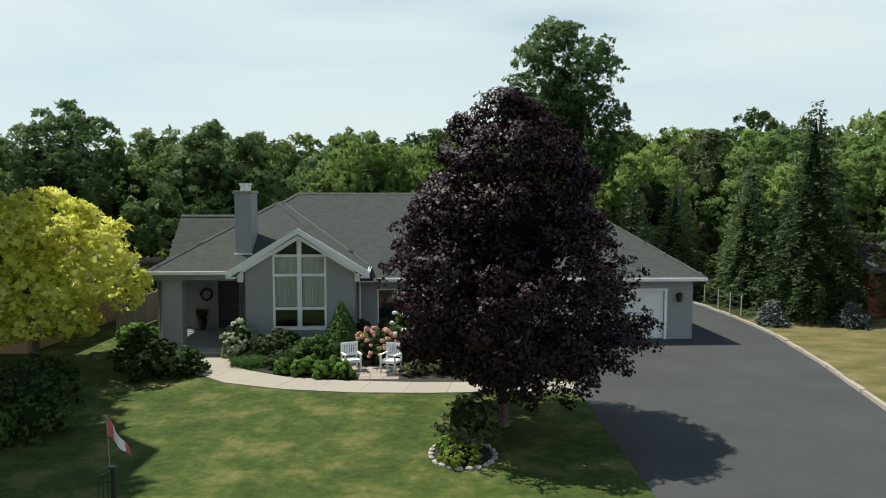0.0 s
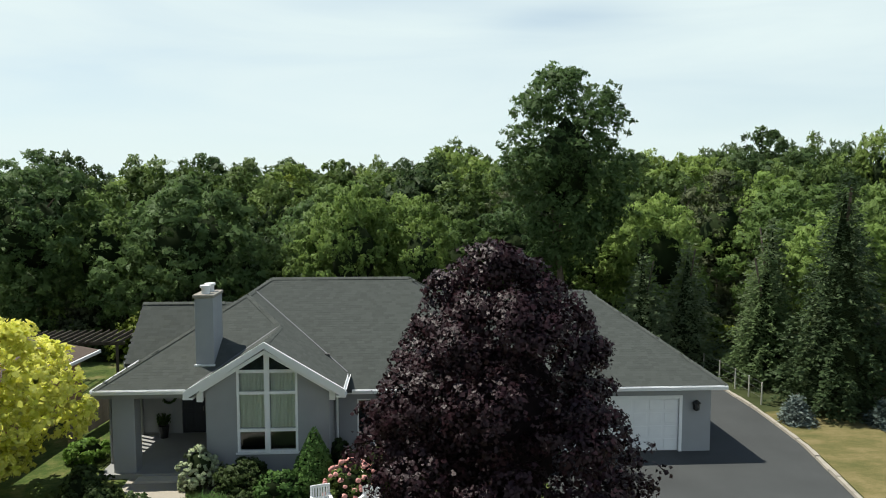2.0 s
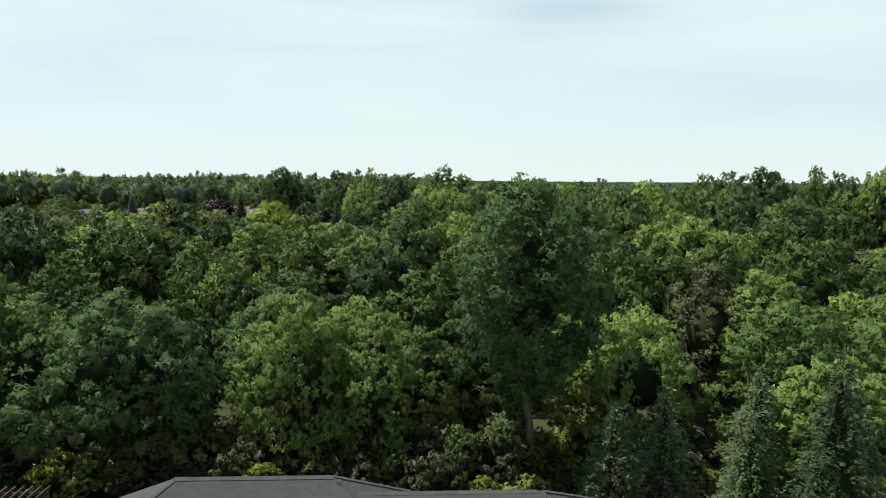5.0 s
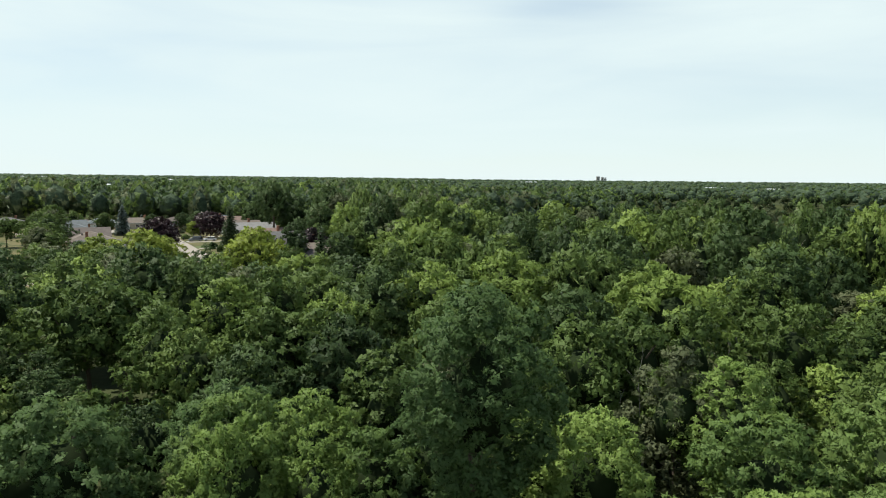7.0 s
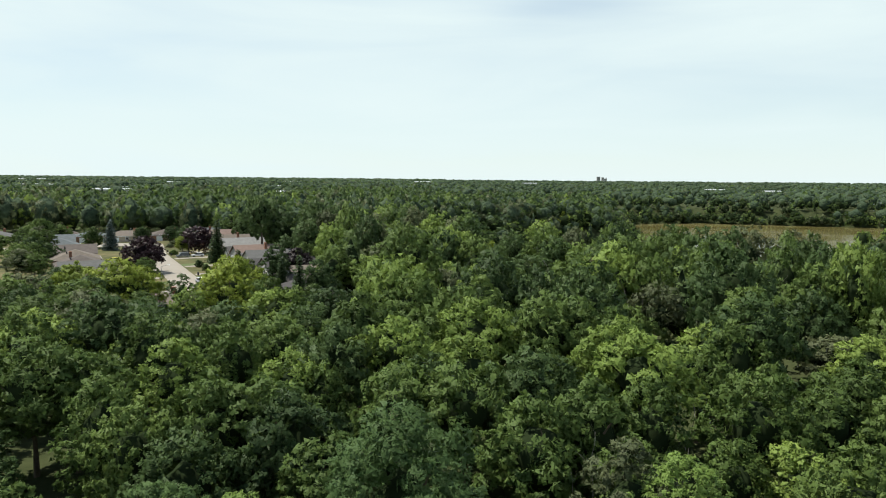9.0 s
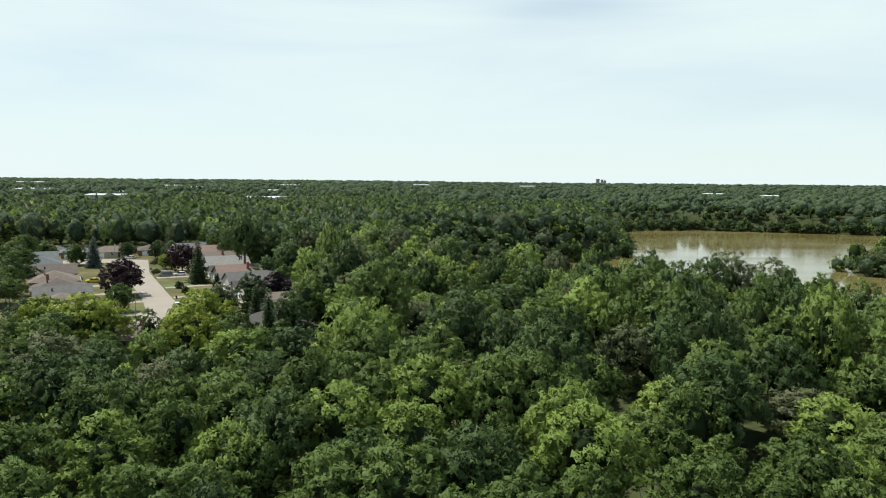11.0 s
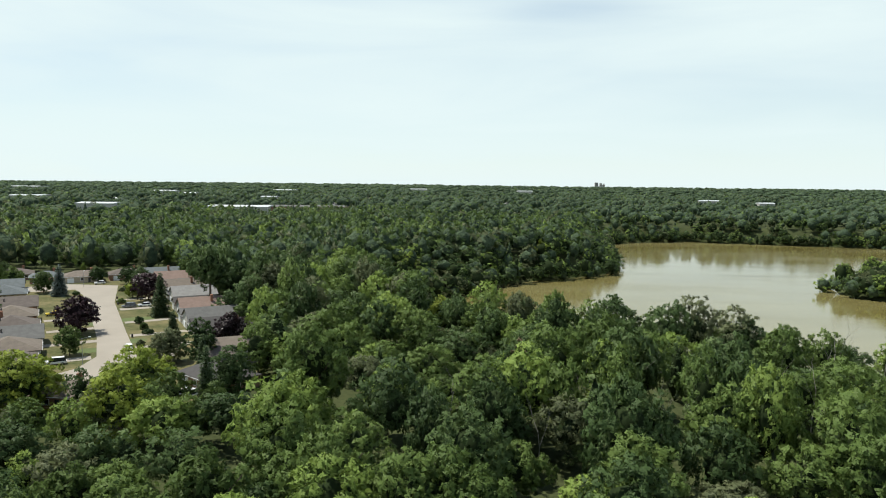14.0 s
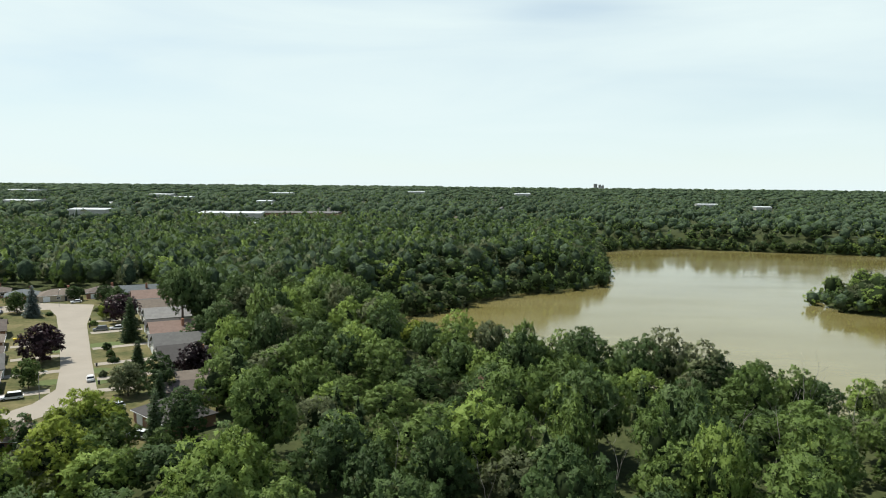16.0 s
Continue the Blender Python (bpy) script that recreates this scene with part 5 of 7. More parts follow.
# ---------------------------------------------------------------- garden plants and things
def shrub(name, x, y, r, h, mat, label, seed, leaf=0.09, lobes=22, per=48, profile="dome", low=0.02, category="shrub", group=""):
    ob = thing(name, pose(x, y, 0), label, category, group)
    crown = crown_mesh(name, seed, r, low, h, (max(14, lobes), 11, max(8, per // 5)), leaf * 1.1, mat, profile, 0.60, 0.10, (0.24, 0.36), (0.08, 0.13))
    part("foliage", crown, None, ob)
    st = bmesh.new()
    rg = random.Random(seed)
    for i in range(4):
        a = rg.uniform(0, 6.28)
        tube((0.06 * math.cos(a), 0.06 * math.sin(a), -0.05), (0.3 * r * math.cos(a), 0.3 * r * math.sin(a), h * 0.45), 0.02, 0.012, 5, st)
    part("stem", st, BARK, ob)
    return ob


def blossoms(ob, n, r, h, mat, seed, size=0.085, name="blossom"):
    """Flower heads over a shrub: each a ball of small petals."""
    rg = random.Random(seed)
    bm = bmesh.new()
    bmesh.ops.create_icosphere(bm, subdivisions=2, radius=1)
    for v in bm.verts:
        v.co *= rg.uniform(0.8, 1.12)
    me = bpy.data.meshes.new(name)
    bm.to_mesh(me)
    bm.free()
    me.materials.append(mat)
    for i in range(n):
        a, e = rg.uniform(0, 6.28), rg.uniform(0.05, 1.0)
        s = math.sqrt(1 - (e * 0.92) ** 2)
        p = part(name, me, None, ob)
        p.location = (r * 0.98 * s * math.cos(a), r * 0.98 * s * math.sin(a), h * (0.30 + 0.70 * e))
        k = size * rg.uniform(0.75, 1.25)
        p.scale = (k, k, k * 0.8)


FLAG = varied("flagstone", (0.34, 0.29, 0.25), 0.2, 0.9, 10)
NEEDLE_GREYED = foliage("needle_grey", (0.060, 0.090, 0.048), (0.142, 0.186, 0.092), (0.230, 0.285, 0.146), through=0.36, cut=11, fine=5)
FLAG_AT, POST_H = (-3.47, 15.6, 0), 0.93
PINK = varied("pink_petals", (0.62, 0.30, 0.27), 0.22, 0.8, 30)
CREAM = varied("cream_petals", (0.78, 0.80, 0.70), 0.10, 0.8, 30)
LEAF_VARIEG = foliage("leaf_variegated", (0.14, 0.22, 0.09), (0.42, 0.48, 0.28), (0.72, 0.74, 0.58), patch=5.0, per_tree=False, cut=0)
LEAF_LIME = foliage("leaf_lime", (0.075, 0.150, 0.025), (0.135, 0.240, 0.040), (0.215, 0.330, 0.065), patch=3.0, per_tree=False, cut=0)
LEAF_YEW = foliage("leaf_yew", (0.024, 0.042, 0.014), (0.055, 0.085, 0.026), (0.105, 0.140, 0.045), patch=2.5, per_tree=False, cut=0)
LEAF_BOX = foliage("leaf_box", (0.040, 0.090, 0.022), (0.075, 0.150, 0.036), (0.125, 0.215, 0.055), patch=2.5, per_tree=False, cut=0)

shrub("variegated_shrub", -4.75, 29.3, 0.72, 1.55, LEAF_VARIEG, "cream and green variegated shrub by the porch", 201, 0.085, 24, 60)
shrub("yew_shrub", -3.15, 29.0, 1.02, 1.15, LEAF_YEW, "clipped dark green yew mound under the window", 202, 0.06, 40, 80)
shrub("spreading_juniper", -1.65, 28.3, 0.95, 1.05, LEAF_BOX, "green spreading shrub under the window", 203, 0.07, 34, 70)
shrub("low_shrub", -2.75, 27.55, 0.62, 0.62, LEAF_YEW, "low rounded olive-green shrub", 204, 0.06, 24, 60)
for i, (x, y, r) in enumerate(((-2.5, 26.6, 0.33), (-1.85, 26.3, 0.34), (-1.0, 26.1, 0.40), (-0.28, 25.95, 0.36), (-1.55, 26.95, 0.38), (-0.75, 26.75, 0.34))):
    shrub("hosta", x, y, r, 0.62, LEAF_LIME, "lime-green leafy mound edging the walk", 210 + i, 0.10, 16, 40, group="mounds along the walk")

# spruce cone
cone = thing("dwarf_spruce", pose(-0.75, 29.05, 0), "dense conical dwarf spruce beside the window", "shrub")
rng_c = np.random.default_rng(77)
u = rng_c.uniform(0, 1, 5200)
ang = rng_c.uniform(0, 6.283, 5200)
zz = 0.05 + 2.2 * (1 - np.sqrt(u))
rad = 0.98 * (1 - zz / 2.34) ** 0.9 * (1 + 0.10 * np.sin(ang * 7 + zz * 9)) * rng_c.uniform(0.86, 1.05, 5200)
pp = np.stack([rad * np.cos(ang), rad * np.sin(ang), zz], -1)
nn = np.stack([np.cos(ang), np.sin(ang), np.full(5200, 0.5)], -1) + rng_c.normal(size=(5200, 3)) * 0.4
me = fast_mesh("needles", *leaf_quads(pp, nn, 0.075 * rng_c.uniform(0.7, 1.3, 5200), rng_c))
me.materials.append(LEAF_BOX)
part("needles", me, None, cone)
# HEART cone: shade inside the needles, painted as a dark core.
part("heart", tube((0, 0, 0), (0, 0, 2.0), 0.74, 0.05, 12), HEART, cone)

pink = shrub("hydrangea", 0.62, 28.2, 0.95, 1.30, LEAF, "pink-flowering hydrangea behind the garden chairs", 220, 0.10, 26, 46)
blossoms(pink, 75, 0.95, 1.30, PINK, 5)
white_h = shrub("white_hydrangea", 1.5, 29.1, 0.7, 1.75, LEAF, "white-flowering hydrangea by the house wall", 221, 0.10, 26, 40)
blossoms(white_h, 16, 0.70, 1.75, CREAM, 6, 0.12)
shrub("herb_clump", 2.15, 26.55, 0.55, 0.50, LEAF_GREY, "grey-green herb clump beside the walk", 222, 0.07, 20, 40)
shrub("herb_clump", 3.2, 26.6, 0.6, 0.55, LEAF_GREY, "grey-green herb clump beside the walk", 223, 0.07, 20, 40)
shrub("dark_shrub", -0.15, 30.75, 0.55, 1.25, LEAF_YEW, "dark shrub against the house wall", 224, 0.08, 20, 40)
shrub("dark_shrub", 0.75, 30.6, 0.6, 1.3, LEAF_YEW, "dark shrub against the house wall", 225, 0.08, 20, 40)
shrub("barberry", 2.9, 28.4, 0.8, 1.1, LEAF_PURPLE, "dusky purple barberry shrub in the bed", 226, 0.07, 22, 40)
shrub("garden_shrub", 4.2, 28.0, 0.9, 1.1, LEAF, "green garden shrub in the bed", 227, 0.08, 22, 40)
shrub("garden_shrub", 5.7, 27.4, 0.8, 0.9, LEAF_GREY, "grey-green garden shrub in the bed", 228, 0.08, 22, 40)

# long-bladed grass clump
gclump = thing("daylily_clump", pose(-3.95, 27.75, 0), "arching green daylily leaves beside the walk", "plant")
bm = bmesh.new()
rg = random.Random(9)
for i in range(420):
    a, r0 = rg.uniform(0, 6.28), 0.62 * math.sqrt(rg.random())
    bx, by = r0 * math.cos(a) * 1.25, r0 * math.sin(a) * 0.9
    b = rg.uniform(0, 6.28)
    ln, w = rg.uniform(0.4, 0.62), 0.016
    dx, dy = math.cos(b), math.sin(b)
    prev = None
    for s in range(4):
        q = s / 3
        c = Vector((bx + dx * ln * 0.62 * q * q, by + dy * ln * 0.62 * q * q, ln * (1.05 * q - 0.45 * q * q)))
        sd = Vector((-dy, dx, 0)) * w * (1 - 0.85 * q)
        cur = (bm.verts.new(c - sd), bm.verts.new(c + sd))
        if prev:
            bm.faces.new((prev[0], prev[1], cur[1], cur[0]))
        prev = cur
part("leaf_tuft", bm, LEAF_BOX, gclump)

# shrubs in the shade at the left of the lawn
for i, (x, y, r, h) in enumerate(((-6.9, 26.3, 1.05, 1.35), (-5.9, 26.6, 0.75, 1.0), (-7.9, 27.6, 1.0, 1.5), (-7.6, 20.2, 0.95, 1.1), (-8.6, 21.6, 1.2, 1.7), (-8.4, 18.9, 1.0, 1.2),
                                  (-9.6, 24.0, 1.1, 1.3), (-9.8, 31.8, 0.8, 0.9))):
    shrub("juniper" if i < 7 else "garden_shrub", x, y, r, h, (LEAF_YEW, LEAF_DARK, LEAF_YEW, LEAF, LEAF_DARK, LEAF, LEAF_DARK, LEAF_LIME)[i],
          ("dark spreading juniper in the shade by the walk", "lime-green shrub beside the porch")[i == 7], 240 + i, 0.09, 26, 46)
# an unseen neighbour's trees that shade the lawn
shade_crown = crown_mesh("shade_crown", 260, 5.0, 5.5, 21.5, (40, 12, 12), 0.60, LEAF_DARK, "round", 0.86, leaves=leaf_tris)
for i, (x, y) in enumerate(((-15.2, 20.5), (-18.0, 24.6), (-13.9, 16.0), (-12.6, 11.6), (-19.8, 27.0))):
    tree("tree", pose(x, y, 0, 0, 0, 70 * i), shade_crown, trunk_mesh("shade_trunk", 262, 9.0, 0.22, BARK, 1), "tall dark green tree of the next garden", "tree", "trees of the next garden")

# round stone-edged bed under the maple
ringbed = thing("stone_edging", pose(3.55, 18.75, 0), "ring of pale stones round a small planted bed", "edging")
for i in range(22):
    a = 6.283 * i / 22
    bm = bmesh.new()
    bmesh.ops.create_icosphere(bm, subdivisions=1, radius=1)
    for v in bm.verts:
        v.co = Vector((v.co.x * 0.115, v.co.y * 0.085, v.co.z * 0.06)) * rg.uniform(0.85, 1.15)
    o = part("stone", bm, STONE, ringbed)
    o.matrix_basis = pose(0.78 * math.cos(a), 0.95 * math.sin(a), 0.03, 0, 0, math.degrees(a) + 90)
sheet("flower_bed", [(3.55 + 0.7 * math.cos(i * 0.2618), 18.75 + 0.86 * math.sin(i * 0.2618)) for i in range(24)], 0.014, SOIL, "dark soil bed under the maple", "flower bed")
shrub("boxwood", 3.5, 18.3, 0.55, 0.42, LEAF_YGREEN, "low yellow-green boxwood in a round bed", 260, 0.05, 26, 50)
shrub("boxwood", 3.25, 18.75, 0.4, 0.5, LEAF_LIME, "low yellow-green boxwood in a round bed", 261, 0.05, 22, 44)
shrub("barberry", 3.75, 19.6, 0.85, 1.35, LEAF_GREY, "dusky grey-green shrub under the maple", 262, 0.06, 24, 50)


def armchair(m):
    c = thing("garden_chair", m, "white painted wooden garden armchair with slatted seat", "chair", "garden chairs")
    for x in (-0.28, 0.28):
        part("leg", box(x - 0.03, x + 0.03, -0.28, -0.22, 0.0, 0.62, 0.006), WHITE, c)
        part("leg", box(x - 0.03, x + 0.03, 0.22, 0.28, 0.0, 0.98, 0.006), WHITE, c)
        part("armrest", box(x - 0.05, x + 0.05, -0.33, 0.26, 0.62, 0.655, 0.008), WHITE, c)
        part("side_rail", box(x - 0.02, x + 0.02, -0.22, 0.22, 0.33, 0.41, 0.004), WHITE, c)
    for i in range(6):
        y = -0.26 + i * 0.082
        part("seat_slat", box(-0.27, 0.27, y, y + 0.07, 0.41, 0.435, 0.004), WHITE, c)
    for z in (0.50, 0.90):
        part("back_rail", box(-0.25, 0.25, 0.23, 0.27, z, z + 0.09, 0.005), WHITE, c)
    for i in range(6):
        x = -0.235 + i * 0.083
        part("back_slat", box(x, x + 0.055, 0.24, 0.26, 0.59, 0.90, 0.003), WHITE, c)
    part("front_rail", box(-0.25, 0.25, -0.27, -0.23, 0.33, 0.41, 0.004), WHITE, c)
    part("stretcher", box(-0.26, 0.26, -0.015, 0.015, 0.16, 0.20, 0.003), WHITE, c)
    return c


chair = armchair(pose(-0.15, 26.95, 0.03, 0, 0, 22))
copy_thing(chair, pose(1.28, 26.85, 0.03, 0, 0, -24))

# paved patch below the chairs
patio = tagged(new("patio"), "weathered grey-brown flagstone patch below the garden chairs", "paving", kind="structure")
rp = random.Random(4)
y = 25.75
while y < 27.6:
    x, dep = -0.6, rp.uniform(0.34, 0.46)
    while x < 1.9:
        w = rp.uniform(0.35, 0.6)
        if not (y < 26.4 and (x < 0.15 or x > 1.1)):
            part("flagstone", box(x + 0.008, x + w - 0.008, y + 0.008, y + dep - 0.008, 0.0, 0.03 + rp.uniform(0, 0.006), 0.006), FLAG, patio)
        x += w
    y += dep

# flag on a black post at the garden's front
RED = plain("red_cloth", (0.55, 0.14, 0.15), 0.8, 0.1, 4, 0.1)
WHITECLOTH = plain("white_cloth", (0.72, 0.70, 0.70), 0.8, 0.05, 4, 0.1)
post = thing("gate_post", pose(*FLAG_AT), "black iron gate post with a scrolled bracket", "post")
part("shaft", box(-0.045, 0.045, -0.045, 0.045, 0, POST_H, 0.008), BLACK, post)
part("cap", box(-0.06, 0.06, -0.06, 0.06, POST_H, POST_H + 0.03, 0.01), BLACK, post)
for i, (z0, z1) in enumerate(((POST_H - 0.05, POST_H - 0.22), (POST_H - 0.25, POST_H - 0.34), (0.2, 0.15))):
    part("rail", tube((0, 0, z0), (-0.34, 0.05, z1), 0.018), BLACK, post)
for i in range(3):
    part("bar", tube((-0.12 - 0.1 * i, 0.015 + 0.015 * i, 0.1), (-0.12 - 0.1 * i, 0.015 + 0.015 * i, POST_H - 0.12 - 0.05 * i), 0.010), BLACK, post)
flag = thing("flag", pose(FLAG_AT[0] - 0.06, FLAG_AT[1], POST_H) @ Matrix.Scale(1.3, 4), "small red and white flag drooping from a thin pole", "flag")
part("pole", tube((0, 0, 0), (-0.03, 0, 0.80), 0.008, 0.006), BARK_PALE, flag)
for k, (s0, s1, mat) in enumerate(((0.0, 0.25, RED), (0.25, 0.75, WHITECLOTH), (0.75, 1.0, RED))):
    bm = bmesh.new()
    cols = []
    for i in range(9):
        s = s0 + (s1 - s0) * i / 8
        px_, pz = -0.03 + 0.34 * s, 0.80 - 0.52 * s
        wob = 0.035 * math.sin(s * 9)
        cols.append((bm.verts.new((px_, wob, pz)), bm.verts.new((px_ + 0.02 * s, wob + 0.02, pz - 0.30 + 0.16 * s))))
    for a, b in zip(cols, cols[1:]):
        bm.faces.new((a[0], b[0], b[1], a[1]))
    part("stripe", bm, mat, flag)

# garden fences
def board_fence(x0, y0, x1, y1, h, n, label):
    f = thing("fence", pose(x0, y0, 0, 0, 0, math.degrees(math.atan2(y1 - y0, x1 - x0))), label, "fence")
    ln = math.hypot(x1 - x0, y1 - y0)
    me = bpy.data.meshes.new("board")
    bm = box(0, 0.135, -0.012, 0.012, 0.06, h, 0.004)
    bm.to_mesh(me)
    bm.free()
    me.materials.append(WOODGREY)
    for i in range(int(ln / 0.145)):
        o = part("board", me, None, f)
        o.location = (i * 0.145, 0, 0)
    for i in range(n + 1):
        part("post", box(ln * i / n - 0.05, ln * i / n + 0.05, 0.014, 0.11, 0, h + 0.1, 0.006), WOODGREY, f)
    for z in (0.35, h - 0.3):
        part("rail", box(0, ln, 0.013, 0.05, z, z + 0.08, 0.004), WOODGREY, f)
    part("cap_rail", box(0, ln, -0.06, 0.06, h, h + 0.035, 0.004), WOODGREY, f, "pale weathered cap rail")
    return f


board_fence(-11.4, 33.6, -11.0, 39.5, 1.45, 3, "weathered grey board fence beside the house")
board_fence(-11.0, 39.6, -9.3, 39.8, 1.45, 1, "weathered grey board fence beside the house")

WIRE = plain("galvanised_wire", (0.30, 0.31, 0.31), 0.4, 0.1, 5, 0.0, metal=0.8)
PALEPOST = plain("pale_post", (0.55, 0.52, 0.45), 0.8, 0.15, 4, 0.2)
lotfence = thing("wire_fence", pose(0, 0, 0), "thin wire fence on pale posts beside the driveway", "fence")
posts = [(18.55, 45.2), (18.75, 43.4), (18.85, 41.6), (18.95, 40.2), (19.0, 38.9)]
for x, y in posts:
    part("post", tube((x, y, -0.1), (x, y, 1.05), 0.04, 0.035, 8), PALEPOST, lotfence)
for (ax, ay), (bx, by) in zip(posts, posts[1:]):
    wb = bmesh.new()
    for z in (0.3, 0.65, 1.0):
        tube((ax, ay, z), (bx, by, z), 0.006, sides=4, bm=wb)
    part("wire", wb, WIRE, lotfence)

# conifers of the next lot
def conifer(name, x, y, r, h, mat, label, seed, tiers=17, per=9, droop=0.35, low=0.5):
    ob = thing(name, pose(x, y, float(ground_z(x, y))), label, "tree")
    part("trunk", trunk_mesh("trunk", seed, h * 0.92, 0.02 + 0.014 * h, BARK, 0, 0.01), None, ob)
    part("crown", conifer_mesh("crown", seed, r, low, h, tiers, per, mat, droop), None, ob)
    return ob


conifer("spruce", 22.2, 38.2, 3.1, 11.0, NEEDLE_DEEP, "tall drooping green spruce beside the driveway", 301, 26, 13, 0.5)
conifer("blue_spruce", 19.35, 36.2, 0.62, 1.1, NEEDLE_BLUE, "small blue-green spruce by the kerb", 302, 11, 8, 0.15, 0.1)
conifer("blue_spruce", 22.9, 35.6, 0.7, 1.1, NEEDLE_BLUE, "small silvery blue spruce on the dry grass", 303, 10, 8, 0.15, 0.1)
conifer("pine", 14.9, 44.9, 2.0, 6.6, NEEDLE_GREYED, "soft grey-green pine behind the garage", 304, 16, 9, 0.10, 1.2)
conifer("pine", 17.9, 46.4, 2.1, 7.2, NEEDLE_GREYED, "soft green pine behind the fence", 305, 17, 9, 0.15, 0.8)
conifer("cedar", 20.9, 42.9, 2.5, 7.0, NEEDLE, "broad soft green cedar behind the wire fence", 311, 20, 12, 0.45, 0.2)
conifer("cedar", 24.5, 41.5, 2.7, 9.4, NEEDLE_GREYED, "broad green cedar of the next lot", 306, 20, 11, 0.45, 0.3)
conifer("spruce", 28.0, 38.5, 2.6, 9.8, NEEDLE_DEEP, "dark green spruce of the next lot", 307, 22, 11, 0.5, 0.4)
conifer("cedar", 22.2, 45.2, 2.8, 8.6, NEEDLE_GREYED, "broad green cedar of the next lot", 308, 20, 11, 0.4, 0.3)
conifer("spruce", 33.5, 41.0, 2.9, 11.0, NEEDLE_DEEP, "dark green spruce of the next lot", 309, 22, 11, 0.5, 0.4)
for i, (x, y, h, r, k) in enumerate(((26.2, 45.5, 9.5, 3.6, 2), (30.8, 44.5, 10.0, 4.0, 8), (36.5, 45.0, 10.5, 4.2, 1), (24.8, 39.5, 5.0, 2.0, 7), (31.0, 39.0, 6.5, 2.6, 0),
                                      (40.0, 41.0, 10.0, 4.0, 9), (45.0, 46.0, 11.0, 4.4, 0))):
    wild_tree(x, y, 0, h, r, k, i * 1.1, i % 4)
# bushy edge of the woods behind the house
bush_meshes = [crown_mesh("bush", 330 + i, 1.0, 0.0, 1.55, (18, 12, 10), 0.12, m_, "dome", 0.5, leaves=leaf_tris) for i, m_ in enumerate((LEAF, LEAF_GREY, LEAF_PALE, LEAF_YGREEN, LEAF_DARK, LEAF_GREY))]
for i in range(44):
    x = -21 + (i % 22) * 2.0 + rg.uniform(-0.6, 0.6)
    y = (48.4 if i < 22 else 51.2) + rg.uniform(-0.9, 0.9)
    k = rg.uniform(1.3, 1.9) if i < 22 else rg.uniform(1.8, 2.7)
    ob = thing("wild_shrub", pose(x, y, 0, 0, 0, rg.uniform(0, 360)), "tangled green bush at the wood's edge", "shrub", "bushes at the wood's edge")
    o = part("foliage", bush_meshes[i * 5 % 6], None, ob)
    o.scale = (k, k, k * rg.uniform(0.85, 1.2))

# dead and thin trees standing in the woods
def snag(x, y, h, seed, depth=2):
    ob = thing("dead_tree", pose(x, y, float(ground_z(x, y))), "bare pale dead tree with forked branches", "dead tree", "dead trees")
    bm = bmesh.new()
    branch_bm(random.Random(seed), bm, (0, 0, -0.3), (0.05, 0.03, 1), h * 0.58, 0.12, depth, 5, 0.7)
    part("trunk", bm, BARK_PALE, ob)


for i, (x, y, h) in enumerate(SNAGS):
    snag(x, y, h, 400 + i, 3 if i < 16 else 2)
LEAF_RUST = foliage("leaf_rust", (0.110, 0.075, 0.045), (0.190, 0.130, 0.085), (0.260, 0.190, 0.130), through=0.3)
rust_crown = crown_mesh("dying_crown", 455, 2.8, 3.0, 12.5, (20, 10, 10), 0.40, LEAF_RUST, "tall", 0.30, 0.3, leaves=leaf_tris)
for x, y in ((77.0, 131.0), (47.0, 176.0)):
    tree("dying_tree", pose(x, y, float(ground_z(x, y))), rust_crown, trunk_mesh("dying_trunk", 456, 8.0, 0.16, BARK_PALE, 2), "dying tree with rusty brown leaves in the woods", "tree", "dying trees")

# ---------------------------------------------------------------- the street beyond the woods
ROOF_BROWN = plain("brown_roof", (0.104, 0.086, 0.076), 0.95, 0.2, 0.8, 0.4, fine=9)
ROOF_TAN = plain("tan_roof", (0.145, 0.120, 0.098), 0.95, 0.2, 0.8, 0.4, fine=9)
ROOF_PALE = plain("pale_grey_roof", (0.205, 0.200, 0.192), 0.95, 0.2, 0.8, 0.4, fine=9)
ROOF_PINK = plain("rosy_brown_roof", (0.185, 0.130, 0.108), 0.95, 0.2, 0.8, 0.4, fine=9)
ROOF_GREY = plain("grey_roof_far", (0.108, 0.106, 0.102), 0.95, 0.2, 0.8, 0.4, fine=9)
ROOF_DARK = plain("charcoal_roof", (0.060, 0.056, 0.054), 0.95, 0.2, 0.8, 0.4, fine=9)
ROOF_BLUE = plain("blue_grey_roof", (0.104, 0.117, 0.122), 0.95, 0.2, 0.8, 0.4, fine=9)
WALL_BRICK = plain("brick_wall_far", (0.260, 0.150, 0.105), 0.9, 0.2, 1.5, 0.3, fine=8)
WALL_TAN = plain("tan_wall", (0.420, 0.355, 0.275), 0.9, 0.1, 1.5, 0.2, fine=8)
WALL_PALE = plain("pale_siding", (0.400, 0.390, 0.365), 0.8, 0.06, 1.5, 0.2, fine=8)
WALL_GREY = plain("grey_siding", (0.190, 0.190, 0.195), 0.85, 0.08, 1.5, 0.2, fine=8)
TOWNGREEN, t_tg, b_tg = material("patchy_lawn", (0.10, 0.10, 0.04), 0.95, 0, 0.15)
n_tg, n_th = noise_tex(t_tg, 0.09, 4, 0.6, "World"), noise_tex(t_tg, 0.8, 4, 0.6, "World")
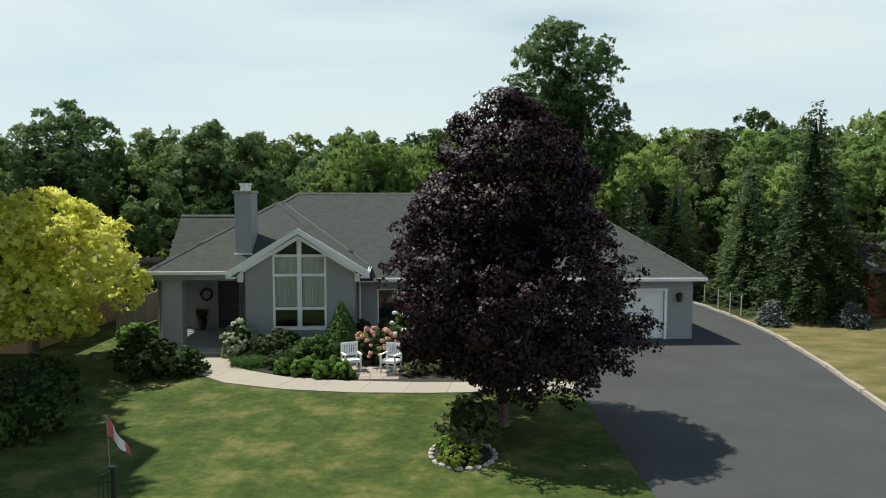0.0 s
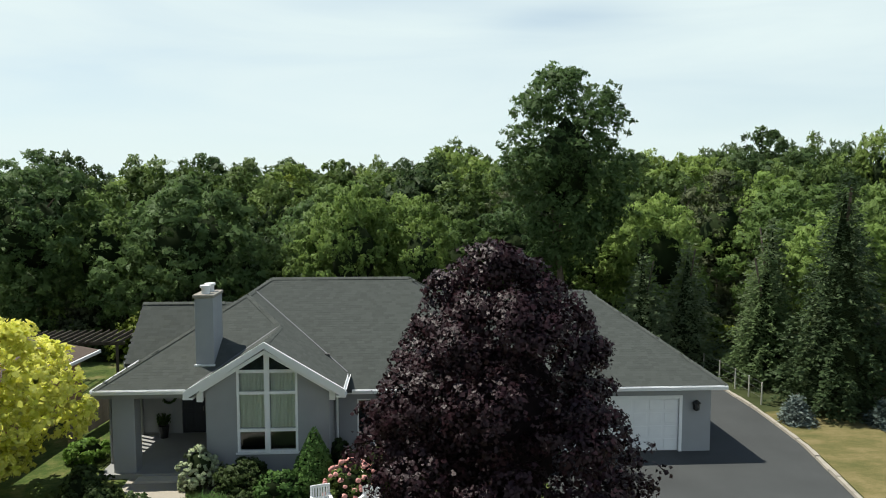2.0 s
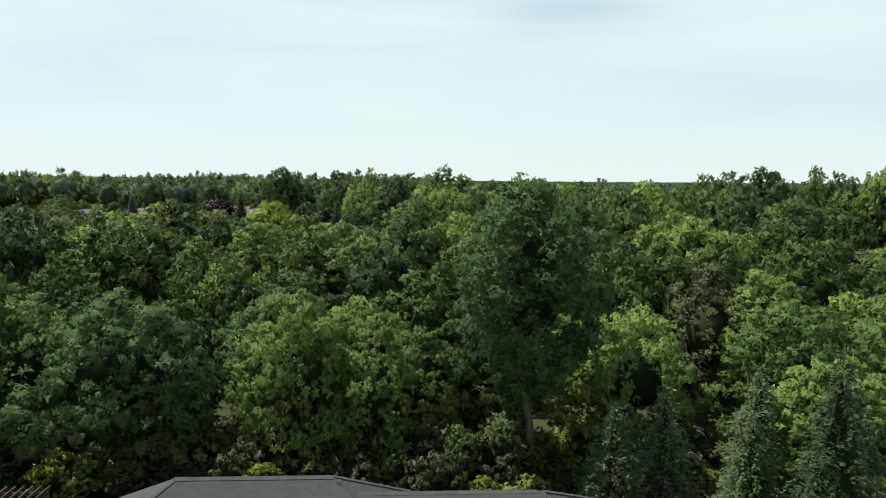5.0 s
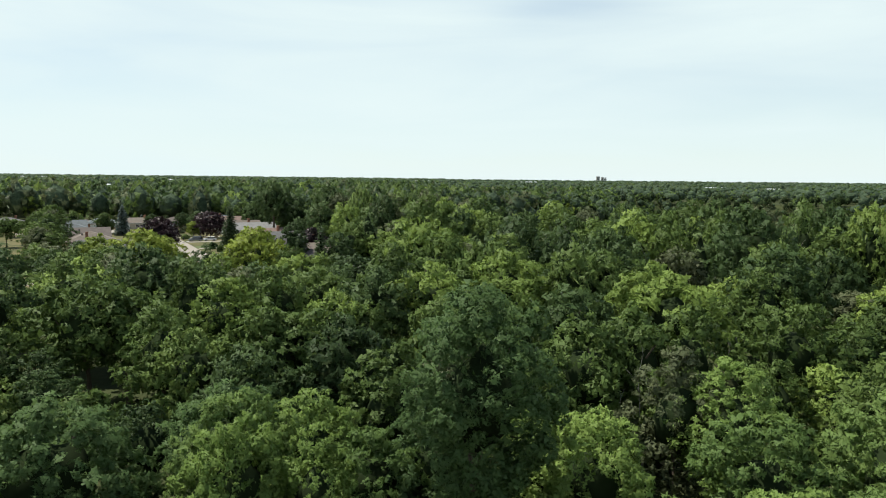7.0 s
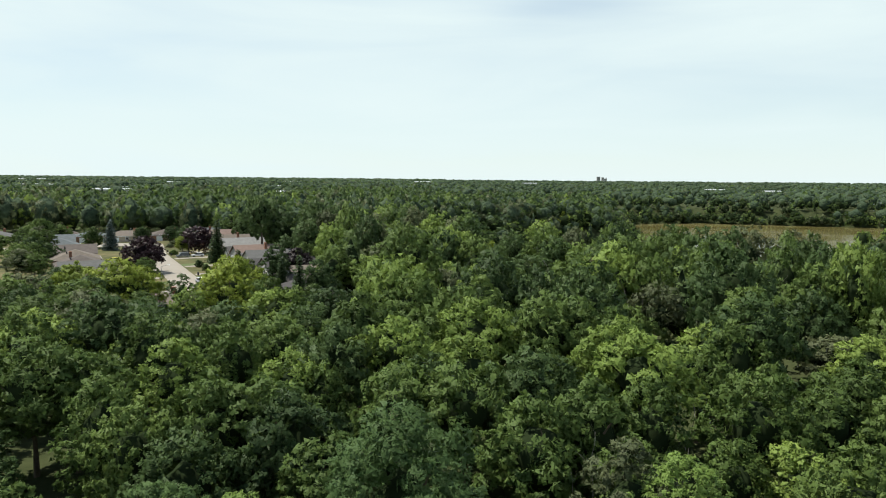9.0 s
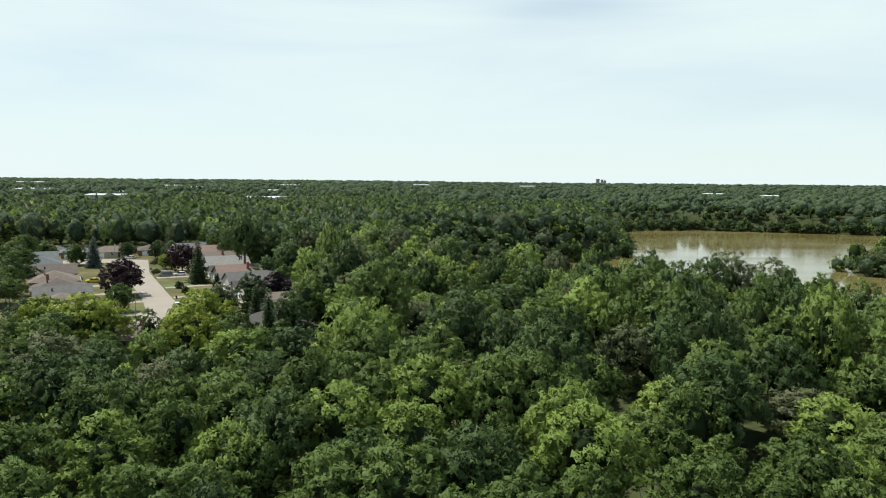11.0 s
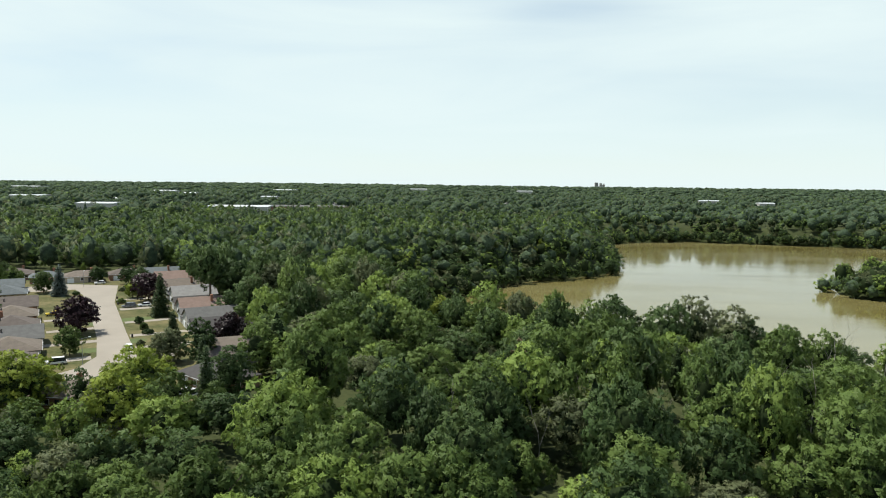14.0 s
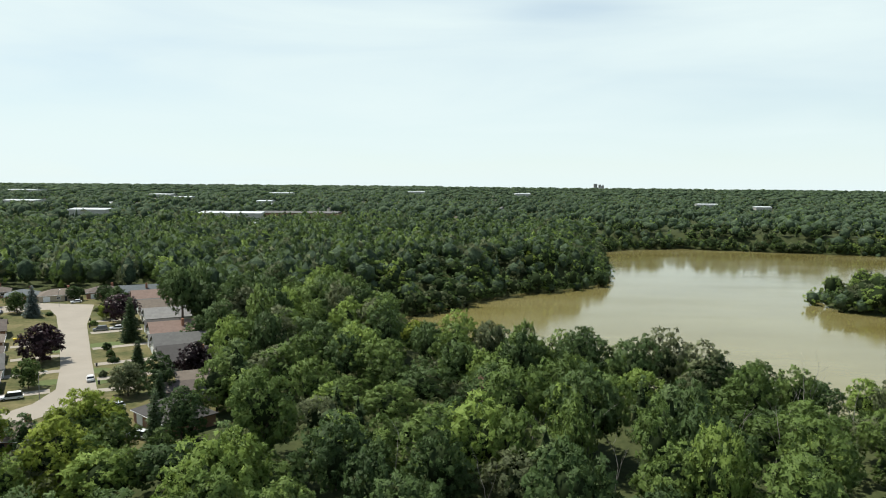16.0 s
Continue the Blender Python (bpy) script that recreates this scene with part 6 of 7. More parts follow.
c_tg = ramp(t_tg, n_tg.outputs["Fac"], (0.38, (0.050, 0.062, 0.020)), (0.52, (0.110, 0.100, 0.044)), (0.70, (0.190, 0.155, 0.080)))
t_tg.links.new(mixed(t_tg, 0.35, c_tg, ramp(t_tg, n_th.outputs["Fac"], (0.35, (0.04, 0.05, 0.015)), (0.66, (0.17, 0.15, 0.07)))), b_tg.inputs["Base Color"])
GREENCLEAR = plain("lawn_far", (0.080, 0.105, 0.030), 0.95, 0.3, 0.15, 0.3, fine=3)
CARWHITE = plain("white_car_paint", (0.75, 0.76, 0.78), 0.25, 0.03, 2, 0.0, spec=0.6)
CARYELLOW = plain("yellow_paint", (0.70, 0.52, 0.04), 0.4, 0.05, 2, 0.0)
CARGREY = plain("grey_car_paint", (0.16, 0.17, 0.18), 0.25, 0.03, 2, 0.0, spec=0.6)
TYRE = plain("tyre", (0.02, 0.02, 0.02), 0.9, 0.1, 5, 0.1)


def cottage(x, y, rz, w, d, eave, rise, roof, walls, label, along="y", chimney=True, garage=True, over=0.5):
    """A street house: walls, two roof slopes with gables, windows, doors, a chimney. Its front faces -x."""
    h = thing("house", pose(x, y, 0, 0, 0, rz), label, "house", "street houses")
    a, b = w / 2, d / 2                       # along the street (y), away from it (x)
    part("wall", box(-b, b, -a, a, -0.3, eave), walls, h)
    if along == "x":                          # ridge away from the street: gable to the front
        for s in (-1, 1):
            part("roof", slab([(-b - over, 0, eave + rise), (b + over, 0, eave + rise), (b + over, s * (a + over), eave - rise * over / a), (-b - over, s * (a + over), eave - rise * over / a)], 0.15), roof, h)
        for s in (-1, 1):
            bm = bmesh.new()
            va = [bm.verts.new((s * (b - 0.01), q, z)) for q, z in ((-a, eave), (a, eave), (0, eave + rise - 0.12))]
            vb = [bm.verts.new((s * (b - 0.15), q, z)) for q, z in ((-a, eave), (a, eave), (0, eave + rise - 0.12))]
            bm.faces.new(va)
            bm.faces.new(vb[::-1])
            for i in range(3):
                j = (i + 1) % 3
                bm.faces.new((va[i], vb[i], vb[j], va[j]))
            part("gable", bm, walls, h)
    else:                                     # hipped, ridge along the street
        r = max(a - b, 0.6)
        e, z0 = eave - rise * over / b, eave + rise
        A, B = a + over, b + over
        part("roof", slab([(-B, -A, e), (-B, A, e), (0, r, z0), (0, -r, z0)], 0.15), roof, h)
        part("roof", slab([(B, -A, e), (B, A, e), (0, r, z0), (0, -r, z0)], 0.15), roof, h)
        part("roof", slab([(-B, A, e), (B, A, e), (0, r, z0)], 0.15), roof, h)
        part("roof", slab([(-B, -A, e), (B, -A, e), (0, -r, z0)], 0.15), roof, h)
    for lvl in range(max(1, int(eave / 2.6))):
        for q in (-0.62, 0.05, 0.62):
            for s in (-1, 1):
                if lvl == 0 and s < 0 and q > 0.3 and garage:
                    continue
                wd = part("window", box(s * b - 0.05, s * b + 0.05, q * a - 0.75, q * a + 0.75, lvl * 2.7 + 0.9, lvl * 2.7 + 2.2, 0.0), WHITE, h)
                part("pane", box(s * b - 0.06, s * b + 0.06, q * a - 0.62, q * a + 0.62, lvl * 2.7 + 1.0, lvl * 2.7 + 2.1), DARKGLASS, wd)
        for s in (-1, 1):
            wd = part("window", box(-0.7, 0.7, s * a - 0.05, s * a + 0.05, lvl * 2.7 + 0.9, lvl * 2.7 + 2.2), WHITE, h)
            part("pane", box(-0.57, 0.57, s * a - 0.06, s * a + 0.06, lvl * 2.7 + 1.0, lvl * 2.7 + 2.1), DARKGLASS, wd)
    if garage:
        part("garage_door", box(-b - 0.05, -b + 0.05, a * 0.62 - 1.3, a * 0.62 + 1.3, 0, 2.15), WHITE, h)
    part("door", box(-b - 0.05, -b + 0.05, -0.45 - a * 0.3, 0.45 - a * 0.3, 0, 2.1), DOORDARK, h)
    part("gutter", box(-b - over - 0.06, -b - over + 0.06, -a - over, a + over, eave - rise * over / (b if along == "y" else 1e9) - 0.16, eave - rise * over / (b if along == "y" else 1e9) - 0.02), WHITE, h) if along == "y" else None
    if chimney:
        part("chimney", box(b * 0.3, b * 0.3 + 0.8, -a * 0.45 - 0.5, -a * 0.45 + 0.5, eave, eave + rise + 0.9, 0.02), BRICK, h)
    for i in range(2):
        part("roof_vent", box(b * 0.35, b * 0.35 + 0.35, a * 0.2 * (i + 1), a * 0.2 * (i + 1) + 0.35, eave + rise * 0.3, eave + rise * 0.72 + 0.25, 0.02), BLACK, h)
    return h


RZ = 29.0
rowR = [(-102.2, 345.4, ROOF_BLUE, WALL_PALE, "x"), (-90.2, 328.6, ROOF_PINK, WALL_BRICK, "x"), (-78.3, 307.7, ROOF_TAN, WALL_PALE, "x"), (-67.2, 287.0, ROOF_PALE, WALL_PALE, "x"),
        (-56.0, 263.9, ROOF_PINK, WALL_PALE, "x"), (-45.7, 242.1, ROOF_GREY, WALL_PALE, "x"), (-36.4, 226.0, ROOF_DARK, WALL_PALE, "x")]
names = {ROOF_PALE: "pale grey", ROOF_PINK: "rosy brown", ROOF_BLUE: "blue-grey", ROOF_BROWN: "brown", ROOF_TAN: "tan", ROOF_GREY: "grey", ROOF_DARK: "charcoal"}
for i, (x, y, rf, wl_, al) in enumerate(rowR):
    cottage(x + 3.5, y + 1.0, RZ, 11.8, 15.0, 3.2 + 0.5 * (i % 2), 2.8, rf, wl_, f"bungalow with {names[rf]} gable roof on the street", al, i % 2 == 0)
    cottage(x - 2.5 - 1.2, y + 10.0, RZ, 9.0, 11.0, 2.7, 1.9, (rf, ROOF_DARK, ROOF_GREY)[i % 3], wl_, f"low wing of a bungalow with gable roof", "x", False)
rowL = [(-130.0, 290.6, ROOF_BLUE, WALL_TAN), (-111.2, 264.9, ROOF_BROWN, WALL_BRICK), (-101.6, 247.9, ROOF_TAN, WALL_BRICK), (-91.8, 231.6, ROOF_BROWN, WALL_BRICK), (-82.3, 216.9, ROOF_GREY, WALL_PALE),
        (-75.3, 203.4, ROOF_TAN, WALL_PALE), (-68.4, 189.3, ROOF_BROWN, WALL_BRICK), (-140, 306, ROOF_BLUE, WALL_PALE)]
for i, (x, y, rf, wl_) in enumerate(rowL):
    cottage(x - 5.0, y - 1.5, RZ + 180, 12.0, 14.0, 2.9, 2.7, rf, wl_, f"bungalow with {names[rf]} hipped roof on the street", "x" if i % 3 == 1 else "y", i % 3 == 0)
for i, (x, y, rf, wl_, w) in enumerate(((-165, 345, ROOF_BROWN, WALL_BRICK, 15), (-146, 337, ROOF_BLUE, WALL_BRICK, 13), (-131.5, 340, ROOF_TAN, WALL_TAN, 16), (-116.3, 350.0, ROOF_BROWN, WALL_BRICK, 15), (-185, 330, ROOF_GREY, WALL_TAN, 14))):
    cottage(x, y, RZ + 90, w, 11.0, 2.9, 2.0, rf, wl_, f"bungalow with {names[rf]} hipped roof at the street's end", "y")
cottage(-20.5, 200.0, RZ - 4, 8.5, 12.0, 5.4, 1.5, ROOF_TAN, WALL_GREY, "two-storey grey house with shallow tan gable roof", "x", False, False)
cottage(-24.8, 193.5, RZ - 4, 6.0, 8.0, 4.2, 1.4, ROOF_BROWN, WALL_GREY, "brown-roofed wing of the grey house", "x", False, False)
cottage(-20.0, 180.0, RZ + 20, 15.0, 11.0, 3.0, 2.6, ROOF_DARK, WALL_BRICK, "brick bungalow with black hipped roof and chimney", "y", True)
cottage(-48.0, 166.5, RZ + 60, 13.0, 10.0, 2.9, 1.8, ROOF_TAN, WALL_BRICK, "bungalow with tan hipped roof at the street corner", "y", True)

sheet("pavement", [(-96, 160), (-18, 160), (-12, 190), (-40, 250), (-88, 352), (-210, 352), (-210, 300)], 0.008, TOWNGREEN, "patchy dry front lawns along the street", "lawn")
sheet("road", [(-135, 330), (-110, 327.5), (-92, 285.3), (-64, 232.5), (-49.4, 205.5), (-48.4, 196), (-49.4, 187), (-53, 178.5), (-60, 172), (-80, 164), (-104, 158), (-106, 166), (-78, 174), (-62, 183),
               (-58.3, 192.5), (-59.2, 204.2), (-69.7, 225.9), (-89.3, 261.7), (-111.7, 301.0), (-122, 315), (-160, 294), (-165, 302)], 0.03, ROAD, "pale concrete residential street", "road")
# kerbs and private drives
for k, (ax, ay, bx, by, wdt) in enumerate(((-53.5, 214.0, -38.5, 222.5, 3.4), (-61.5, 229.0, -46.5, 237.5, 3.4), (-71.5, 248.0, -57.5, 256.5, 3.2), (-83.5, 271.0, -69.0, 279.5, 4.2), (-93.5, 290, -80, 298, 3.4),
                                            (-60, 203, -72, 196, 4.0), (-67.5, 222, -79, 215, 3.4), (-77, 239, -88, 232.5, 3.4), (-86, 256, -98, 249, 3.4), (-50.5, 203, -40, 207, 3.2))):
    d = Vector((bx - ax, by - ay, 0)).normalized()
    n = Vector((-d.y, d.x, 0)) * wdt / 2
    sheet("driveway", [(ax - n.x, ay - n.y), (bx - n.x, by - n.y), (bx + n.x, by + n.y), (ax + n.x, ay + n.y)], 0.036, ROAD, "pale concrete private drive off the street", "driveway")
for k, (ax, ay, r1, r2, rot) in enumerate(((-70.5, 254.0, 7, 3.6, 29), (-58, 222.5, 4, 3.0, 29), (-64.5, 210.5, 4.0, 3.0, 29), (-52.0, 212.0, 3.0, 3.0, 29), (-79, 246, 4, 3, 29))):
    c, s_ = math.cos(radians(rot)), math.sin(radians(rot))
    pts = [(ax + r1 * math.cos(q * 0.3927) * c - r2 * math.sin(q * 0.3927) * s_, ay + r1 * math.cos(q * 0.3927) * s_ + r2 * math.sin(q * 0.3927) * c) for q in range(16)]
    sheet("lawn", pts, 0.022, GREENCLEAR, "watered green patch of front lawn", "lawn")


def car(x, y, rz, paint, label, tall=False):
    """A parked car or van, nose along +y."""
    c = thing("van" if tall else "car", pose(x, y, 0.036, 0, 0, rz), label, "van" if tall else "car")
    ln, wd, roofz = (5.0, 1.95, 1.85) if tall else (4.5, 1.8, 1.5)
    bm = box(-wd / 2, wd / 2, -ln / 2, ln / 2, 0.32, 0.95)
    bmesh.ops.bevel(bm, geom=bm.edges[:], offset=0.14, segments=2, affect="EDGES")
    part("body", bm, paint, c)
    f0, r0 = (1.55, -2.35) if tall else (1.05, -1.9)
    bm = bmesh.new()
    lo = [bm.verts.new(p) for p in ((-wd / 2 + 0.06, r0, 0.9), (wd / 2 - 0.06, r0, 0.9), (wd / 2 - 0.06, f0, 0.9), (-wd / 2 + 0.06, f0, 0.9))]
    hi = [bm.verts.new(p) for p in ((-wd / 2 + 0.22, r0 + 0.35, roofz - 0.07), (wd / 2 - 0.22, r0 + 0.35, roofz - 0.07), (wd / 2 - 0.22, f0 - 0.75, roofz - 0.07), (-wd / 2 + 0.22, f0 - 0.75, roofz - 0.07))]
    for i in range(4):
        j = (i + 1) % 4
        bm.faces.new((lo[i], lo[j], hi[j], hi[i]))
    bm.faces.new(hi)
    part("window", bm, DARKGLASS, c, "dark car windows")
    bm = box(-wd / 2 + 0.20, wd / 2 - 0.20, r0 + 0.33, f0 - 0.73, roofz - 0.07, roofz)
    bmesh.ops.bevel(bm, geom=bm.edges[:], offset=0.03, segments=1, affect="EDGES")
    part("roof", bm, paint, c)
    for sx in (-1, 1):
        for q in (-1, 1):
            w_ = part("wheel", tube((sx * (wd / 2 - 0.2), q * ln * 0.31, 0.32), (sx * (wd / 2 + 0.01), q * ln * 0.31, 0.32), 0.32, 0.32, 14), TYRE, c)
            part("rim", tube((sx * (wd / 2 + 0.005), q * ln * 0.31, 0.32), (sx * (wd / 2 + 0.02), q * ln * 0.31, 0.32), 0.19, 0.17, 10), WIRE, w_)
        part("headlight", box(sx * 0.62 - 0.16, sx * 0.62 + 0.16, ln / 2 - 0.06, ln / 2 + 0.01, 0.66, 0.80, 0.01), CARWHITE, c)
    return c


car(-54.6, 212.7, 27, CARWHITE, "white estate car parked at the kerb")
car(-65.2, 195.8, 118, CARWHITE, "white van parked on a drive", True)
car(-82.0, 275.0, 119, CARGREY, "silver van parked on a drive", True)
car(-77.6, 277.6, 119, CARWHITE, "white car parked on a drive")
car(-100.2, 258.5, 119, CARYELLOW, "yellow car parked between houses")
car(-119.5, 331.0, 119, CARWHITE, "white car parked at the street's end")
car(-37.5, 190.5, 60, CARWHITE, "white car parked under the trees")
car(-24.0, 171.0, 70, CARWHITE, "white car parked behind a house", True)

lamp = thing("street_lamp", pose(-58.6, 196.0, 0.0), "grey street lamp with a short arm", "street lamp")
part("pole", tube((0, 0, 0), (0, 0, 6.6), 0.09, 0.06, 8), WIRE, lamp)
part("arm", tube((0, 0, 6.5), (1.6, 0.4, 6.9), 0.045, 0.04, 6), WIRE, lamp)
part("lamp_head", box(1.4, 2.1, 0.28, 0.52, 6.84, 6.98, 0.03), WHITE, lamp)
copy_thing(lamp, pose(-122.0, 322.0, 0, 0, 0, 90))
for x, y in ((-88.2, 279.8), (-94.4, 292.5), (-59.9, 226.9), (-50.8, 209.5)):
    bn = thing("bin", pose(x, y, 0.03), "dark wheeled bin standing at the kerb", "bin", "bins at the kerb")
    part("body", tube((0, 0, 0.05), (0, 0, 0.9), 0.24, 0.30, 8), BLACK, bn)
    part("lid", tube((0, 0, 0.9), (0, 0, 0.98), 0.33, 0.27, 8), BLACK, bn)

gz = thing("gazebo", pose(-27.5, 239.0, 0, 0, 0, 20), "wooden garden gazebo with dark pyramid roof", "gazebo")
for sx in (-1, 1):
    for sy in (-1, 1):
        part("post", box(sx * 1.9 - 0.09, sx * 1.9 + 0.09, sy * 1.9 - 0.09, sy * 1.9 + 0.09, 0, 2.4), WOODGREY, gz)
for pts in ([(-2.5, -2.5, 2.3), (2.5, -2.5, 2.3), (0, 0, 3.9)], [(2.5, -2.5, 2.3), (2.5, 2.5, 2.3), (0, 0, 3.9)], [(2.5, 2.5, 2.3), (-2.5, 2.5, 2.3), (0, 0, 3.9)], [(-2.5, 2.5, 2.3), (-2.5, -2.5, 2.3), (0, 0, 3.9)]):
    part("roof", slab(pts, 0.12), ROOF_DARK, gz)
POOL = plain("pool_water", (0.06, 0.30, 0.50), 0.1, 0.1, 1, 0.05)
pool = thing("garden_pool", pose(-49.5, 276.0, 0, 0, 0, 20), "round above-ground pool with blue water", "pool")
part("rim", tube((0, 0, 0), (0, 0, 1.25), 2.6, 2.6, 24), WALL_PALE, pool)
part("water", tube((0, 0, 1.254), (0, 0, 1.262), 2.45, 2.45, 24), POOL, pool)

# trees of the street, each with its own kind
def street_tree(name, x, y, h, r, mat, label, seed, profile="round", count=(30, 12, 10), leaf=0.4, low=0.8):
    ob = thing(name, pose(x, y, 0), label, "tree")
    part("trunk", trunk_mesh("trunk", seed, h * 0.55, 0.05 * r, BARK, 1), None, ob)
    part("crown", crown_mesh("crown", seed, r, low, h, count, leaf, mat, profile, 0.46, 0.18, heart=HEART_PURPLE if mat is LEAF_PURPLE else None, leaves=leaf_tris), None, ob)
    return ob


for i, (x, y, h, r, mat, label) in enumerate((
        (-78.0, 231.5, 11.5, 6.2, LEAF_PURPLE, "dark purple maple on a front lawn"), (-81.5, 290.5, 11, 6.0, LEAF_PURPLE, "dark purple maple on a front lawn"),
        (-29.0, 218.0, 9.5, 5.0, LEAF_PURPLE, "dark purple maple behind the houses"), (-17.5, 223.5, 9.0, 5.0, LEAF_PURPLE, "dark purple maple behind the houses"),
        (-66.5, 205.0, 8.0, 3.4, LEAF, "young green maple by the street"), (-28.8, 194.5, 12.5, 4.3, LEAF_DARK, "tall green tree by the drive"),
        (-38.8, 199.5, 8.5, 4.6, LEAF_GREY, "grey-green willow by the street"), (-90, 296, 6.5, 3.2, LEAF_YGREEN, "low yellow-green tree on a front lawn"),
        (-26.0, 144.5, 13.6, 7.2, LEAF_YGREEN, "broad yellow-green maple at the wood's edge"), (-29.5, 160.0, 14.0, 7.6, LEAF_YGREEN, "broad yellow-green maple at the wood's edge"),
        (-52.0, 157.5, 13.0, 8.6, LEAF_YGREEN, "broad yellow-green maple at the wood's edge"), (-65.0, 167.0, 11.0, 6.8, LEAF_YGREEN, "broad yellow-green maple at the wood's edge"), (-14.0, 168.0, 12, 4.6, LEAF_DARK, "dark green tree by a house"),
        (-130, 306, 9, 4.5, LEAF, "green tree between houses"), (-150, 318, 9, 4.5, LEAF, "green tree between houses"), (-108, 333, 8, 4, LEAF_DARK, "dark green tree before a house"), (-123, 337, 7, 3.5, LEAF_DARK, "dark green tree before a house"),
        (-13, 187, 13, 4.8, LEAF, "green tree by the grey house"), (-12, 203, 14, 5.0, LEAF_DARK, "dark green tree by the grey house"), (-30, 170, 8.5, 3.6, LEAF_DARK, "dark green tree by a house"),
        (-97, 321, 9, 4.2, LEAF_DARK, "dark green tree before a house"),
        (-74, 176, 9, 4.6, LEAF_DARK, "dark green tree at the street corner"), (-29, 233, 10, 4.6, LEAF, "green tree behind the gardens"), (-38, 250, 11, 5.0, LEAF_DARK, "green tree behind the gardens"), (-53, 296, 12, 5.4, LEAF, "green tree behind the gardens"),
        (-20, 246, 12, 5.2, LEAF, "green tree behind the gardens"), (-34, 262, 12, 5.2, LEAF_DARK, "green tree behind the gardens"), (-46, 290, 12, 5.4, LEAF, "green tree behind the gardens"), (-60, 308, 13, 6, LEAF_DARK, "dark tree behind the gardens"),
        (-74, 330, 14, 6.5, LEAF_DARK, "dark tree behind the gardens"), (-84, 346, 13, 6.0, LEAF, "green tree behind the gardens"))):
    street_tree("tree", x, y, h, r, mat, label, 500 + i, "dome" if mat is LEAF_YGREEN else "round", (34, 12, 12), 0.065 * r + 0.15)
for i, (x, y, r, h, mat, label) in enumerate(((-119.5, 298.5, 3.3, 12.0, NEEDLE_BLUE, "tall blue spruce at the street's end"), (-64.5, 259.5, 3.8, 14.5, NEEDLE_DEEP, "tall dark spruce on a front lawn"),
                                              (-47.1, 224.5, 2.0, 8.0, NEEDLE_DEEP, "dark cedar on a front lawn"), (-39.0, 268.0, 2.6, 11.0, NEEDLE_DEEP, "dark spruce behind the gardens"),
                                              (-16.0, 160.0, 2.4, 13.5, NEEDLE_DEEP, "narrow dark spruce in the woods"), (-25.5, 186.0, 1.9, 10.0, NEEDLE_DEEP, "narrow dark spruce beside a house"))):
    ob = thing("spruce", pose(x, y, 0), label, "tree")
    part("trunk", tube((0, 0, -0.2), (0, 0, h * 0.9), 0.05 * r + 0.08, 0.03, 7), BARK, ob)
    part("crown", conifer_mesh("crown", 560 + i, r, 0.4, h, 20, 5, mat, 0.30, 2.4), None, ob)
rb = random.Random(77)
for i in range(46):
    y = rb.uniform(205, 345)
    x = -78 - (y - 200) * 0.55 - rb.choice((rb.uniform(12, 22), rb.uniform(30, 110)))
    wild_tree(x, y, 0, rb.uniform(7, 12), rb.uniform(3.2, 4.8), rb.choice((0, 1, 4, 5, 8, 11, 7)), rb.uniform(0, 6.28), i % 4)
for i, (x, y, r, h) in enumerate(((-66.5, 247.0, 1.5, 2.6), (-61.5, 238.5, 1.4, 2.2), (-53.0, 216.4, 1.1, 1.8), (-57.5, 232.2, 1.6, 1.6), (-89, 284, 1.6, 1.9), (-101, 312, 1.6, 1.7), (-115, 302, 1.4, 1.5), (-72, 200, 1.6, 1.8), (-103, 322, 2.0, 2.2))):
    shrub("street_shrub", x, y, r, h, (LEAF_DARK, LEAF, LEAF_GREY)[i % 3], "rounded green shrub on a front lawn", 580 + i, 0.30, 18, 22, group="front lawn shrubs")

# ---------------------------------------------------------------- far buildings
WHITEROOF = plain("white_metal_roof", (0.46, 0.48, 0.49), 0.5, 0.04, 0.02, 0.0)


def warehouse(x, y, w, d, h, rz, label, walls, roof):
    z = float(ground_z(x, y))
    b = thing("warehouse", pose(x, y, z, 0, 0, rz), label, "warehouse", "far warehouses")
    part("wall", box(-w / 2, w / 2, -d / 2, d / 2, -1, h), walls, b)
    bm = bmesh.new()
    pr = [(-d / 2 - 0.5, h), (0, h + 1.6), (d / 2 + 0.5, h), (d / 2 + 0.5, h - 0.5), (-d / 2 - 0.5, h - 0.5)]
    f0 = [bm.verts.new((-w / 2 - 0.5, q, zz_)) for q, zz_ in pr]
    f1 = [bm.verts.new((w / 2 + 0.5, q, zz_)) for q, zz_ in pr]
    bm.faces.new(f0)
    bm.faces.new(f1[::-1])
    for i in range(5):
        j = (i + 1) % 5
        bm.faces.new((f0[i], f1[i], f1[j], f0[j]))
    part("roof", bm, roof, b)
    for i in range(5):
        q = -w / 2 + w * (i + 0.5) / 5
        part("door", box(q - 2, q + 2, -d / 2 - 0.1, -d / 2 + 0.1, 0, 4), CARGREY, b)


for x, y, w, d, h in WAREHOUSES:
    if w > 100:
        warehouse(x, y, w, d, h, 0, "long brick warehouse with grey roof among trees", WALL_BRICK, ROOF_GREY)
    else:
        warehouse(x, y, w, d, h, 0, "long pale warehouse with white roof among trees", WALL_PALE, WHITEROOF)
for i, (x, y) in enumerate(STREET_HOUSES):
    rf = (ROOF_TAN, ROOF_BROWN, ROOF_GREY, ROOF_GREY, ROOF_TAN)[i % 5]
    cottage(x, y, 80 + 9 * i, 17, 12, 3.2, 2.6, rf, WALL_TAN, f"far house with {names[rf]} roof among trees", "y", False)
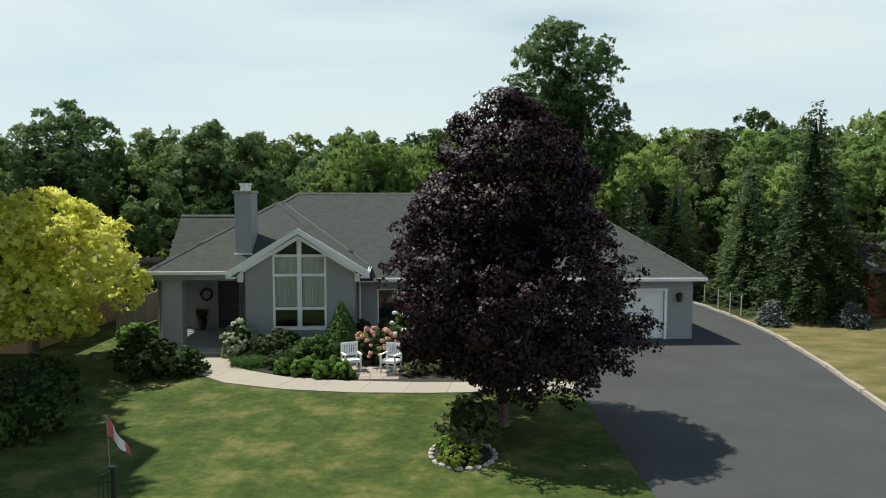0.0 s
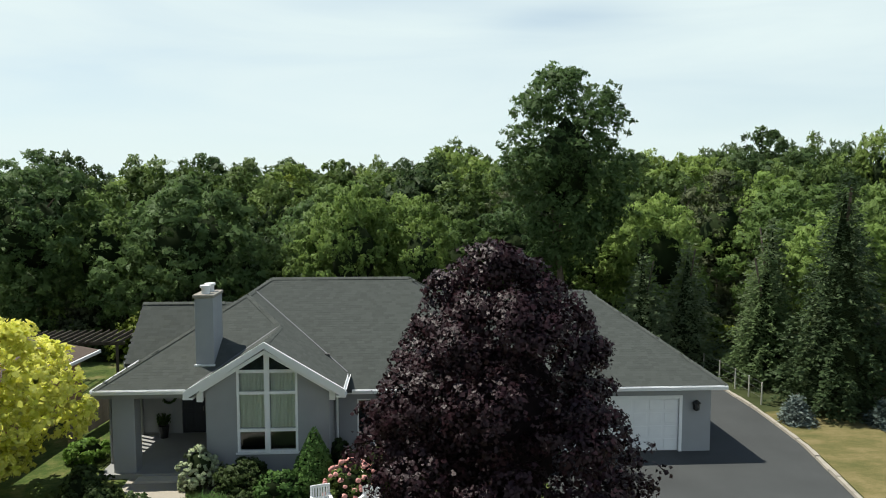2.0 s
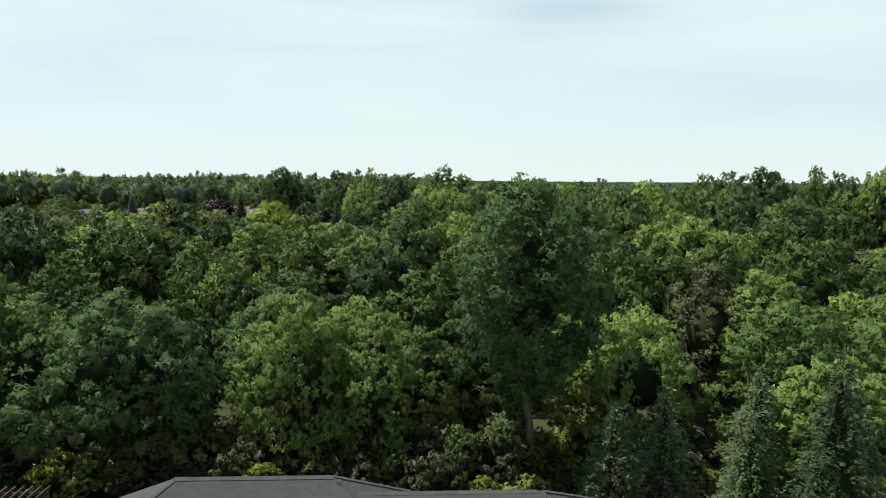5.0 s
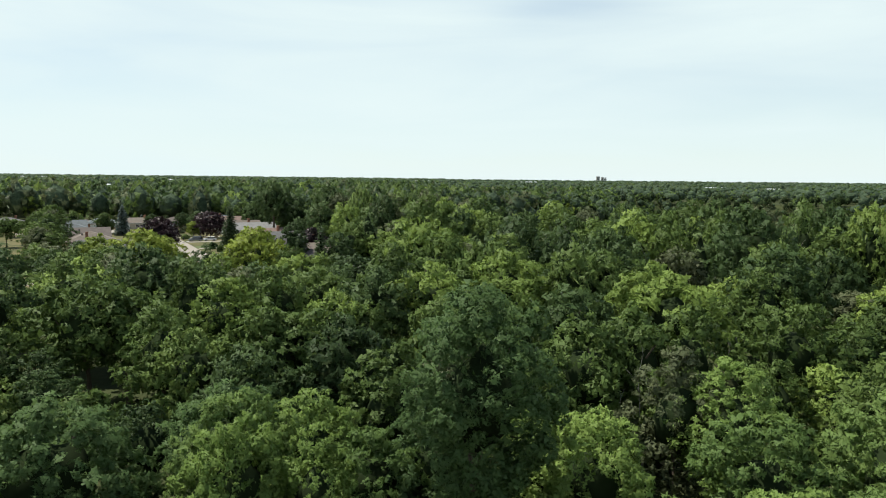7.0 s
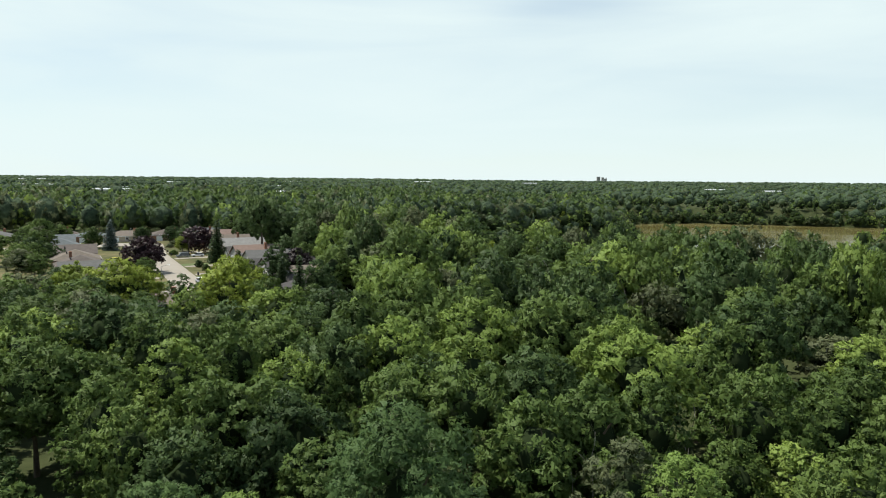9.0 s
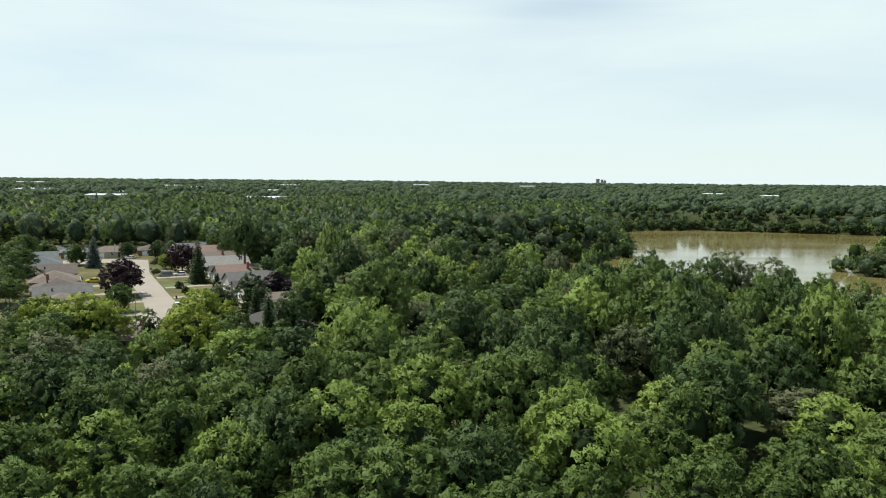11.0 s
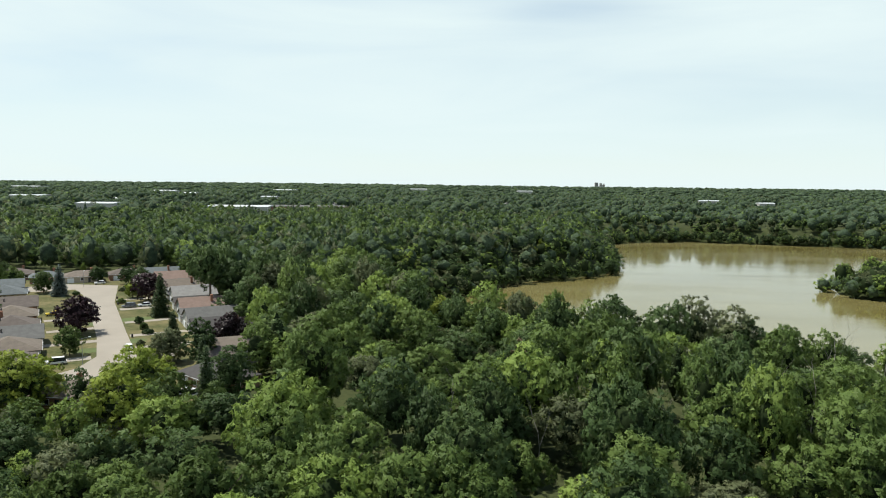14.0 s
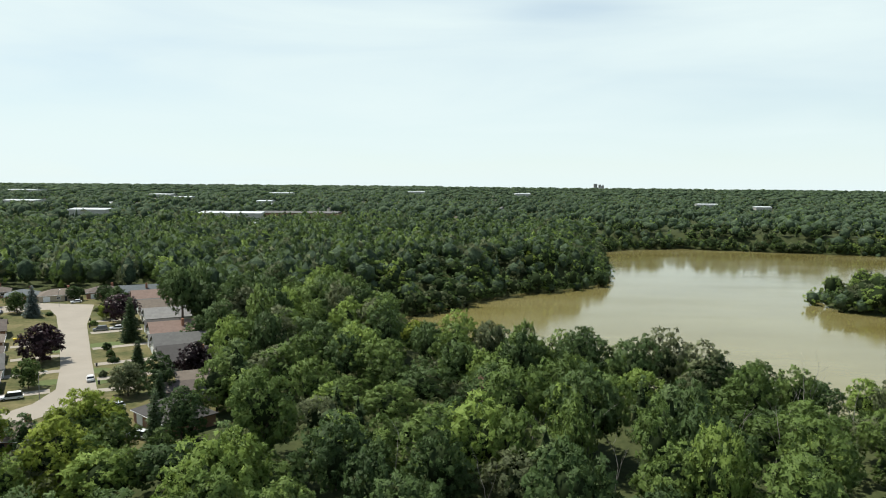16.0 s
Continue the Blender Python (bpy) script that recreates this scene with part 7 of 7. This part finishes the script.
sheet("road", [(-296, 735), (-286, 735), (-312, 800), (-322, 800)], 0.12, ROAD, "pale street glimpsed between far trees", "road")
for x, w, h in ((985, 20, 62), (1012, 14, 58), (1030, 14, 50)):
    zt = float(ground_z(x, 4480))
    tw = thing("apartment_block", pose(x, 4480, zt), "pale high-rise apartment block on the skyline", "high-rise", "far apartment blocks")
    part("wall", box(-w / 2, w / 2, -8, 8, -2, h - 24), WALL_PALE, tw)
    for st in range(6):
        part("window_band", box(-w / 2 + 1, w / 2 - 1, -8.1, -7.9, 16 + st * 3.0, 17.4 + st * 3.0), DARKGLASS, tw)

def far_house(x, y, rz, roof, label):
    z = float(ground_z(x, y))
    h = thing("far_house", pose(x, y, z, 0, 0, rz), label, "house", "far houses")
    part("wall", box(-7, 7, -5, 5, -1, 5.2), WALL_PALE, h)
    part("roof", slab([(-7.5, -5.6, 5.0), (7.5, -5.6, 5.0), (6.2, 0, 8.0), (-6.2, 0, 8.0)], 0.2), roof, h)
    part("roof", slab([(-7.5, 5.6, 5.0), (7.5, 5.6, 5.0), (6.2, 0, 8.0), (-6.2, 0, 8.0)], 0.2), roof, h)
    for q in (-4, 0, 4):
        part("window", box(q - 0.8, q + 0.8, -5.06, -4.95, 1.0, 2.4), DARKGLASS, h)


for i, (x, y, rz) in enumerate(FAR_HOUSES):
    rf = (ROOF_TAN, ROOF_GREY, WHITEROOF, ROOF_BROWN, ROOF_GREY)[i % 5]
    far_house(x, y, rz, rf, "far two-storey house among the trees")

# next-door house and its garden
nh = thing("house", pose(-18.6, 34.0, 0, 0, 0, 0), "tan brick neighbouring bungalow with brown hipped roof", "house")
part("wall", wall(-6, 5.3, 0, 2.75, -4.2, 4.3), plain("tan_brick", (0.37, 0.235, 0.145), 0.9, 0.2, 3, 0.4), nh)
for pts in ([(-6.6, -4.8, 2.7), (5.9, -4.8, 2.7), (1.6, 0, 5.0), (-3, 0, 5.0)], [(5.9, -4.8, 2.7), (5.9, 4.9, 2.7), (1.6, 0, 5.0)], [(5.9, 4.9, 2.7), (-6.6, 4.9, 2.7), (-3, 0, 5.0), (1.6, 0, 5.0)], [(-6.6, 4.9, 2.7), (-6.6, -4.8, 2.7), (-3, 0, 5.0)]):
    part("roof", slab(pts, 0.14), plain("umber_roof", (0.12, 0.090, 0.072), 0.95, 0.25, 1, 0.4, fine=18), nh)
part("gutter", box(5.88, 6.0, -4.8, 4.9, 2.55, 2.69), WHITE, nh)
part("gutter", box(-6.6, 6.0, -4.92, -4.8, 2.55, 2.69), WHITE, nh)
window(nh, -1.0, 0.6, 0.9, 2.1, -4.23, 2, 1)

pg = thing("pergola", pose(-16.2, 42.6, 0, 0, 0, 4), "dark weathered timber pergola in the next garden", "pergola")
for x in (-3.0, 0.0, 3.0):
    for y in (-1.1, 1.1):
        part("post", box(x - 0.06, x + 0.06, y - 0.06, y + 0.06, 0, 2.3, 0.005), WOODDARK, pg)
for y in (-1.1, 1.1):
    part("beam", box(-3.4, 3.4, y - 0.04, y + 0.04, 2.3, 2.48, 0.005), WOODDARK, pg)
for i in range(17):
    x = -3.3 + i * 0.41
    part("rafter", box(x - 0.025, x + 0.025, -1.6, 1.6, 2.48, 2.60), WOODDARK, pg)
rh = thing("shed", pose(30.0, 41.5, 0, 0, 0, 0), "red brick outbuilding half hidden by trees", "shed")
part("wall", wall(-4.5, 4.5, 0, 2.5, -3, 3, [(-3.2, -2.2, 0.0, 2.05)]), plain("red_brick", (0.30, 0.105, 0.065), 0.9, 0.2, 3, 0.4), rh)
part("roof", slab([(-5, -3.5, 2.45), (5, -3.5, 2.45), (5, 0, 3.8), (-5, 0, 3.8)], 0.12), ROOF_DARK, rh)
part("roof", slab([(-5, 3.5, 2.45), (5, 3.5, 2.45), (5, 0, 3.8), (-5, 0, 3.8)], 0.12), ROOF_DARK, rh)
part("door", box(-3.2, -2.2, -2.95, -2.9, 0, 2.05), WHITE, rh)

# ---------------------------------------------------------------- roof covering of the grey house
for k, (key, pts) in enumerate(roof_faces.items()):
    if key in ("main_back", "garage_back", "wing_back", "main_left"):
        continue
    shingled("shingles", pts, house, 600 + k, 150 if key in ("porch_front", "gable_right") else 0, (-3.5, 1.0, 3.9) if key == "porch_front" else (1.3, 0.8, 4.2))
for pts in BAY:
    shingled("shingles", pts, house, 650)
for a, b in (((-0.94, 6.7, 6.38), (5.05, 6.7, 6.38)), ((5.05, 6.7, 5.74 + 0.64), (8.0, 9.7, 4.4)), ((5.4, 6.6, 5.74), (13.07, 6.6, 5.74)), ((17.2, 1.3, 2.79), (13.07, 6.6, 5.74)), ((17.2, 12.0, 2.79), (13.07, 6.6, 5.74)),
             ((-5.95, 0.05, 3.3), (-1.6, 4.66, 5.95)), ((0.0, 2.92, 4.95), (-1.6, 4.66, 5.95)), ((-1.6, 4.66, 5.95), (-1.6, 6.04, 5.95)), ((-1.6, 6.04, 5.95), (-0.94, 6.7, 6.38)), ((-6.6, 6.9, 5.3), (-2.9, 6.9, 5.3)),
             ((0, -0.2, 4.95), (0, 2.92, 4.95)), ((5.0, 0.6, 2.84), (7.62, 2.3, 4.72)), ((10.3, 0.6, 2.84), (7.62, 2.3, 4.72)), ((7.62, 2.3, 4.72), (7.62, 4.25, 4.72))):
    ridge_caps(a, b, house)


def valley(a, b, house):
    """A pale metal valley strip between two roof faces."""
    a, b = Vector(a), Vector(b)
    side = (b - a).cross(Vector((0, 0, 1))).normalized() * 0.035
    bm = bmesh.new()
    lift = Vector((0, 0, 0.035))
    v = [bm.verts.new(p) for p in (a - side + lift, a + side + lift, b + side + lift, b - side + lift)]
    w = [bm.verts.new(p - Vector((0, 0, 0.03))) for p in (a - side + lift, a + side + lift, b + side + lift, b - side + lift)]
    bm.faces.new(v)
    for i in range(4):
        j = (i + 1) % 4
        bm.faces.new((v[i], w[i], w[j], v[j]))
    part("valley_flashing", bm, VALLEY, house, "pale metal valley flashing")


VALLEY = plain("valley_metal", (0.14, 0.143, 0.146), 0.5, 0.1, 4, 0.1)
valley((2.68, 2.0, 3.31), (-1.6, 6.04, 5.95), house)
valley((-2.68, 0.05, 3.3), (0, 2.92, 4.95), house)
